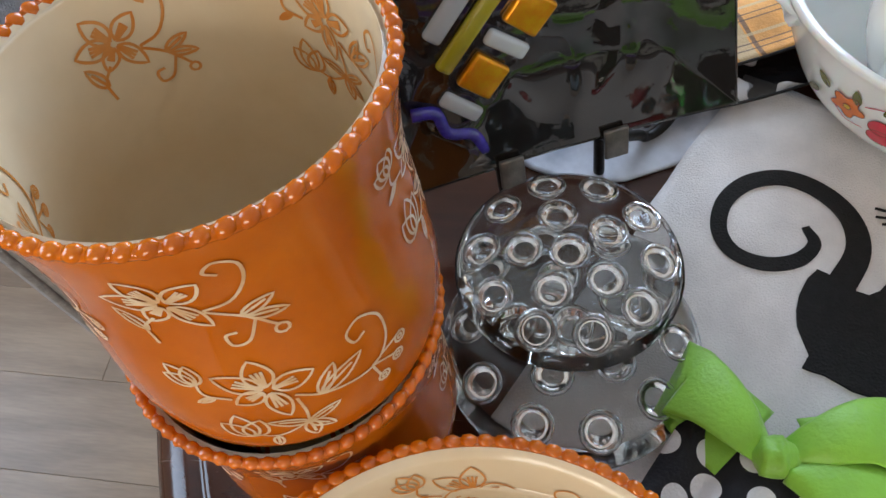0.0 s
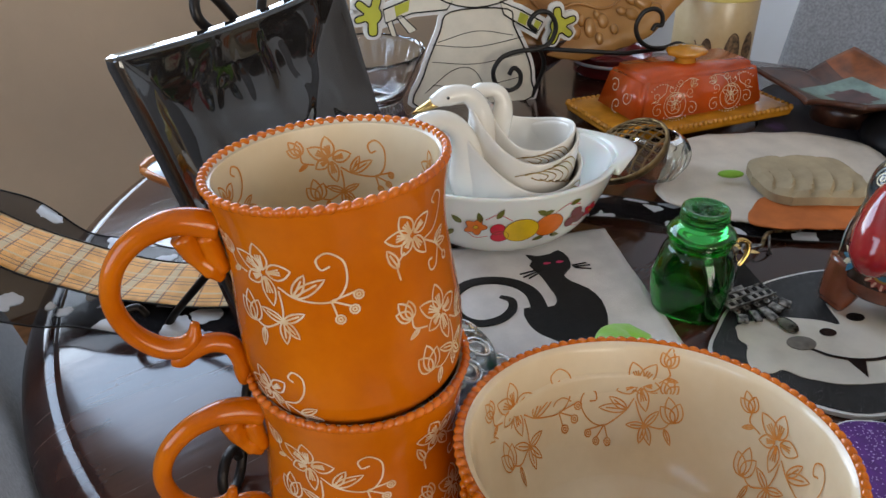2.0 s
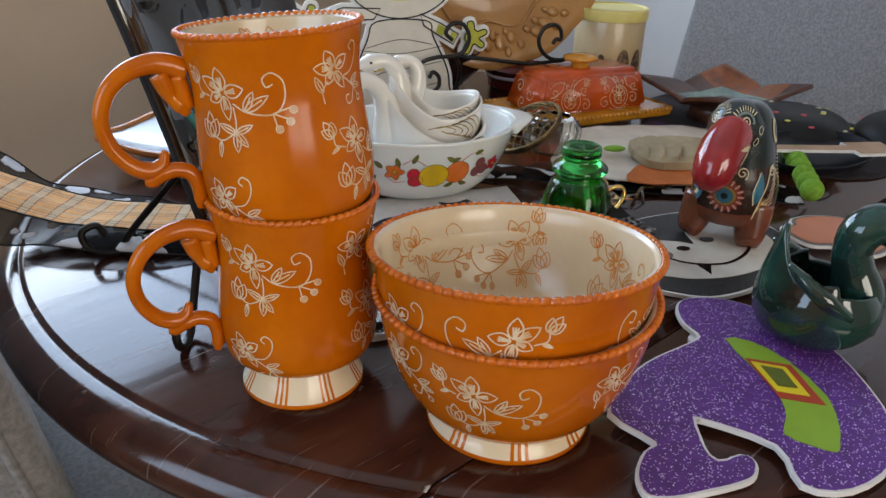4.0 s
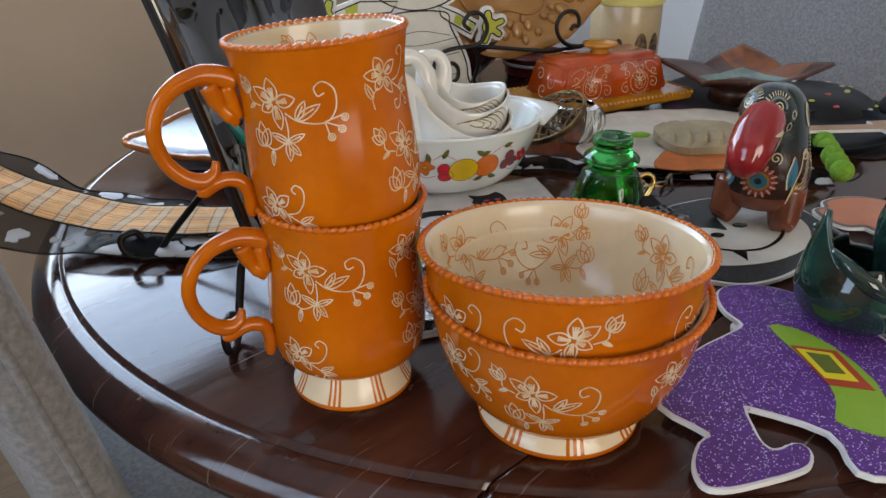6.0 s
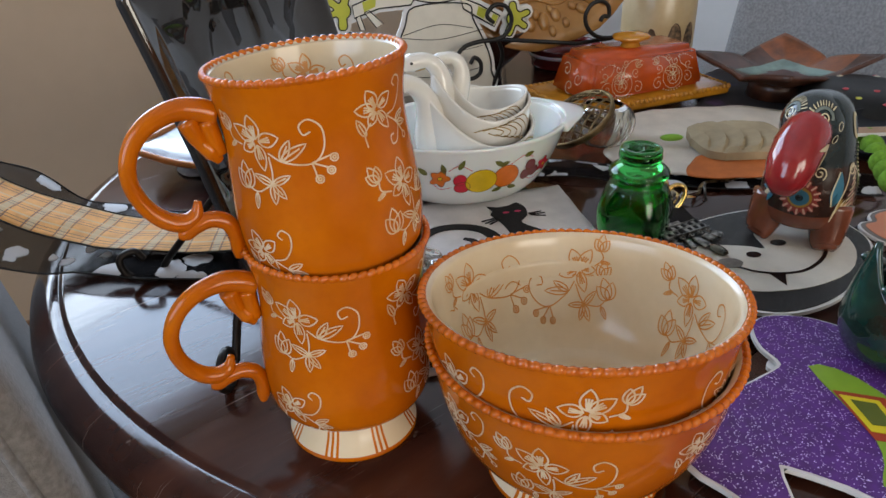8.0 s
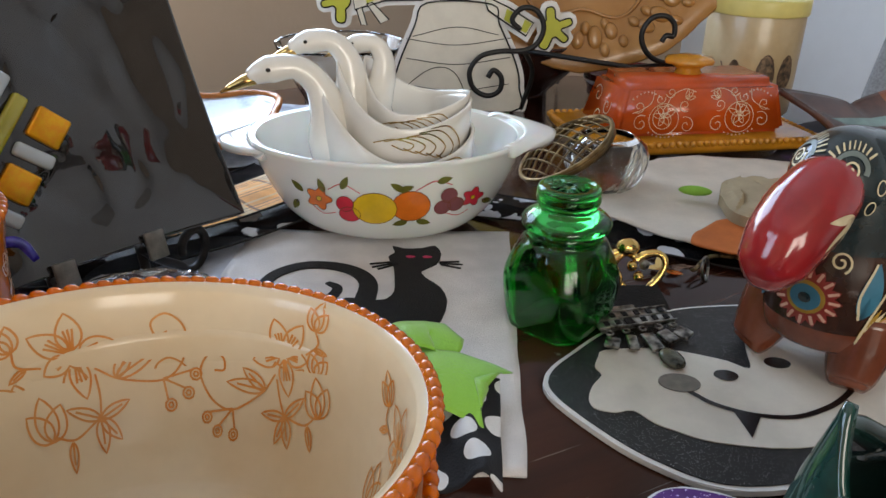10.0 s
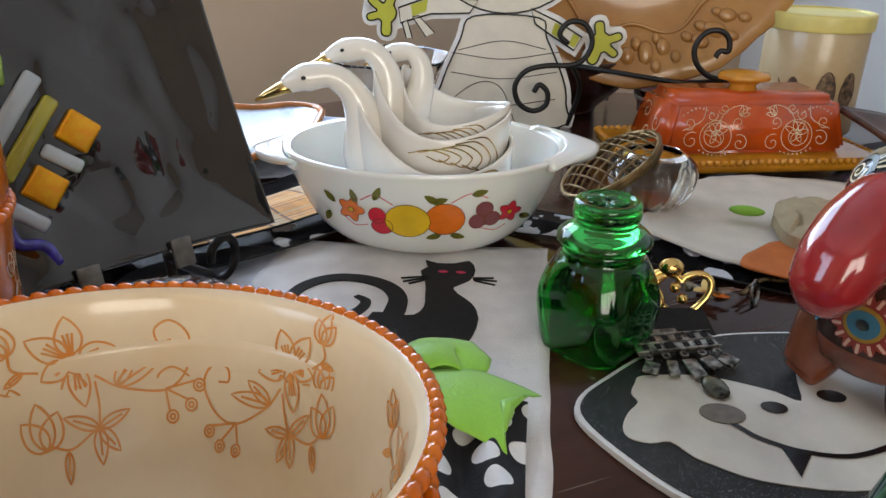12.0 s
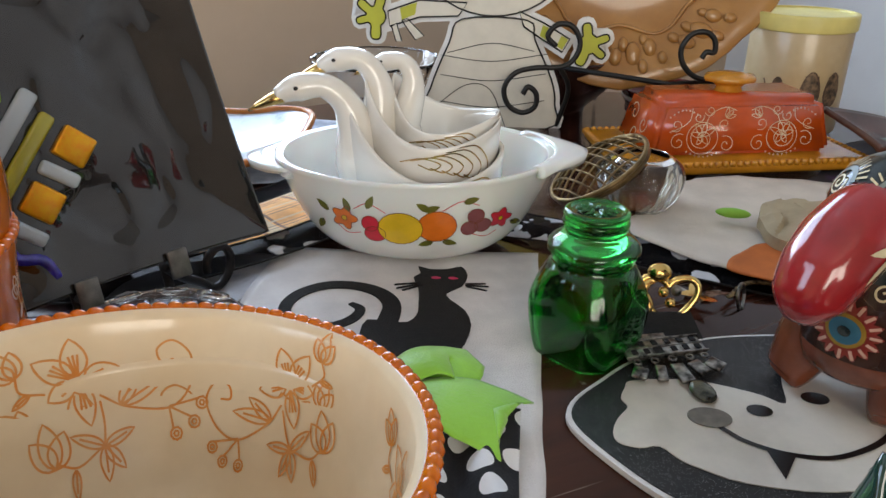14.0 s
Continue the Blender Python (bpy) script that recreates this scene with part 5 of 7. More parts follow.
# ---- painted wooden parrot ----
def build_parrot():
    g = thing("wooden_parrot", Matrix.Translation((0.4115, 0.2030, TOP + 0.0058)) @ pose(0, 0, 0, 0, 0, 187), "carved wooden parrot with a large red beak, painted dark with flowers", "figurine")
    dark = mat("dark_teal_lacquer", (0.02, 0.035, 0.04), 0.22, var=0.15, scale=60, coat=0.5)
    brown = mat("dark_brown_lacquer", (0.055, 0.022, 0.014), 0.25, var=0.15, scale=60, coat=0.4)
    terra = mat("terracotta_lacquer", (0.2, 0.055, 0.025), 0.25, var=0.12, scale=50, coat=0.4)
    crimson = mat("crimson_paint", (0.26, 0.03, 0.022), 0.3, var=0.1, scale=60)
    red = mat("red_lacquer", (0.36, 0.018, 0.022), 0.16, var=0.1, scale=30, coat=0.7)
    cream = mat("cream_paint", (0.7, 0.6, 0.38), 0.4, var=0.05)
    pink = mat("pale_pink_paint", (0.66, 0.4, 0.3), 0.4, var=0.05)
    ochre = mat("ochre_paint", (0.42, 0.25, 0.03), 0.4, var=0.1)
    blue = mat("blue_paint", (0.05, 0.2, 0.3), 0.4, var=0.1)
    grey = mat("grey_green_paint", (0.2, 0.24, 0.22), 0.35, var=0.1)
    RB = 0.0395
    prof = dense([(0.0, 0.022), (0.03, 0.02), (0.038, 0.028), (RB, 0.045), (0.0388, 0.062), (0.0345, 0.08), (0.0308, 0.1), (0.0275, 0.114), (0.0225, 0.127), (0.013, 0.135), (0.0, 0.137)], 4)

    def lean(z):
        return 0.1 * max(0.0, z - 0.05)

    def shape(a, h):
        return 1 + 0.04 * math.cos(2 * a)
    bm = lathe(prof, 56, shape=shape)
    for f in bm.faces:
        z = f.calc_center_median().z
        f.material_index = 2 if z < 0.034 else (1 if z < 0.078 else 0)
    for v in bm.verts:
        v.co.x += lean(v.co.z) - 0.003
    part("body", bm, [dark, brown, terra], g)
    hc, hr = Vector((0.0115, -0.003, 0.1105)), Vector((0.0325, 0.0265, 0.0275))
    part("head", ball(bmesh.new(), hc, tuple(hr), 40, 24), dark, g)
    for y, b in ((-0.0225, 0.012), (0.0235, 0.004)):
        leg = spline([(b, y, 0.04), (b + 0.006, y * 1.12, 0.02), (b + 0.012, y * 1.22, 0.007), (b + 0.015, y * 1.28, 0.003)], 5)
        part("leg", tube(leg, lerp_list([0.0185, 0.016, 0.0125, 0.009], len(leg)), 18), terra, g)
    part("tail", tube(spline([(-0.022, 0, 0.055), (-0.034, 0, 0.03), (-0.038, 0, 0.008)], 5), [0.024, 0.019, 0.011], 16), terra, g)
    bk = spline([(0.02, 0, 0.114), (0.0345, 0, 0.1095), (0.049, 0, 0.1), (0.0605, 0, 0.0885), (0.0675, 0, 0.0765), (0.0695, 0, 0.066)], 6)
    rad = lerp_list([0.0145, 0.019, 0.0205, 0.0198, 0.0168, 0.0085], len(bk))
    part("beak", tube(bk, rad, 32), red, g, "glossy red wooden beak")

    def on_beak(u, v):  # u: metres down along the beak, v: metres round from its side
        x = min(len(bk) - 1.001, max(0.0, u / 0.07 * (len(bk) - 1)))
        i = int(x)
        c, t = bk[i].lerp(bk[i + 1], x - i), (bk[i + 1] - bk[i]).normalized()
        r = rad[i] + (rad[i + 1] - rad[i]) * (x - i) + 0.0005
        n = Vector((0, 1, 0)).cross(t)
        a = v / 0.024
        return c + (Vector((0, 1, 0)) * math.cos(a) - n * math.sin(a)) * r

    def skin(u, v, lift=0.0007):  # u: metres round from the front, v: height
        a = u / RB
        r = radius_at(prof[1:-1], v) * shape(a, v) + lift
        return Vector((r * math.cos(a) + lean(v) - 0.003, r * math.sin(a), v))

    def flank(u, v, lift=0.0007):  # the flank on one side reaches nearer to the breast
        return skin(u - 0.013 if u > 0 else u, v, lift)

    def on_head(u, v, lift=0.0007):  # u: metres round from the front, v: metres up from the head's middle
        a, e = u / 0.034, min(1.45, v / 0.032)
        d = Vector((math.cos(e) * math.cos(a), math.cos(e) * math.sin(a), math.sin(e)))
        return hc + Vector((d.x * (hr.x + lift), d.y * (hr.y + lift), d.z * (hr.z + lift)))

    def line(name, pts, w, mm=cream, lift=0.0008, where=skin):
        part(name, strips([pts], lambda u, v: where(u, v, lift), w), mm, g)

    def shape_on(name, pts, mm, label="", lift=0.0007, where=skin):
        part(name, patch(pts, lambda u, v: where(u, v, lift)), mm, g, label)
    for s in (-1, 1):
        cx = s * 0.064
        shape_on("eye_ring", [(cx + 0.0075 * math.cos(k), 0.1125 + 0.0115 * math.sin(k)) for k in [2 * math.pi * i / 22 for i in range(22)]], cream)
        shape_on("eye", [(cx + s * 0.001 + 0.0048 * math.cos(k), 0.1125 + 0.0078 * math.sin(k)) for k in [2 * math.pi * i / 18 for i in range(18)]], dark, lift=0.0011)
        for k in range(9):
            line("cheek_line", [(s * 0.066, 0.098 - 0.0036 * k), (s * 0.0715, 0.0955 - 0.0036 * k)], 0.0013)
        # crest over the beak: a spiral inside a pale arc, with strokes fanning out
        line("crest_arc", [(s * (0.02 + 0.0105 * math.cos(k)), 0.0165 + 0.009 * math.sin(k)) for k in [2.9 - 0.3 * i for i in range(12)]], 0.0034, grey, 0.0006, on_head)
        line("spiral", [(s * (0.02 + x), 0.0155 + z) for x, z in spiral(0.0, 0.0, 0.007, 0.0008, 2.6, 1.8, 28)], 0.0013, cream, 0.0012, on_head)
        for k in range(9):
            a = 2.7 - 0.27 * k
            line("crest_line", [(s * (0.02 + 0.0128 * math.cos(a)), 0.0165 + 0.0112 * math.sin(a)), (s * (0.02 + 0.0205 * math.cos(a)), 0.0165 + 0.0175 * math.sin(a))], 0.0014, cream, 0.0009, on_head)
        for x, z in ((0.04, 0.006), (0.036, -0.006)):
            line("ring", [(s * (x + 0.0028 * math.cos(k)), z + 0.0042 * math.sin(k)) for k in [2 * math.pi * i / 14 for i in range(15)]], 0.0008, cream, 0.0009, on_head)
        # wing: outlined, with a curl at its shoulder and feather strokes
        wing = curve2([(s * 0.046, 0.032), (s * 0.051, 0.05), (s * 0.0575, 0.064), (s * 0.066, 0.08), (s * 0.078, 0.07), (s * 0.083, 0.05), (s * 0.072, 0.033), (s * 0.046, 0.032)], 6)
        line("wing_line", wing, 0.0014, where=flank)
        line("wing_curl", [(s * x, z) for x, z in spiral(0.0665, 0.0765, 0.0055, 0.001, 0.8, 1.5, 22)], 0.0013, where=flank)
        for k in range(8):
            z = 0.04 + k * 0.0046
            line("feather_line", curve2([(s * (0.055 + 0.0018 * k), z), (s * (0.061 + 0.0014 * k), z + 0.0025), (s * (0.069 + 0.0006 * k), z + 0.0058)], 3), 0.0014, pink if k % 2 else cream, where=flank)
        for k in range(7):
            shape_on("fan_leaf", shift(petal(radians((10 + 9 * k) if s > 0 else (170 - 9 * k)), 0.021, 0.0035, base=0.0), s * 0.046, 0.034), cream if k % 2 else ochre, where=flank)
        shape_on("leaf", shift(petal(radians(78 if s > 0 else 102), 0.032, 0.0115, base=0.0), s * 0.045, 0.046), blue, "blue painted leaf", where=flank)
        line("leaf_line", curve2([(s * 0.044, 0.046), (s * 0.043, 0.06), (s * 0.05, 0.077)], 4), 0.0013, where=flank)
        line("curl", [(s * x, z) for x, z in spiral(0.031, 0.076, 0.006, 0.001, 5.2, 1.5, 22)], 0.0012, where=flank)
    # flower on the breast, with a blue fan beside it
    fx, fy = 0.0055, 0.0535
    for k in range(16):
        a = 2 * math.pi * k / 16
        shape_on("flower_petal", shift(petal(a, 0.0172, 0.0064, base=0.005), fx, fy), crimson, "crimson painted petal", 0.0009)
        line("petal_line", [(fx + 0.0108 * math.cos(a), fy + 0.0108 * math.sin(a)), (fx + 0.016 * math.cos(a), fy + 0.016 * math.sin(a))], 0.0016, pink, 0.0012)
    for r, mm, lift in ((0.0095, ochre, 0.0014), (0.0074, blue, 0.0018), (0.003, dark, 0.0022)):
        shape_on("flower_ring", ring2(fx, fy, r, 20)[:-1], mm, lift=lift)
    for k, mm in enumerate((blue, cream, blue, cream, ochre, ochre)):
        shape_on("fan_leaf", shift(petal(radians(245 - 28 * k), 0.0155, 0.0055, base=0.0), -0.0175, 0.0535), mm)
    # pale strokes on both sides of the beak
    for s in (-1, 1):
        for a, L in ((38, 0.019), (80, 0.021), (125, 0.019)):
            pts = shift(petal(radians(a - 90), L, 0.0048, base=0.0), 0.02, 0.004)
            part("beak_stroke", patch([(u, -v) for u, v in pts], lambda u, v, s=s: Vector((on_beak(u, v).x, s * on_beak(u, v).y, on_beak(u, v).z)), rings=2), cream, g)
    return g


build_parrot()


# ---- butter dish ----
def build_butter_dish():
    g = thing("butter_dish", Matrix.Translation((0.651, 0.577, TOP + 0.004)) @ pose(0, 0, 0, 0, 0, -16) @ Matrix.Diagonal((1.15, 1.09, 1.1, 1)), "orange stoneware butter dish with lid, pale scrolls and a yellow edge", "butter dish")
    orange = mat("tangerine_glaze", (0.6, 0.085, 0.01), 0.2, var=0.09, scale=30, coat=0.3)
    mus = mat("mustard_glaze", (0.66, 0.28, 0.02), 0.2, var=0.08, scale=60, coat=0.3)
    tray = box(bmesh.new(), (0, 0, 0.008), (0.225, 0.125, 0.012), bevel=0.005, seg=3)
    tp = part("tray", tray, mus, g, "mustard yellow edged tray")
    bm = bmesh.new()
    for s in (-1, 1):
        for k in range(34):
            ball(bm, (-0.1085 + k * 0.00658, s * 0.062, 0.0125), 0.0032, 6, 5)
        for k in range(18):
            ball(bm, (s * 0.112, -0.058 + k * 0.0068, 0.0125), 0.0032, 6, 5)
    part("beaded_edge", bm, mus, tp)
    bm = box(bmesh.new(), (0, 0, 0.038), (0.176, 0.09, 0.054))
    for v in bm.verts:
        if v.co.z > 0.04:
            v.co.x *= 0.86
            v.co.y *= 0.78
    bmesh.ops.bevel(bm, geom=bm.edges[:], offset=0.008, segments=4, affect="EDGES")
    lid = part("lid", bm, orange, g)
    kn = [(0.0, 0.064), (0.012, 0.064), (0.0095, 0.069), (0.0135, 0.073), (0.0195, 0.0745), (0.0205, 0.0775), (0.0185, 0.08), (0.009, 0.082), (0.0, 0.082)]
    part("knob", lathe(kn, 32, sx=1.15, shape=lambda a, h: 1 + (0.05 * math.cos(8 * a) if h > 0.072 else 0)), mus, lid, "mustard yellow knob")

    def front(u, v):
        k = (v - 0.011) / 0.054
        return Vector((u, -(0.0452 - 0.0098 * k) - 0.0002, v))
    L = []
    for cx, f in ((-0.038, 1), (0.036, -1)):
        def put(pts):
            L.append([(cx + f * x, 0.037 + z) for x, z in pts])
        # arabesque: a round scroll with leaves in it, side scrolls, a plume and dotted arcs
        put(spiral(0.0, -0.006, 0.0125, 0.002, 1.2, 1.6, 34))
        put(ring2(0.0, -0.006, 0.0142, 26))
        for dx, dz, r, a0, tr in ((0.022, -0.012, 0.008, 2.0, -1.3), (-0.022, -0.009, 0.008, 1.0, 1.3), (-0.024, 0.006, 0.006, 4.0, 1.2), (0.02, 0.006, 0.006, 5.2, -1.2), (0.006, 0.018, 0.005, 3.4, 1.3), (-0.004, 0.0125, 0.005, 0.4, -1.1)):
            put(spiral(dx, dz, r, 0.001, a0, tr, 24))
        for a, q in ((0.5, 0.013), (1.3, 0.012), (2.1, 0.013), (2.9, 0.011), (4.2, 0.009), (5.3, 0.009)):
            put(shift(petal(a, q, 0.0046, base=0.0), 0.0, -0.004))
        for a in (0.2, 0.8, 1.4):
            put(shift(petal(a, 0.009, 0.0034, base=0.0), 0.021, 0.012))
        put(curve2([(0.03, 0.018), (0.02, 0.021), (0.008, 0.016), (0.002, 0.006)]))
        put(curve2([(-0.03, 0.0), (-0.02, 0.004), (-0.012, 0.01), (-0.01, 0.02)]))
        for k in range(8):
            put(ring2(-0.03 + 0.0035 * k, 0.013 + 0.006 * math.sin(0.4 * k), 0.0006, 5))
            put(ring2(-0.014 + 0.004 * k, -0.0225 + 0.0003 * (k - 4) ** 2, 0.0006, 5))
    part("scroll_pattern", strips(L, front, 0.00065), M_LINE, lid, "pale carved scrolls")

    def left(u, v):
        k = (v - 0.011) / 0.054
        return Vector((-(0.0882 - 0.0122 * k) - 0.0002, u, v))
    L = [[(x, 0.038 + z) for x, z in spiral(dx, dz, 0.009, 0.0015, a0, 1.2, 22)] for dx, dz, a0 in ((0.012, 0.006, 0.5), (-0.014, 0.0, 2.5), (0.0, -0.012, 4.2))]
    part("scroll_pattern", strips(L, left, 0.0011), M_LINE, lid)
    return g


build_butter_dish()


# ---- canister ----
def build_canister():
    g = thing("canister", Matrix.Translation((0.832, 0.658, TOP)) @ Matrix.Diagonal((0.87, 0.87, 0.905, 1)), "cream tin canister with a pale yellow lid and brown prints", "canister")
    tin = mat("cream_tin", (0.52, 0.41, 0.25), 0.3, var=0.08, scale=14, colour2=(0.46, 0.34, 0.18), coat=0.2)
    lidm = mat("pale_yellow_plastic", (0.72, 0.62, 0.2), 0.35, var=0.04)
    brown = mat("brown_print", (0.12, 0.06, 0.035), 0.5, var=0.2, scale=150)
    tan_print = mat("tan_print", (0.27, 0.17, 0.09), 0.5, var=0.3, scale=160)
    part("body", lathe([(0.0, 0.001), (0.064, 0.001), (0.066, 0.004), (0.066, 0.135), (0.0645, 0.138), (0.0, 0.138)], 64), tin, g)
    part("lid", lathe(dense([(0.0675, 0.132), (0.0685, 0.134), (0.0685, 0.149), (0.067, 0.1525), (0.06, 0.1525), (0.058, 0.1505), (0.0, 0.1505)], 2), 64), lidm, g, "pale yellow lid")
    pl = on_lathe([(0.066, 0.0), (0.066, 0.14)], -128, 0.062, 0.0006)
    for x, s in ((0.012, 1.0), (0.044, 0.95), (-0.03, 0.6)):
        out = [(x + 0.0125 * s * math.sin(k) * (1 - 0.25 * math.cos(k)), 0.0 + 0.023 * s * math.cos(k)) for k in [2 * math.pi * i / 20 for i in range(20)]]
        part("print", patch(out, lambda u, v: pl(u, v)), tan_print, g, "brown printed oval")
        part("print", strips([out + out[:1]] + [[(x - 0.009 * s, 0.017 * s), (x + 0.009 * s, 0.017 * s)], [(x - 0.008 * s, 0.013 * s), (x + 0.008 * s, 0.013 * s)], [(x, 0.01), (x, -0.016)]], pl, 0.0022), brown, g, "brown printed shape")
    part("print", strips([curve2([(-0.05, -0.025), (-0.02, -0.028), (0.02, -0.026), (0.06, -0.03)]), [(-0.04, -0.01), (-0.05, 0.01)]], pl, 0.0018), brown, g)
    return g


build_canister()

# ---- brown platter on a scrolled stand ----
PN = radians(62)
pn = Vector((-math.cos(PN), -math.sin(PN), 0))
pe = Vector((math.sin(PN), -math.cos(PN), 0))


def build_platter():
    lean = radians(14)
    up = Vector((0, 0, 1)) * math.cos(lean) - pn * math.sin(lean)
    m = Matrix(((*pe, 0), (*up, 0), (*pe.cross(up), 0), (0, 0, 0, 1))).transposed()
    R = 0.2
    c = Vector((0.632, 0.742, 0.796)) + up * R
    g = thing("platter", Matrix.Translation(c) @ m, "large round ochre brown platter with raised leaves, on a stand", "platter")
    ochre = mat("ochre_glaze", (0.44, 0.22, 0.06), 0.3, var=0.12, scale=14, colour2=(0.34, 0.15, 0.035), coat=0.3, bump=0.1, bscale=60)
    f = pe.cross(up).dot(pn)
    s = 1 if f > 0 else -1
    prof = [(0.0, 0.0), (0.052, 0.0), (0.056, 0.004), (0.060, 0.004), (0.064, -0.004), (0.12, -0.002), (0.135, 0.001), (0.18, 0.013), (R, 0.018), (R + 0.002, 0.016), (R, 0.013), (0.14, -0.006), (0.0, -0.008)]
    part("plate_body", lathe([(r, h * s) for r, h in prof], 120, shape=lambda a, h: 1 + 0.012 * math.cos(12 * a) ** 3), ochre, g)
    bm = bmesh.new()

    def rimz(r):
        return s * (0.003 + max(0, (r - 0.135)) * 0.27)
    for k in range(12):
        a = 2 * math.pi * k / 12 + 0.1
        for d, rr, L, w in ((0, 0.162, 0.015, 0.009), (0.13, 0.157, 0.011, 0.008), (-0.13, 0.165, 0.011, 0.008), (0.06, 0.178, 0.009, 0.006), (-0.07, 0.15, 0.009, 0.006), (0.2, 0.172, 0.008, 0.006), (-0.2, 0.154, 0.008, 0.006), (0.09, 0.146, 0.007, 0.005)):
            ball(bm, (rr * math.cos(a + d), rr * math.sin(a + d), rimz(rr)), (L, w, 0.0035), 12, 6, Matrix.Rotation(a + d + 0.6 * (k % 3), 4, "Z"))
    part("raised_leaves", bm, ochre, g)
    vine = [(0.135 + 0.008 * math.sin(9 * a)) for a in [2 * math.pi * k / 160 for k in range(161)]]
    part("raised_vine", tube([(r * math.cos(2 * math.pi * k / 160), r * math.sin(2 * math.pi * k / 160), s * 0.003) for k, r in enumerate(vine)], 0.0022, 6), ochre, g)
    return g


build_platter()


def build_stand():
    base = Vector((0.6, 0.70, TOP))
    g = thing("plate_stand", Matrix.Translation(base), "black iron plate stand with scrolled arms", "stand")
    black = mat("black_iron", (0.014, 0.013, 0.013), 0.45, 0.3, var=0.1)
    p1, p2 = Vector((0.512, 0.736, 0.793)), Vector((0.673, 0.659, 0.861))
    e = Vector((p2.x - p1.x, p2.y - p1.y, 0)).normalized()

    def arm(p, pts, s):
        return [p + e * (x * s) + Vector((0, 0, z * s * 1.06)) - base for x, z in pts]
    left = [(33, 83), (18, 98), (33, 116), (58, 113), (72, 89), (64, 64), (42, 51), (0, 49), (-33, 40), (-50, 16), (-42, -11), (-18, -23), (3, -14), (5, 7), (-9, 19), (-18, 7)]
    right = [(13, -26), (20, -16), (33, -16), (30, 4), (13, 15), (-10, 10), (-23, -13), (-15, -38), (8, -56), (43, -61), (73, -54), (98, -64), (109, -81), (109, -110), (104, -176)]
    k = 1 / 1464
    part("scroll_arm", tube(spline(arm(p1, left, k), 5), 0.0031, 10), black, g)
    part("scroll_arm", tube(spline(arm(p2, right, k * 0.98), 5), 0.0031, 10), black, g)
    lp = arm(p1, [(42, 51)], k)[0]
    part("leg", tube(spline([lp, lp + Vector((0.02, 0.01, -0.03)), Vector((0.555, 0.75, TOP + 0.003)) - base], 6), 0.003, 8), black, g)
    part("leg", tube(spline([Vector((0.62, 0.8, 0.9)) - base, Vector((0.66, 0.83, 0.82)) - base, Vector((0.68, 0.85, TOP + 0.003)) - base], 6), 0.003, 8), black, g)
    part("cross_bar", tube([lp, Vector((0.66, 0.68, 0.81)) - base, arm(p2, [(43, -61)], k)[0]], 0.003, 8), black, g)
    return g


build_stand()


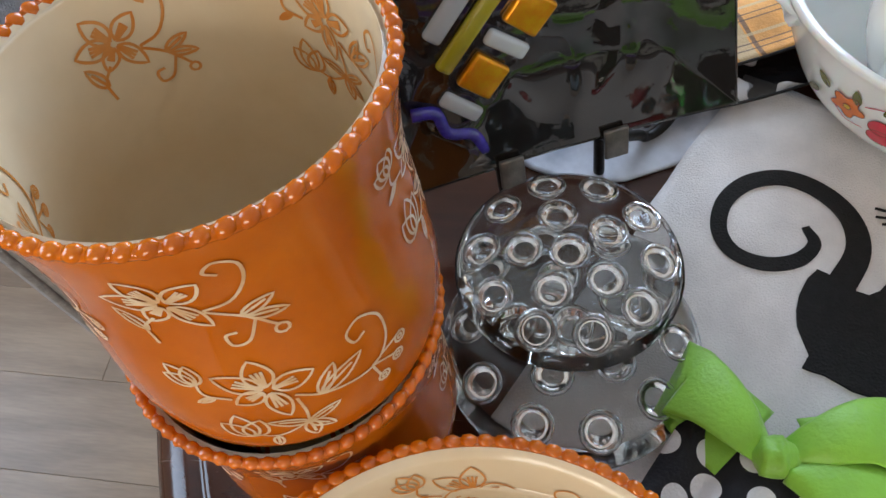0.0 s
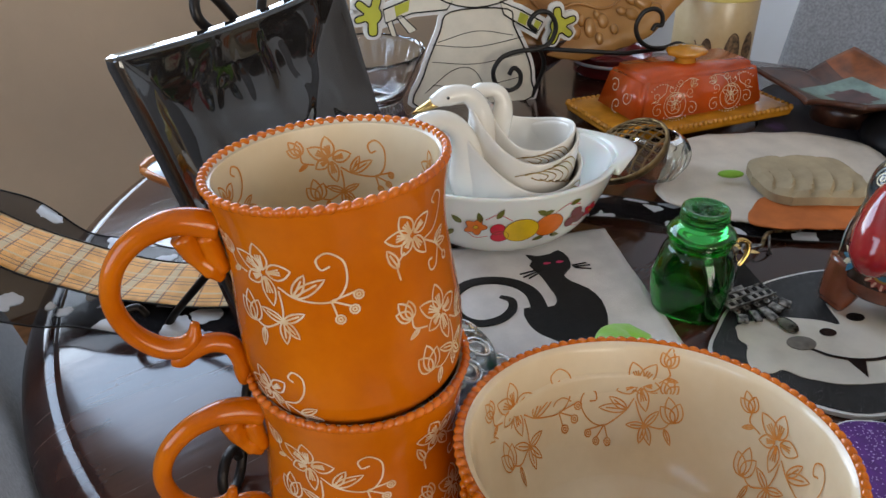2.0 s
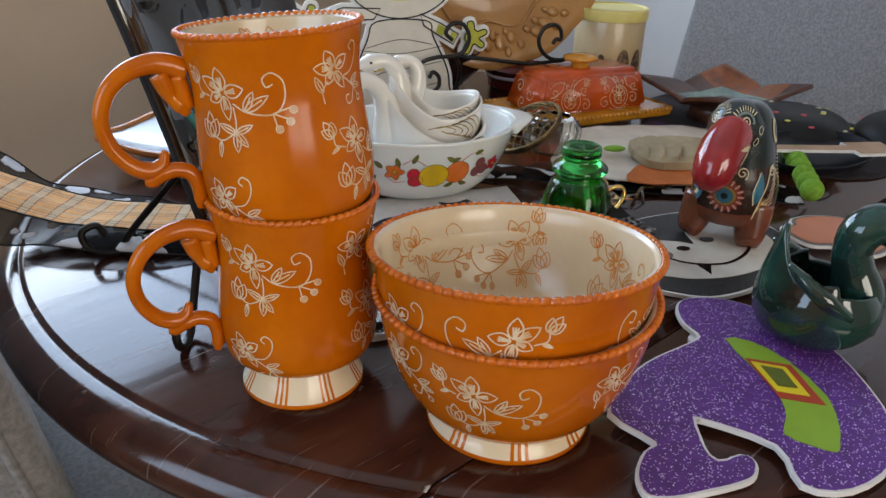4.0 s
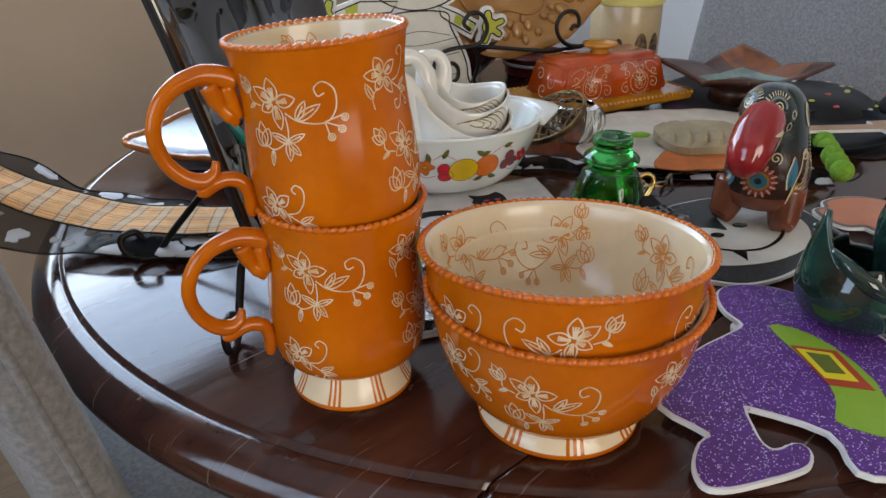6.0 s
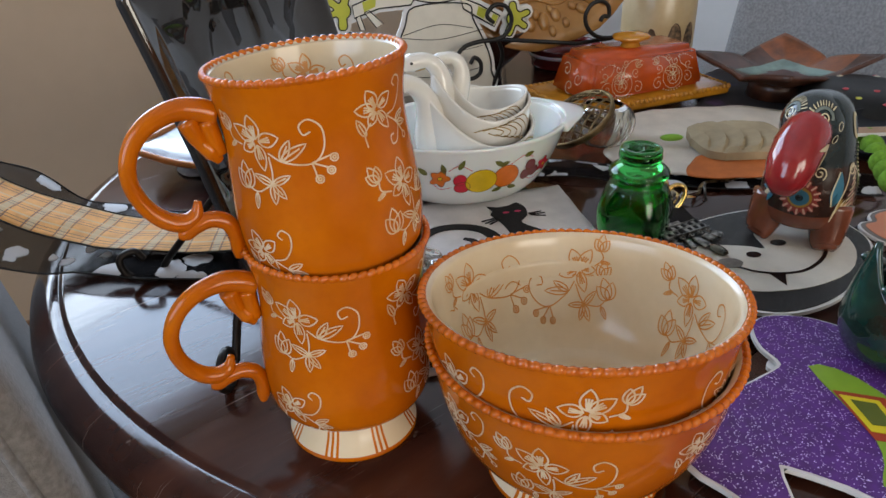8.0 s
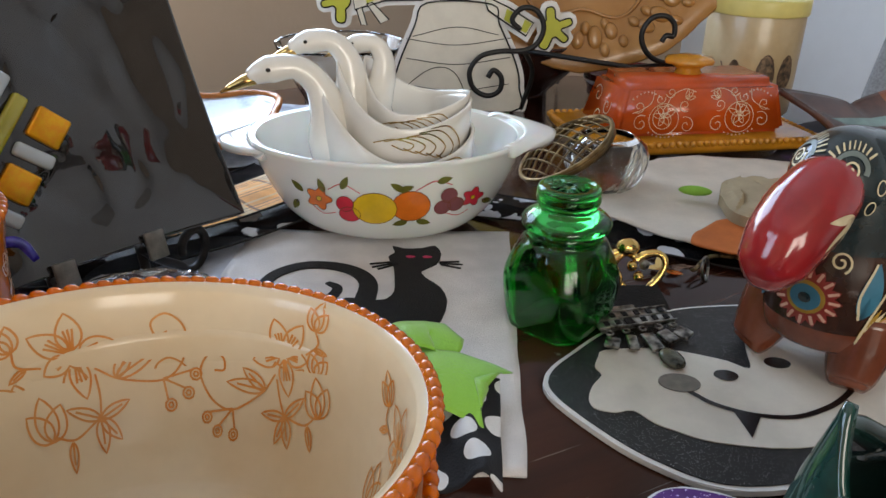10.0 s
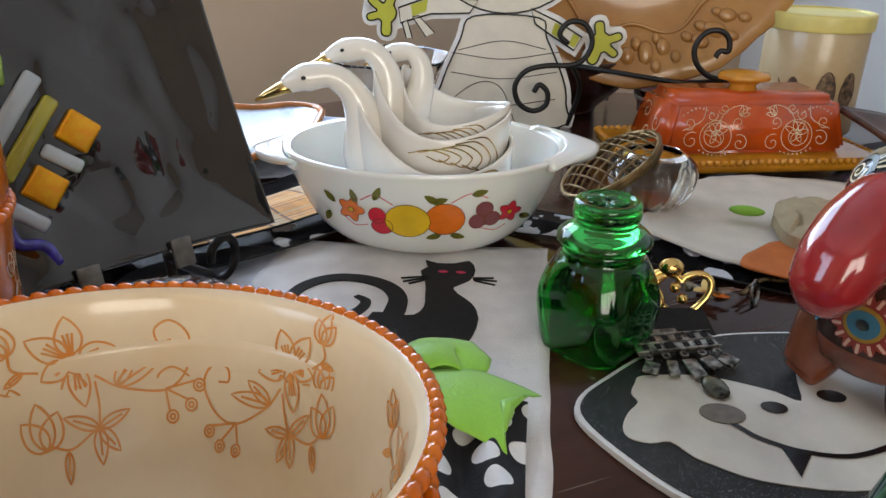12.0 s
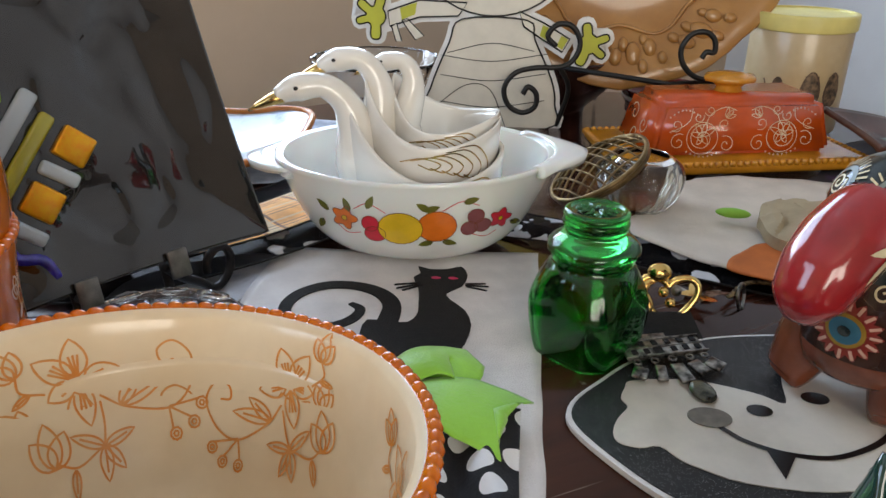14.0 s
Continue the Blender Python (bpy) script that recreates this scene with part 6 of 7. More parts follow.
# ---- tall wrapped figure cut-out, plain shapes ----
def build_tall_cutout():
    c = Vector((0.482, 0.787, TOP))
    m = Matrix(((*pe, 0), (0, 0, 1, 0), (*(-pn), 0), (0, 0, 0, 1))).transposed()
    m = Matrix.Translation(c) @ Matrix(((pe.x, 0, pn.x, 0), (pe.y, 0, pn.y, 0), (0, 1, 0, 0), (0, 0, 0, 1)))
    g = thing("standing_cutout", m, "tall white and yellow wrapped cartoon cut-out board, standing", "cutout")
    white = mat("ivory_printed_board", (0.74, 0.69, 0.58), 0.5, var=0.04, scale=30)
    yel = mat("yellow_board", (0.62, 0.5, 0.03), 0.5, var=0.04)
    lime = mat("lime_hand_board", (0.5, 0.5, 0.04), 0.5, var=0.05)
    body = round_outline([(-0.035, 0.127), (-0.05, 0.1), (-0.072, 0.045), (-0.078, 0.0), (0.07, 0.0), (0.078, 0.03), (0.072, 0.06), (0.05, 0.105), (0.04, 0.127)], 4)
    head = [(0.088 * math.cos(a), 0.205 + 0.078 * math.sin(a) * (1.0 if math.sin(a) > 0 else 0.95)) for a in [2 * math.pi * i / 40 for i in range(40)]]

    def hand(s, x, z):
        # plump glove-like shape: palm, three round fingers and a thumb
        out = []
        lobes = ((100, 0.0125, 20), (20, 0.013, 17), (-38, 0.0125, 17), (-112, 0.015, 21)) if s > 0 else ((72, 0.013, 20), (140, 0.0145, 18), (195, 0.0125, 16), (268, 0.015, 21))
        for k in range(72):
            a = 360 * k / 72
            r = 0.0115
            for c0, ln, wd in lobes:
                d = abs((a - c0 + 180) % 360 - 180)
                r += ln * math.exp(-(d / wd) ** 4)
            out.append((x + r * math.cos(radians(a)), z + r * math.sin(radians(a))))
        return out
    arms = [[(-0.04, 0.13), (-0.03, 0.145), (-0.085, 0.147), (-0.122, 0.134), (-0.12, 0.117), (-0.085, 0.128)], [(0.036, 0.12), (0.03, 0.137), (0.06, 0.124), (0.09, 0.107), (0.082, 0.092), (0.055, 0.108)]]

    def slab(name, out, z0, z1, mm, label="", par=g):
        area = sum(a[0] * b[1] - b[0] * a[1] for a, b in zip(out, out[1:] + out[:1]))
        return part(name, prism(out if area > 0 else out[::-1], z0, z1), mm, par, label, smooth=False)
    for i, (nm, out) in enumerate((("body_board", body), ("head_board", head), ("arm_board", arms[0]), ("arm_board", arms[1]), ("hand_board", hand(-1, -0.136, 0.128)), ("hand_board", hand(1, 0.112, 0.102)))):
        slab(nm, grow(out, 0.006), -0.004 - 0.0003 * i, 0.0 - 0.0003 * i, M_WHITEBOARD)
    slab("body_print", body, 0.0004, 0.0008, white, "ivory wrapped body")
    slab("head_wrap", head, 0.001, 0.0014, white)
    slab("head_print", [(0.086 * math.cos(a), 0.208 + 0.074 * math.sin(a) if math.sin(a) > -0.1 else 0.208 + 0.052 * math.sin(a)) for a in [2 * math.pi * i / 40 for i in range(40)]], 0.0016, 0.002, yel, "plain yellow shape")
    for a in arms:
        slab("arm_print", a, 0.0024, 0.0028, white)
    for q in ([(-0.108, 0.1375), (-0.088, 0.1445), (-0.09, 0.131), (-0.106, 0.1245)], [(0.058, 0.1225), (0.07, 0.1165), (0.066, 0.104), (0.055, 0.11)], [(0.08, 0.111), (0.088, 0.1065), (0.082, 0.095), (0.075, 0.0985)]):
        slab("arm_patch", q, 0.0029, 0.0031, lime, "lime green patch")
    for q in ([(-0.118, 0.117), (-0.112, 0.121), (-0.106, 0.1), (-0.113, 0.1)], [(-0.106, 0.124), (-0.099, 0.126), (-0.08, 0.107), (-0.09, 0.102)]):
        slab("bandage_end", q, 0.0029, 0.0031, white)
        part("outline", strips([q + q[:1]], lambda u, v: Vector((u, v, 0.0033)), 0.0014), M_BLACKDOT, g)
    for s, x, z in ((-1, -0.136, 0.128), (1, 0.112, 0.102)):
        slab("hand_print", hand(s, x, z), 0.003, 0.0034, lime, "lime green hand shape")
        part("hand_outline", strips([hand(s, x, z) + hand(s, x, z)[:1]], lambda u, v: Vector((u, v, 0.0036)), 0.0018), M_BLACKDOT, g)
    L = [body + body[:1], head + head[:1]] + [a + a[:1] for a in arms]
    part("outline", strips(L, lambda u, v: Vector((u, v, 0.0031)), 0.002), M_BLACKDOT, g)
    L = [curve2([(-0.06, z), (0.0, z - 0.006), (0.065, z + 0.004)]) for z in (0.03, 0.062, 0.085)] + [curve2([(-0.052, 0.088), (0.0, 0.1), (0.05, 0.092)]), curve2([(-0.07, 0.02), (-0.03, 0.05), (0.0, 0.045), (0.02, 0.0)])]
    for one in L:
        part("wrap_line", strips([one], lambda u, v: Vector((u, v, 0.0014)), 0.0009), M_BLACKDOT, g)
    return g


build_tall_cutout()


# ---- square plate with raised corners ----
def build_corner_plate():
    ang = -11
    g = thing("square_plate", pose(0.815, 0.431, TOP + 0.026, 0, 0, ang) @ Matrix.Diagonal((0.95, 0.8, 1, 1)), "square ceramic plate with raised corners in brown, orange and teal", "plate")
    cols = [mat("brown_slip_glaze", (0.12, 0.045, 0.025), 0.3, var=0.2, scale=40), mat("rust_glaze", (0.36, 0.1, 0.02), 0.3, var=0.2, scale=30), mat("celadon_glaze", (0.26, 0.4, 0.36), 0.3, var=0.15, scale=30), mat("plum_glaze", (0.14, 0.06, 0.06), 0.3, var=0.2, scale=30)]

    def f(u, v):
        x, y = (u - 0.5) * 0.2, (v - 0.5) * 0.2
        e = max(abs(u - 0.5), abs(v - 0.5)) * 2
        cnr = abs(2 * u - 1) * abs(2 * v - 1)
        inset = 1 - 0.06 * e * (1 - cnr)
        return (x * inset, y * inset, 0.004 + 0.05 * max(0, e - 0.35) * (0.35 + 0.65 * cnr ** 0.7))
    bm = sheet(f, 36, 36, thick=0.006)
    for fc in bm.faces:
        c = fc.calc_center_median()
        e = max(abs(c.x), abs(c.y))
        fc.material_index = 2 if (0.03 < e < 0.052) else (3 if e <= 0.03 else (1 if (c.x > 0.04 and c.y > -0.06) else 0))
    part("plate_body", bm, cols, g)
    part("foot", lathe([(0.05, -0.022), (0.054, -0.022), (0.05, 0.004), (0.046, 0.004)], 32, closed=True), cols[0], g)
    return g


build_corner_plate()

# ---- cloths and ribbons ----
def ghost_print(name):
    """Sheer black ribbon printed with pale ghost-like blots."""
    m = mat(name, (0.014, 0.013, 0.014), 0.9, var=0.1, scale=90, bump=0.2, bscale=600, ior=1.15)
    nt = m.node_tree
    b = nt.nodes["Principled BSDF"]
    tc = nt.nodes.new("ShaderNodeTexCoord")
    v = nt.nodes.new("ShaderNodeTexVoronoi")
    v.inputs["Scale"].default_value, v.inputs["Randomness"].default_value = 30, 0.8
    n = nt.nodes.new("ShaderNodeTexNoise")
    n.inputs["Scale"].default_value = 60
    nt.links.new(tc.outputs["Object"], n.inputs["Vector"])
    ad = nt.nodes.new("ShaderNodeVectorMath")
    ad.operation = "MULTIPLY_ADD"
    ad.inputs[1].default_value = (0.02, 0.02, 0.02)
    nt.links.new(n.outputs["Color"], ad.inputs[0])
    nt.links.new(tc.outputs["Object"], ad.inputs[2])
    nt.links.new(ad.outputs[0], v.inputs["Vector"])
    lt = nt.nodes.new("ShaderNodeMath")
    lt.operation = "LESS_THAN"
    lt.inputs[1].default_value = 0.36
    nt.links.new(v.outputs["Distance"], lt.inputs[0])
    mx = nt.nodes.new("ShaderNodeMix")
    mx.data_type = "RGBA"
    nt.links.new(lt.outputs[0], mx.inputs["Factor"])
    nt.links.new(b.inputs["Base Color"].links[0].from_socket, mx.inputs["A"])
    mx.inputs["B"].default_value = (0.6, 0.6, 0.62, 1)
    nt.links.new(mx.outputs["Result"], b.inputs["Base Color"])
    al = nt.nodes.new("ShaderNodeMapRange")
    al.inputs["To Min"].default_value, al.inputs["To Max"].default_value = 0.5, 0.93
    nt.links.new(lt.outputs[0], al.inputs[0])
    nt.links.new(al.outputs[0], b.inputs["Alpha"])
    return m


def plaid(name):
    """Orange woven plaid: crossing dark, cream and orange bands along generated coordinates."""
    m = mat(name, (0.84, 0.4, 0.1), 0.75, var=0.08, scale=80, bump=0.3, bscale=700)
    nt = m.node_tree
    b = nt.nodes["Principled BSDF"]
    tc = nt.nodes.new("ShaderNodeTexCoord")
    src = b.inputs["Base Color"].links[0].from_socket
    for axis, freq, colour, width, ph in ((0, 21.0, (0.5, 0.4, 0.24), 0.22, 0.0), (0, 21.0, (0.07, 0.05, 0.05), 0.05, 0.16), (0, 21.0, (0.07, 0.05, 0.05), 0.05, -0.16), (1, 3.0, (0.07, 0.05, 0.05), 0.045, 0.1), (1, 3.0, (0.07, 0.05, 0.05), 0.045, -0.1), (1, 3.0, (0.6, 0.45, 0.25), 0.1, 0.4)):
        sp = nt.nodes.new("ShaderNodeSeparateXYZ")
        nt.links.new(tc.outputs["UV"], sp.inputs[0])
        a = nt.nodes.new("ShaderNodeMath")
        a.operation = "MULTIPLY_ADD"
        a.inputs[1].default_value, a.inputs[2].default_value = freq, ph
        nt.links.new(sp.outputs[axis], a.inputs[0])
        f = nt.nodes.new("ShaderNodeMath")
        f.operation = "FRACT"
        nt.links.new(a.outputs[0], f.inputs[0])
        c = nt.nodes.new("ShaderNodeMath")
        c.operation = "COMPARE"
        c.inputs[1].default_value, c.inputs[2].default_value = 0.5, width / 2
        nt.links.new(f.outputs[0], c.inputs[0])
        h = nt.nodes.new("ShaderNodeMath")
        h.operation = "MULTIPLY"
        h.inputs[1].default_value = 0.75
        nt.links.new(c.outputs[0], h.inputs[0])
        mx = nt.nodes.new("ShaderNodeMix")
        mx.data_type = "RGBA"
        nt.links.new(h.outputs[0], mx.inputs["Factor"])
        nt.links.new(src, mx.inputs["A"])
        mx.inputs["B"].default_value = (*colour, 1)
        src = mx.outputs["Result"]
    nt.links.new(src, b.inputs["Base Color"])
    return m


def ribbon_along(name, line, width, material, label, seed, wave=0.003, nu=90, nv=12, wired=None, flare=0.0):
    """A ribbon along points, with gentle waves; wire edges optional."""
    pts = spline([Vector(q) for q in line], 14)
    o = sum(pts, Vector()) / len(pts)
    o.z = min(p.z for p in pts)
    g = thing(name, Matrix.Translation(o), label, "ribbon")
    n = len(pts)

    def f(u, v):
        x = u * (n - 1)
        i = min(n - 2, int(x))
        p = pts[i].lerp(pts[i + 1], x - i)
        t = pts[min(i + 2, n - 1)] - pts[max(i - 1, 0)]
        side = Vector((-t.y, t.x, 0)).normalized()
        lift = wave * (noise.noise(Vector((u * 9, v * 2.2, seed))) + 0.6)
        return p - o + side * ((v - 0.5) * width + (v - 0.15) * flare * max(0.0, u - 0.45)) * (1 + 0.08 * noise.noise(Vector((u * 6, seed, 0)))) + Vector((0, 0, max(0, lift)))
    bm = sheet(f, nu, nv, thick=0.0007)
    uv = bm.loops.layers.uv.new("UVMap")
    # lay uv by the grid order
    half = (nu + 1) * (nv + 1)
    bm.verts.ensure_lookup_table()
    idx = {v: k for k, v in enumerate(bm.verts)}
    for fc in bm.faces:
        for lp in fc.loops:
            k = idx[lp.vert] % half
            lp[uv].uv = ((k // (nv + 1)) / nu, (k % (nv + 1)) / nv)
    part("fabric", bm, material, g)
    if wired:
        for v in (0.0, 1.0):
            part("wire_edge", tube([f(u / nu, v) for u in range(nu + 1)], 0.0009, 6), wired, g)
    return g


M_GHOST = ghost_print("ghost_printed_organza")
M_PLAID = plaid("orange_plaid_cotton")
RIB = [(0.23, 0.6, TOP + 0.001), (0.13, 0.55, TOP + 0.002), (0.055, 0.535, TOP + 0.003), (0.005, 0.552, TOP + 0.003), (-0.033, 0.588, TOP + 0.003), (-0.068, 0.634, TOP + 0.004), (-0.104, 0.672, TOP + 0.018), (-0.139, 0.708, TOP + 0.041), (-0.175, 0.74, TOP + 0.068), (-0.215, 0.772, TOP + 0.1), (-0.27, 0.808, TOP + 0.14), (-0.33, 0.84, TOP + 0.18)]
ribbon_along("wired_ribbon", RIB, 0.125, M_GHOST, "sheer black wired ribbon printed with white ghosts, orange plaid stripe", 1.3, 0.012, wired=M_FELT, flare=0.14)
ribbon_along("plaid_stripe", [(x, y - (0.014 if x > 0.04 else 0.0), z + 0.014) for x, y, z in RIB], 0.062, M_PLAID, "orange plaid stripe lying along a sheer ribbon", 4.1, 0.004, wired=M_FELT)
ribbon_along("ghost_ribbon", [(0.31, 0.59, TOP + 0.001), (0.345, 0.51, TOP + 0.001), (0.395, 0.44, TOP + 0.002), (0.43, 0.385, TOP + 0.003), (0.465, 0.34, TOP + 0.003), (0.53, 0.27, TOP + 0.003), (0.58, 0.2, TOP + 0.003)], 0.05, M_GHOST, "black ribbon printed with white ghosts, crumpled on the table", 7.7, 0.006, wired=M_FELT)


def build_napkin(name, outline, z, label, material, seed):
    cx = sum(p[0] for p in outline) / len(outline)
    cy = sum(p[1] for p in outline) / len(outline)
    g = thing(name, pose(cx, cy, TOP), label, "cloth")
    ro = round_outline(outline, 8)
    bm = patch([(x - cx + 0.003 * noise.noise(Vector((x * 60, y * 60, seed))), y - cy + 0.003 * noise.noise(Vector((x * 60, y * 60, seed + 3)))) for x, y in ro],
               lambda u, v: Vector((u, v, z + 0.0015 * noise.noise(Vector((u * 30, v * 30, seed))))), rings=16)
    bm.normal_update()
    ext = bmesh.ops.extrude_face_region(bm, geom=bm.faces[:])
    for el in ext["geom"]:
        if isinstance(el, bmesh.types.BMVert):
            el.co.z += 0.0012
    bmesh.ops.recalc_face_normals(bm, faces=bm.faces[:])
    part("fabric", bm, material, g)
    return g


build_napkin("napkin", [(0.425, 0.425), (0.445, 0.452), (0.5, 0.475), (0.545, 0.505), (0.59, 0.508), (0.64, 0.478), (0.7, 0.43), (0.72, 0.36), (0.66, 0.29), (0.575, 0.235), (0.52, 0.27), (0.455, 0.335), (0.432, 0.39)], 0.0105, "cream cotton cloth with a wavy edge, lying on the table", mat("cream_cotton", (0.74, 0.66, 0.56), 0.9, var=0.05, scale=30, bump=0.3, bscale=700), 2.0)
build_napkin("napkin", [(0.445, 0.34), (0.51, 0.36), (0.59, 0.315), (0.55, 0.262), (0.49, 0.288)], 0.0135, "orange cotton cloth under a clay mold", mat("orange_cotton", (0.6, 0.16, 0.03), 0.9, var=0.08, scale=40), 5.0)
build_napkin("doily", [(0.06, 0.76), (0.14, 0.845), (0.25, 0.89), (0.34, 0.85), (0.36, 0.73), (0.27, 0.67), (0.14, 0.69)], 0.0015, "white and blue patterned cloth lying on the table", mat("pale_blue_print_cotton", (0.66, 0.68, 0.74), 0.85, var=0.2, scale=18, colour2=(0.2, 0.24, 0.33), lo=0.3, hi=0.5), 8.0)
build_napkin("napkin", [(0.03, 0.45), (0.08, 0.435), (0.13, 0.455), (0.165, 0.5), (0.12, 0.525), (0.05, 0.505)], 0.0006, "pale blue printed cloth lying under the plate easel", MATS["pale_blue_print_cotton"], 14.0)
build_napkin("dark_cloth", [(0.6, 0.47), (0.7, 0.49), (0.82, 0.56), (0.96, 0.54), (0.985, 0.4), (0.93, 0.26), (0.8, 0.16), (0.68, 0.2), (0.66, 0.33), (0.7, 0.42)], 0.002, "black and purple printed cloth under the plates", mat("black_purple_print", (0.02, 0.017, 0.022), 0.8, var=0.2, scale=16, colour2=(0.09, 0.04, 0.14), lo=0.3, hi=0.42), 11.0)


# ---- clay cookie mold ----
def build_mold():
    g = thing("cookie_mold", pose(0.561, 0.35, TOP + 0.0155, 0, 0, -40), "beige clay pumpkin-shaped cookie mold with curved ridges", "mold")
    clay = mat("beige_clay", (0.42, 0.33, 0.2), 0.75, var=0.08, scale=40, bump=0.2, bscale=300)
    # lobed disc with a domed top, cut by curved grooves that run from the stem
    rim = []
    for k in range(120):
        a = 2 * math.pi * k / 120
        r = (math.cos(a) ** 4 + math.sin(a) ** 4) ** -0.25 - 0.05 * abs(math.sin(3 * a)) ** 0.5 + 0.12 * math.exp(-((a - 1.5) / 0.16) ** 2)
        rim.append((0.057 * r * math.cos(a), 0.05 * r * math.sin(a)))

    def top(u, v):
        x, y = rim[int(u * 120 + 0.5) % 120]
        k = v / 0.75 if v < 0.75 else 1.0
        px, py = x * k, y * k
        h = 0.017 - 0.004 * k ** 2 - 0.004 * max(0.0, k - 0.85) / 0.15
        if v > 0.75:
            h *= 1 - (v - 0.75) / 0.25
        c = (px + 0.06 + 9.0 * (py + 0.006) ** 2) / 0.0195
        return (px, py, h + (0.0062 * ((c % 1.0) ** 0.6 - 0.6) - 0.0015) * max(0.0, 1 - k ** 8))
    part("body", sheet(top, 120, 64), clay, g, smooth=False)
    leafm = mat("lime_felt", (0.25, 0.5, 0.05), 0.8, var=0.1)
    part("stem_tag", ball(bmesh.new(), (-0.075, 0.012, 0.006), (0.014, 0.006, 0.004), 12, 8), leafm, g, "lime green felt leaf")
    return g


build_mold()


# ---- ribbed glass frog with a wire cage ----
M_DULL = glass("dull_grey_glass", (0.93, 0.93, 0.88), 0.05, 1.42)


def build_caged_frog():
    g = thing("glass_vase", pose(0.4665, 0.4735, TOP + 0.0105) @ Matrix.Diagonal((0.9, 0.9, 0.9, 1)), "clear panelled glass bulb vase, low and round", "vase")
    out = dense([(0.0, 0.0), (0.022, 0.0), (0.03, 0.003), (0.0385, 0.016), (0.042, 0.029), (0.0395, 0.04), (0.033, 0.047), (0.027, 0.05)], 4)
    inn = [(max(0.0, r - 0.0045), h + 0.003) for r, h in reversed(out[4:-1])] + [(0.0, 0.006)]
    part("body", lathe(out + [(0.0245, 0.0505)] + inn, 96, shape=lambda a, h: 1 / (1 + 0.07 * (1 - abs(math.cos(6 * a))) * min(1.0, max(0.0, 0.048 - h) / 0.02))), M_DULL, g)
    lean = Vector((0, 0, 1)).rotation_difference(Vector((-0.52, 0.2, 0.83)).normalized()).to_matrix().to_4x4()
    cage = thing("wire_cage", Matrix.Translation((0.428, 0.482, TOP + 0.0475)) @ lean, "aged brass wire mesh flower holder, tilted on a glass vase", "flower holder")
    brass = mat("aged_brass", (0.3, 0.2, 0.09), 0.4, 0.9, var=0.2, scale=80)
    part("rim", tube([(0.044 * math.cos(2 * math.pi * k / 40), 0.044 * math.sin(2 * math.pi * k / 40), 0) for k in range(41)], 0.0022, 8), brass, cage)
    for k in range(9):
        x = -0.036 + k * 0.009
        w = math.sqrt(max(0, 0.044 ** 2 - x * x))
        zz = 0.014 * (1 - (x / 0.044) ** 2)
        part("wire", tube(spline([(x, -w, 0), (x, -w * 0.5, zz * 0.8), (x, 0, zz), (x, w * 0.5, zz * 0.8), (x, w, 0)], 4), 0.0009, 6), brass, cage)
        part("wire", tube(spline([(-w, x, 0), (-w * 0.5, x, zz * 0.8), (0, x, zz), (w * 0.5, x, zz * 0.8), (w, x, 0)], 4), 0.0009, 6), brass, cage)
    part("band", lathe([(0.0445, 0.0), (0.0445, -0.006), (0.0435, -0.006), (0.0435, 0.0)], 40, closed=True), brass, cage)
    return g


build_caged_frog()


# ---- swan planter ----
def build_swan():
    g = thing("swan_planter", pose(0.276, 0.062, TOP + 0.0105, 0, 0, -52) @ Matrix.Scale(0.88, 4), "dark green glazed ceramic swan planter with an open back", "planter")
    gl = mat("dark_green_glaze", (0.014, 0.075, 0.058), 0.1, var=0.3, scale=22, colour2=(0.012, 0.018, 0.018), coat=0.7)
    prof = dense([(0.03, 0.0), (0.044, 0.01), (0.0515, 0.026), (0.05, 0.04), (0.043, 0.052)], 4)

    def hull(u, v):
        a = 2 * math.pi * u
        ca, sa = math.cos(a), math.sin(a)
        x = v * (len(prof) - 1)
        i = min(len(prof) - 2, int(x))
        r = prof[i][0] + (prof[i + 1][0] - prof[i][0]) * (x - i)
        h = prof[i][1] + (prof[i + 1][1] - prof[i][1]) * (x - i)
        tail = max(0.0, -ca) ** 5
        side = abs(sa) ** 4 * (1 if ca < 0 else 0.3)
        return (r * ca + 0.004 * tail * v ** 3, r * (0.86 - 0.3 * tail * v) * sa, h + tail * 0.05 * v ** 3 + 0.014 * side * v ** 3)
    part("body", sheet(hull, 72, 30, thick=0.0045), gl, g)
    part("base", lathe([(0.0, 0.0), (0.03, 0.0), (0.031, 0.004), (0.0, 0.006)], 40, sy=0.86), gl, g)
    neck = spline([(0.026, 0, 0.018), (0.03, 0, 0.042), (0.022, 0, 0.066), (0.017, 0, 0.083), (0.021, 0, 0.1), (0.033, 0, 0.107), (0.046, 0, 0.097), (0.054, 0, 0.084)], 7)
    part("neck", tube(neck, lerp_list([0.026, 0.0225, 0.0165, 0.0148, 0.0172, 0.017, 0.0115, 0.004], len(neck)), 20), gl, g)
    for s in (-1, 1):
        w = spline([(0.014, s * 0.04, 0.04), (-0.008, s * 0.043, 0.055), (-0.026, s * 0.036, 0.068), (-0.036, s * 0.024, 0.076)], 6)
        part("wing", tube(w, lerp_list([0.004, 0.0075, 0.006, 0.0025], len(w)), 12), gl, g)
    return g


build_swan()

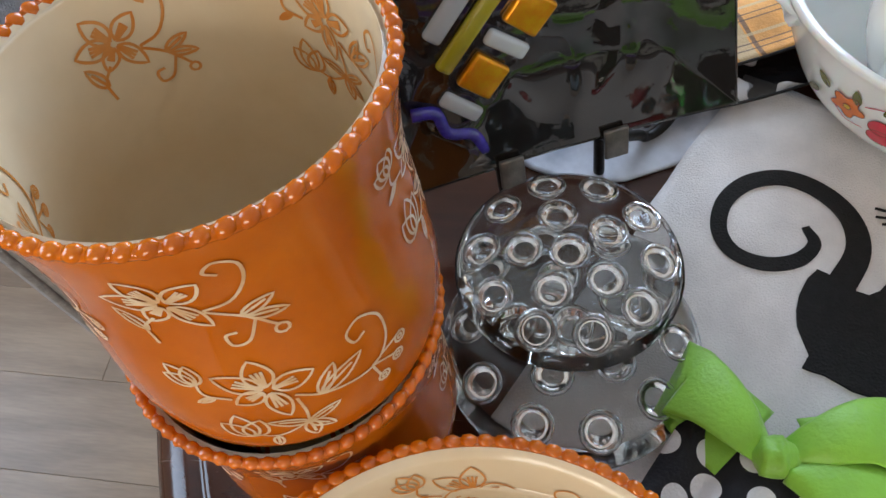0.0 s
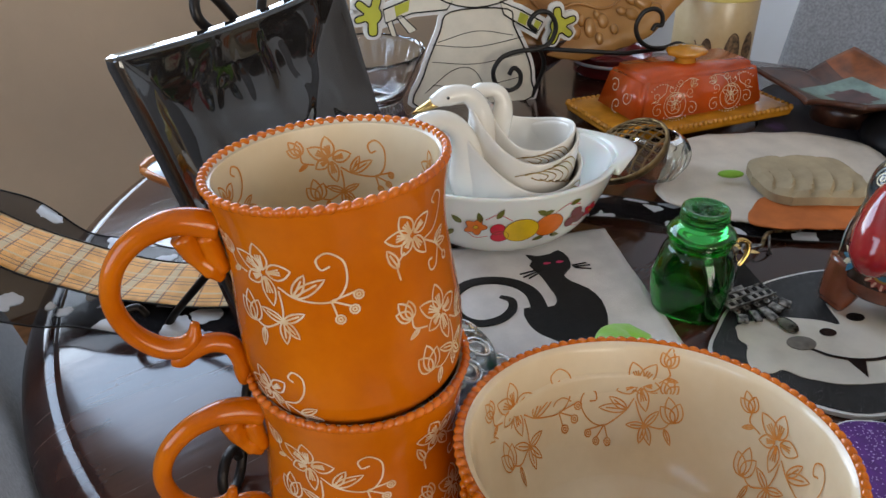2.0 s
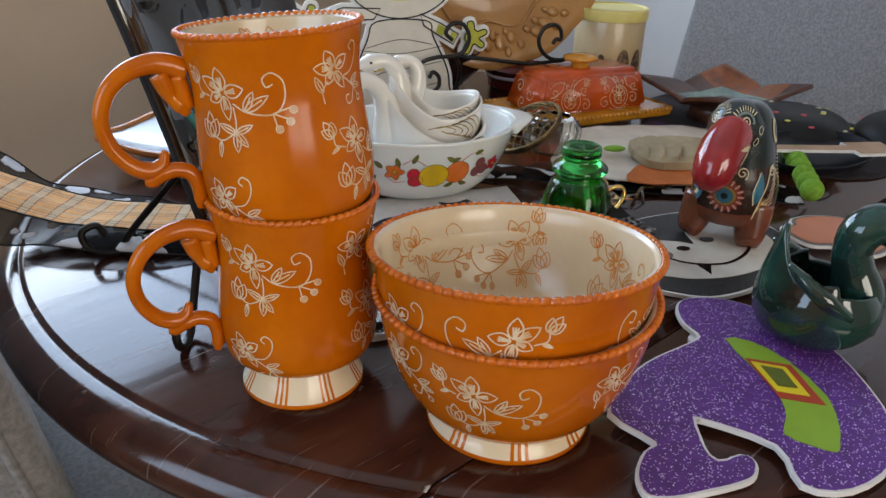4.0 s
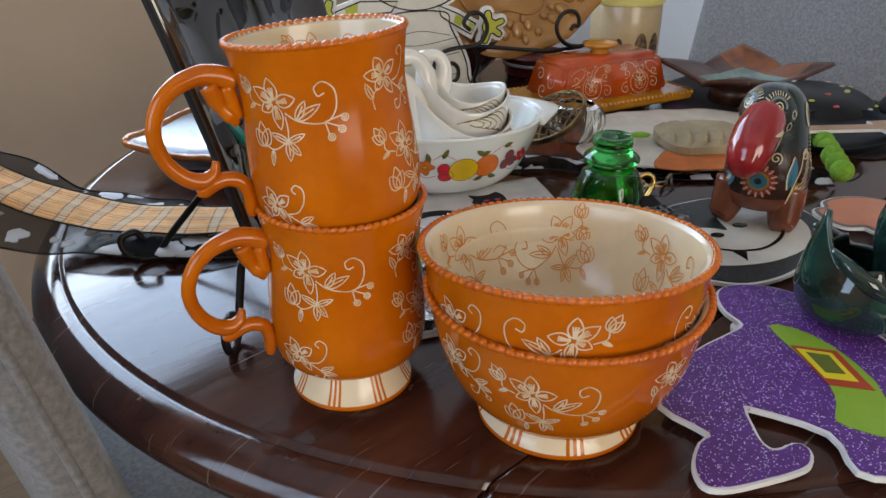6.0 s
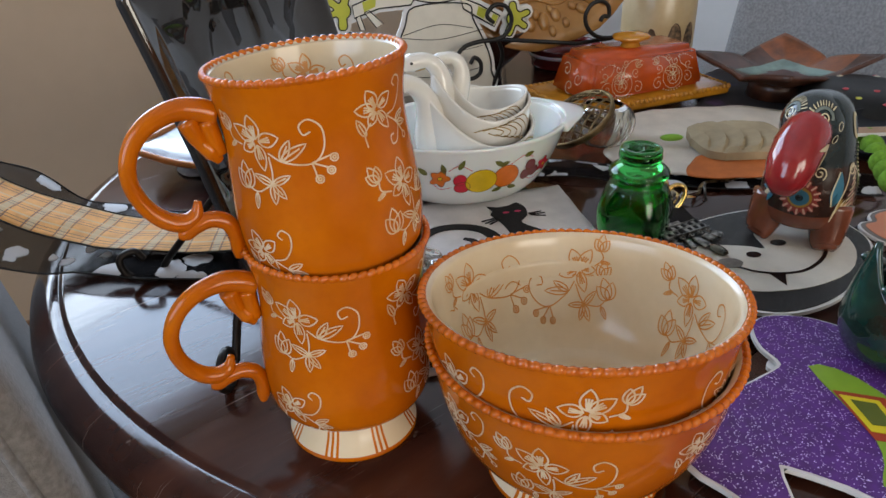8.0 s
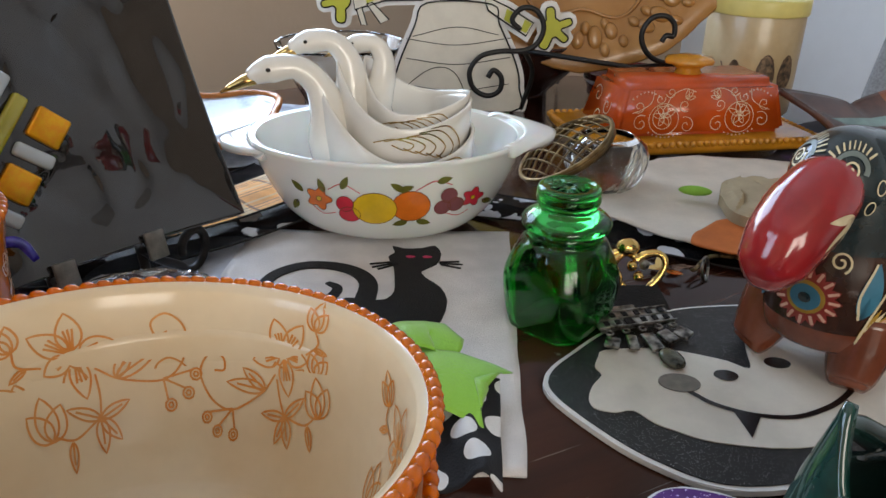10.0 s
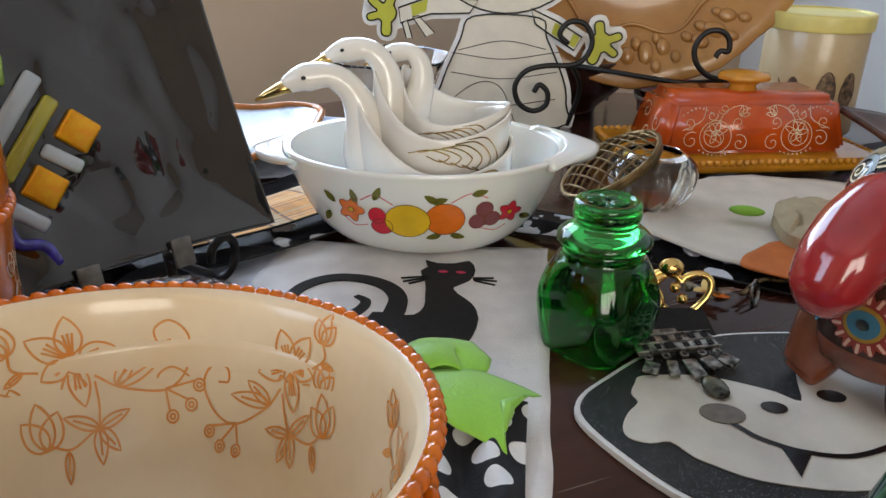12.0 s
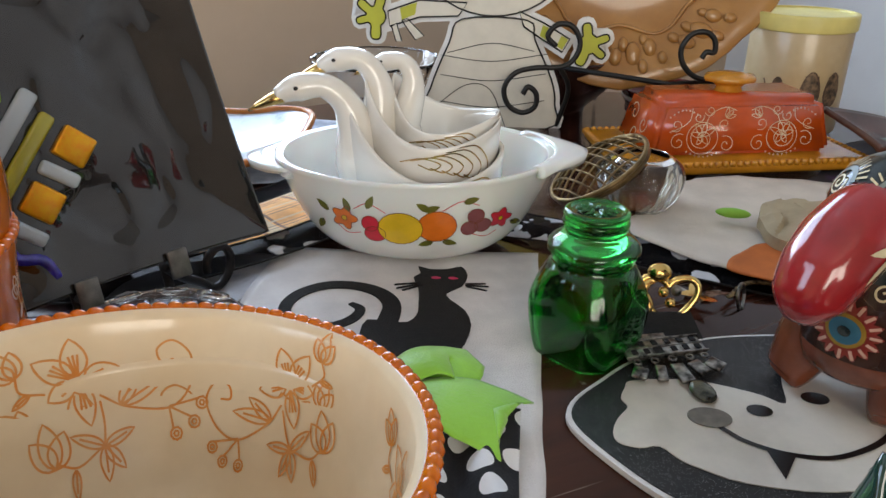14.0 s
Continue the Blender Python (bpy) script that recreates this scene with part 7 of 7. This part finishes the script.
# ---- felt bead string ----
g = thing("bead_string", pose(0.605, 0.214, TOP + 0.0135), "string of lime green felt balls lying on cloth", "beads")
limef = mat("lime_felt_ball", (0.2, 0.42, 0.03), 0.9, var=0.1, scale=200, bump=0.4, bscale=600)
for k in range(6):
    part("felt_ball", ball(bmesh.new(), (-0.052 + 0.0208 * k, -0.0335 + 0.0135 * k, 0.0115), 0.0125, 18, 12), limef, g)
part("cord", tube(spline([(-0.052, -0.034, 0.004), (-0.05, -0.042, 0.002), (-0.03, -0.045, 0.002), (-0.01, -0.04, 0.002)], 6), 0.0012, 6), M_FELT, g)


# ---- black spotted bowls ----
def build_spotted(m, label, r):
    g = thing("painted_bowl", m, label, "bowl")
    bl = mat("black_satin_glaze", (0.007, 0.008, 0.01), 0.4, var=0.2, scale=18, colour2=(0.02, 0.02, 0.02), ior=1.3)
    prof = dense([(r, 0.0), (r * 0.98, 0.012), (r * 0.8, 0.03), (r * 0.5, 0.04), (0.001, 0.043)], 4)
    part("body", lathe([(r * 0.96, 0.0)] + prof, 64), bl, g)
    rnd = random.Random(5)
    cs = [mat("pink_spot", (0.6, 0.08, 0.1), 0.5), mat("yellow_spot", (0.6, 0.6, 0.08), 0.5), mat("cream_spot", (0.6, 0.55, 0.45), 0.5)]
    for k in range(16):
        a, q = rnd.random() * 6.28, 0.35 + 0.55 * rnd.random()
        hh = radius_at([(h, rr) for rr, h in reversed(prof)], r * q)
        part("spot", ball(bmesh.new(), (r * q * math.cos(a), r * q * math.sin(a), hh), (0.005, 0.004, 0.0012), 10, 5), cs[k % 3], g)
    return g


build_spotted(pose(0.80, 0.315, TOP + 0.005), "black glazed upturned bowl with coloured painted spots", 0.085)
build_spotted(pose(0.90, 0.19, TOP + 0.005), "black glazed upturned bowl with small bright spots", 0.075)
g = thing("black_dish", pose(0.685, 0.235, TOP + 0.0135), "shallow black oval dish on the cloth", "dish")
part("body", lathe(dense([(0.0, 0.0), (0.05, 0.0), (0.07, 0.008), (0.078, 0.018), (0.076, 0.019), (0.066, 0.01), (0.0, 0.004)], 3), 56, sx=1.25, sy=0.8), mat("black_plastic", (0.007, 0.009, 0.014), 0.45, var=0.1, ior=1.3), g)

# ---- bowls behind ----
g = thing("wooden_bowl", pose(0.60, 0.845, TOP), "dark brown wooden bowl standing behind the platter", "bowl")
part("body", lathe(dense([(0.0, 0.0), (0.045, 0.0), (0.05, 0.006), (0.085, 0.04), (0.1, 0.07), (0.097, 0.071), (0.08, 0.042), (0.04, 0.012), (0.0, 0.01)], 3), 56), mat("dark_brown_wood", (0.05, 0.018, 0.014), 0.25, var=0.2, scale=20, coat=0.3), g)
g = thing("striped_dish", pose(0.735, 0.765, TOP), "red and white glazed dish standing behind the platter", "dish")
part("body", lathe(dense([(0.0, 0.0), (0.05, 0.0), (0.055, 0.01), (0.062, 0.03), (0.06, 0.031), (0.05, 0.012), (0.0, 0.006)], 3), 48), mat("dark_red_glaze", (0.2, 0.02, 0.02), 0.15, var=0.2, scale=10), g)
part("band", lathe([(0.0585, 0.018), (0.0605, 0.021), (0.0612, 0.024), (0.0605, 0.024), (0.0585, 0.02)], 48, closed=True), M_OPAL, g, "white glazed band")
g = thing("glass_bowl", Matrix.Translation((0.375, 0.895, TOP)) @ Matrix.Diagonal((0.9, 0.9, 0.62, 1)), "clear cut glass bowl standing behind the casserole", "bowl")
part("body", lathe(dense([(0.0, 0.0), (0.05, 0.0), (0.055, 0.006), (0.075, 0.06), (0.09, 0.11), (0.0875, 0.11), (0.072, 0.06), (0.05, 0.01), (0.0, 0.008)], 3), 72, shape=lambda a, h: 1 + 0.015 * math.cos(18 * a)), M_CLEAR, g)
g = thing("leaf_dish", pose(0.142, 0.765, TOP + 0.004), "blue and white watercolour dish with an orange rim, on cloth", "dish")
lf = round_outline([(-0.118, 0.02), (-0.085, -0.06), (-0.055, -0.118), (0.02, -0.1), (0.075, -0.06), (0.122, 0.035), (0.06, 0.085), (0.0, 0.105), (-0.07, 0.07)], 5)


def dish_place(u, v):
    return Vector((u, v, 0.0035 + 0.026 * min(1.0, math.hypot(u, v) / 0.115) ** 2.2))


bm = patch(lf, dish_place, rings=12)
part("body", bm, mat("blue_watercolour_glaze", (0.62, 0.7, 0.78), 0.15, var=0.1, scale=16, colour2=(0.16, 0.2, 0.36), lo=0.36, hi=0.5), g)
part("rim", tube([dish_place(x, y) for x, y in lf + lf[:1]], 0.0042, 8), mat("orange_rim_glaze", (0.6, 0.2, 0.04), 0.25, var=0.1), g, "orange glazed rim")
part("foot", lathe([(0.04, 0.0), (0.043, 0.0), (0.043, 0.005), (0.04, 0.005)], 32, closed=True), MATS["orange_rim_glaze"], g)

# ---- jewellery ----
silver = mat("antique_silver", (0.5, 0.48, 0.44), 0.32, 0.9, var=0.3, scale=200)
g = thing("jewellery_card", pose(0.352, 0.302, TOP, 0, 0, -22), "folded black card under a gold heart pin", "card")
part("card", box(bmesh.new(), (0, 0, 0.005), (0.056, 0.034, 0.0015), Matrix.Rotation(radians(10), 4, "X")), M_FELT, g, smooth=False)
hg = thing("heart_pin", Matrix.Translation((0.373, 0.317, TOP + 0.0165)) @ pose(0, 0, 0, 70, 0, -30) @ Matrix.Scale(1.15, 4), "polished gold open heart pin with beads", "brooch")
gold = mat("polished_gold", (0.85, 0.58, 0.2), 0.15, 1.0, var=0.05)
hp_ = [(0.0165 * math.sin(t) ** 3, 0.0132 * math.cos(t) - 0.0052 * math.cos(2 * t) - 0.002 * math.cos(3 * t), 0) for t in [2 * math.pi * k / 48 for k in range(49)]]
part("heart", tube(hp_, 0.0021, 8), gold, hg)
part("bow_tail", tube(spline([(-0.006, 0.012, 0.001), (-0.0145, 0.004, 0.002), (-0.011, -0.006, 0.002), (-0.0175, -0.0155, 0.001)], 6), [0.002, 0.0026, 0.003, 0.0012], 8, flat=0.6), gold, hg)
bm = bmesh.new()
part("crown", ball(bm, (-0.006, 0.014, 0.001), (0.007, 0.0055, 0.004), 14, 8), gold, hg)
for x, y in ((-0.003, 0.003), (0.004, 0.004), (0.001, -0.003)):
    part("bead", ball(bmesh.new(), (x, y, 0.001), 0.0032, 12, 8), gold if x < 0.003 else silver, hg)
g = thing("leaf_pin", Matrix.Translation((0.4085, 0.325, TOP + 0.002)) @ pose(0, 0, 0, 0, 0, 10) @ Matrix.Scale(1.25, 4), "small gold leaf spray pin lying on the table", "brooch")
for k in range(7):
    a = 0.9 * k
    part("leaf", patch(shift(petal(a, 0.014, 0.006, base=0.0), 0.004 * math.cos(a * 2), 0.002 * math.sin(a)), lambda u, v, k=k: Vector((u, v, 0.002 + 0.0008 * k + 12 * v * v)), rings=2), gold if k % 2 else silver, g)
part("pin", tube([(-0.012, 0, 0.0005), (0.016, 0.006, 0.001)], 0.0008, 6), gold, g)
g = thing("ring", pose(0.431, 0.311, TOP + 0.0085, 80, 10, 30), "thin silver ring standing on the table", "ring")
part("band", tube([(0.0085 * math.cos(2 * math.pi * k / 32), 0.0085 * math.sin(2 * math.pi * k / 32), 0) for k in range(33)], 0.0011, 8), silver, g)
part("stone", ball(bmesh.new(), (0.0, -0.0085, 0), 0.0025, 10, 6), silver, g)
g = thing("chain_necklace", pose(0.5, 0.295, TOP + 0.0045), "twisted antique gold chain lying along the ribbon", "necklace")
cl = spline([(-0.075, 0.02, 0), (-0.05, 0.028, 0.002), (-0.025, 0.018, 0), (0.0, 0.006, 0.002), (0.03, -0.012, 0), (0.055, -0.03, 0.002)], 12)
antique = mat("antique_gold", (0.4, 0.28, 0.14), 0.35, 0.9, var=0.3, scale=200)
for i, p in enumerate(cl):
    t = cl[min(i + 1, len(cl) - 1)] - cl[max(i - 1, 0)]
    link = ball(bmesh.new(), p + Vector((0, 0, 0.003)), (0.0032, 0.0018, 0.0016), 8, 5, Matrix.Rotation(math.atan2(t.y, t.x) + (0.5 if i % 2 else -0.5), 4, "Z"))
    part("link", link, antique, g)
g = thing("house_brooch", pose(0.335, 0.274, TOP + 0.0115, 5, 0, -12) @ Matrix.Scale(1.08, 4), "antique silver house-shaped brooch with hanging charms", "brooch")
bm = box(bmesh.new(), (0, 0, 0), (0.046, 0.014, 0.0026), bevel=0.0006)
box(bm, (-0.004, 0.009, 0), (0.02, 0.007, 0.0026), bevel=0.0006)
box(bm, (0, 0.0072, 0.0014), (0.048, 0.0012, 0.001), bevel=0.0003)
box(bm, (0, -0.0066, 0.0014), (0.048, 0.001, 0.001), bevel=0.0003)
box(bm, (0, 0.0004, 0.0014), (0.046, 0.0006, 0.0006))
part("facade", bm, silver, g)
part("doorway", box(bmesh.new(), (-0.004, -0.0035, 0.0014), (0.0048, 0.0062, 0.0008)), M_FELT, g, smooth=False)
for x in (-0.018, -0.011, 0.005, 0.012, 0.019):
    part("window_pane", box(bmesh.new(), (x, -0.003, 0.0015), (0.003, 0.0036, 0.0008)), M_FELT, g, smooth=False)
for k in range(6):
    part("window_pane", box(bmesh.new(), (-0.019 + 0.0076 * k, 0.0038, 0.0015), (0.003, 0.0036, 0.0008)), M_FELT, g, smooth=False)
for k, (x, L, w) in enumerate(((-0.019, 0.012, 0.008), (-0.009, 0.016, 0.006), (0.001, 0.02, 0.008), (0.011, 0.014, 0.008), (0.02, 0.012, 0.009))):
    part("link", tube([(x + 0.002 * math.cos(a), -0.0095 + 0.002 * math.sin(a), 0) for a in [2 * math.pi * q / 12 for q in range(13)]], 0.0006, 6), silver, g)
    part("charm", box(bmesh.new(), (x + 0.001 * (k - 2), -0.0115 - L / 2, -0.0005), (w, L * 0.75, 0.0022), Matrix.Rotation(0.3 * (k - 2), 4, "Z"), bevel=0.0008), silver, g)
part("shell_drop", ball(bmesh.new(), (0.004, -0.037, 0), (0.0065, 0.009, 0.002), 14, 8), mat("abalone", (0.2, 0.2, 0.14), 0.2, 0.3, var=0.3, scale=120), g, "grey-green shell drop")
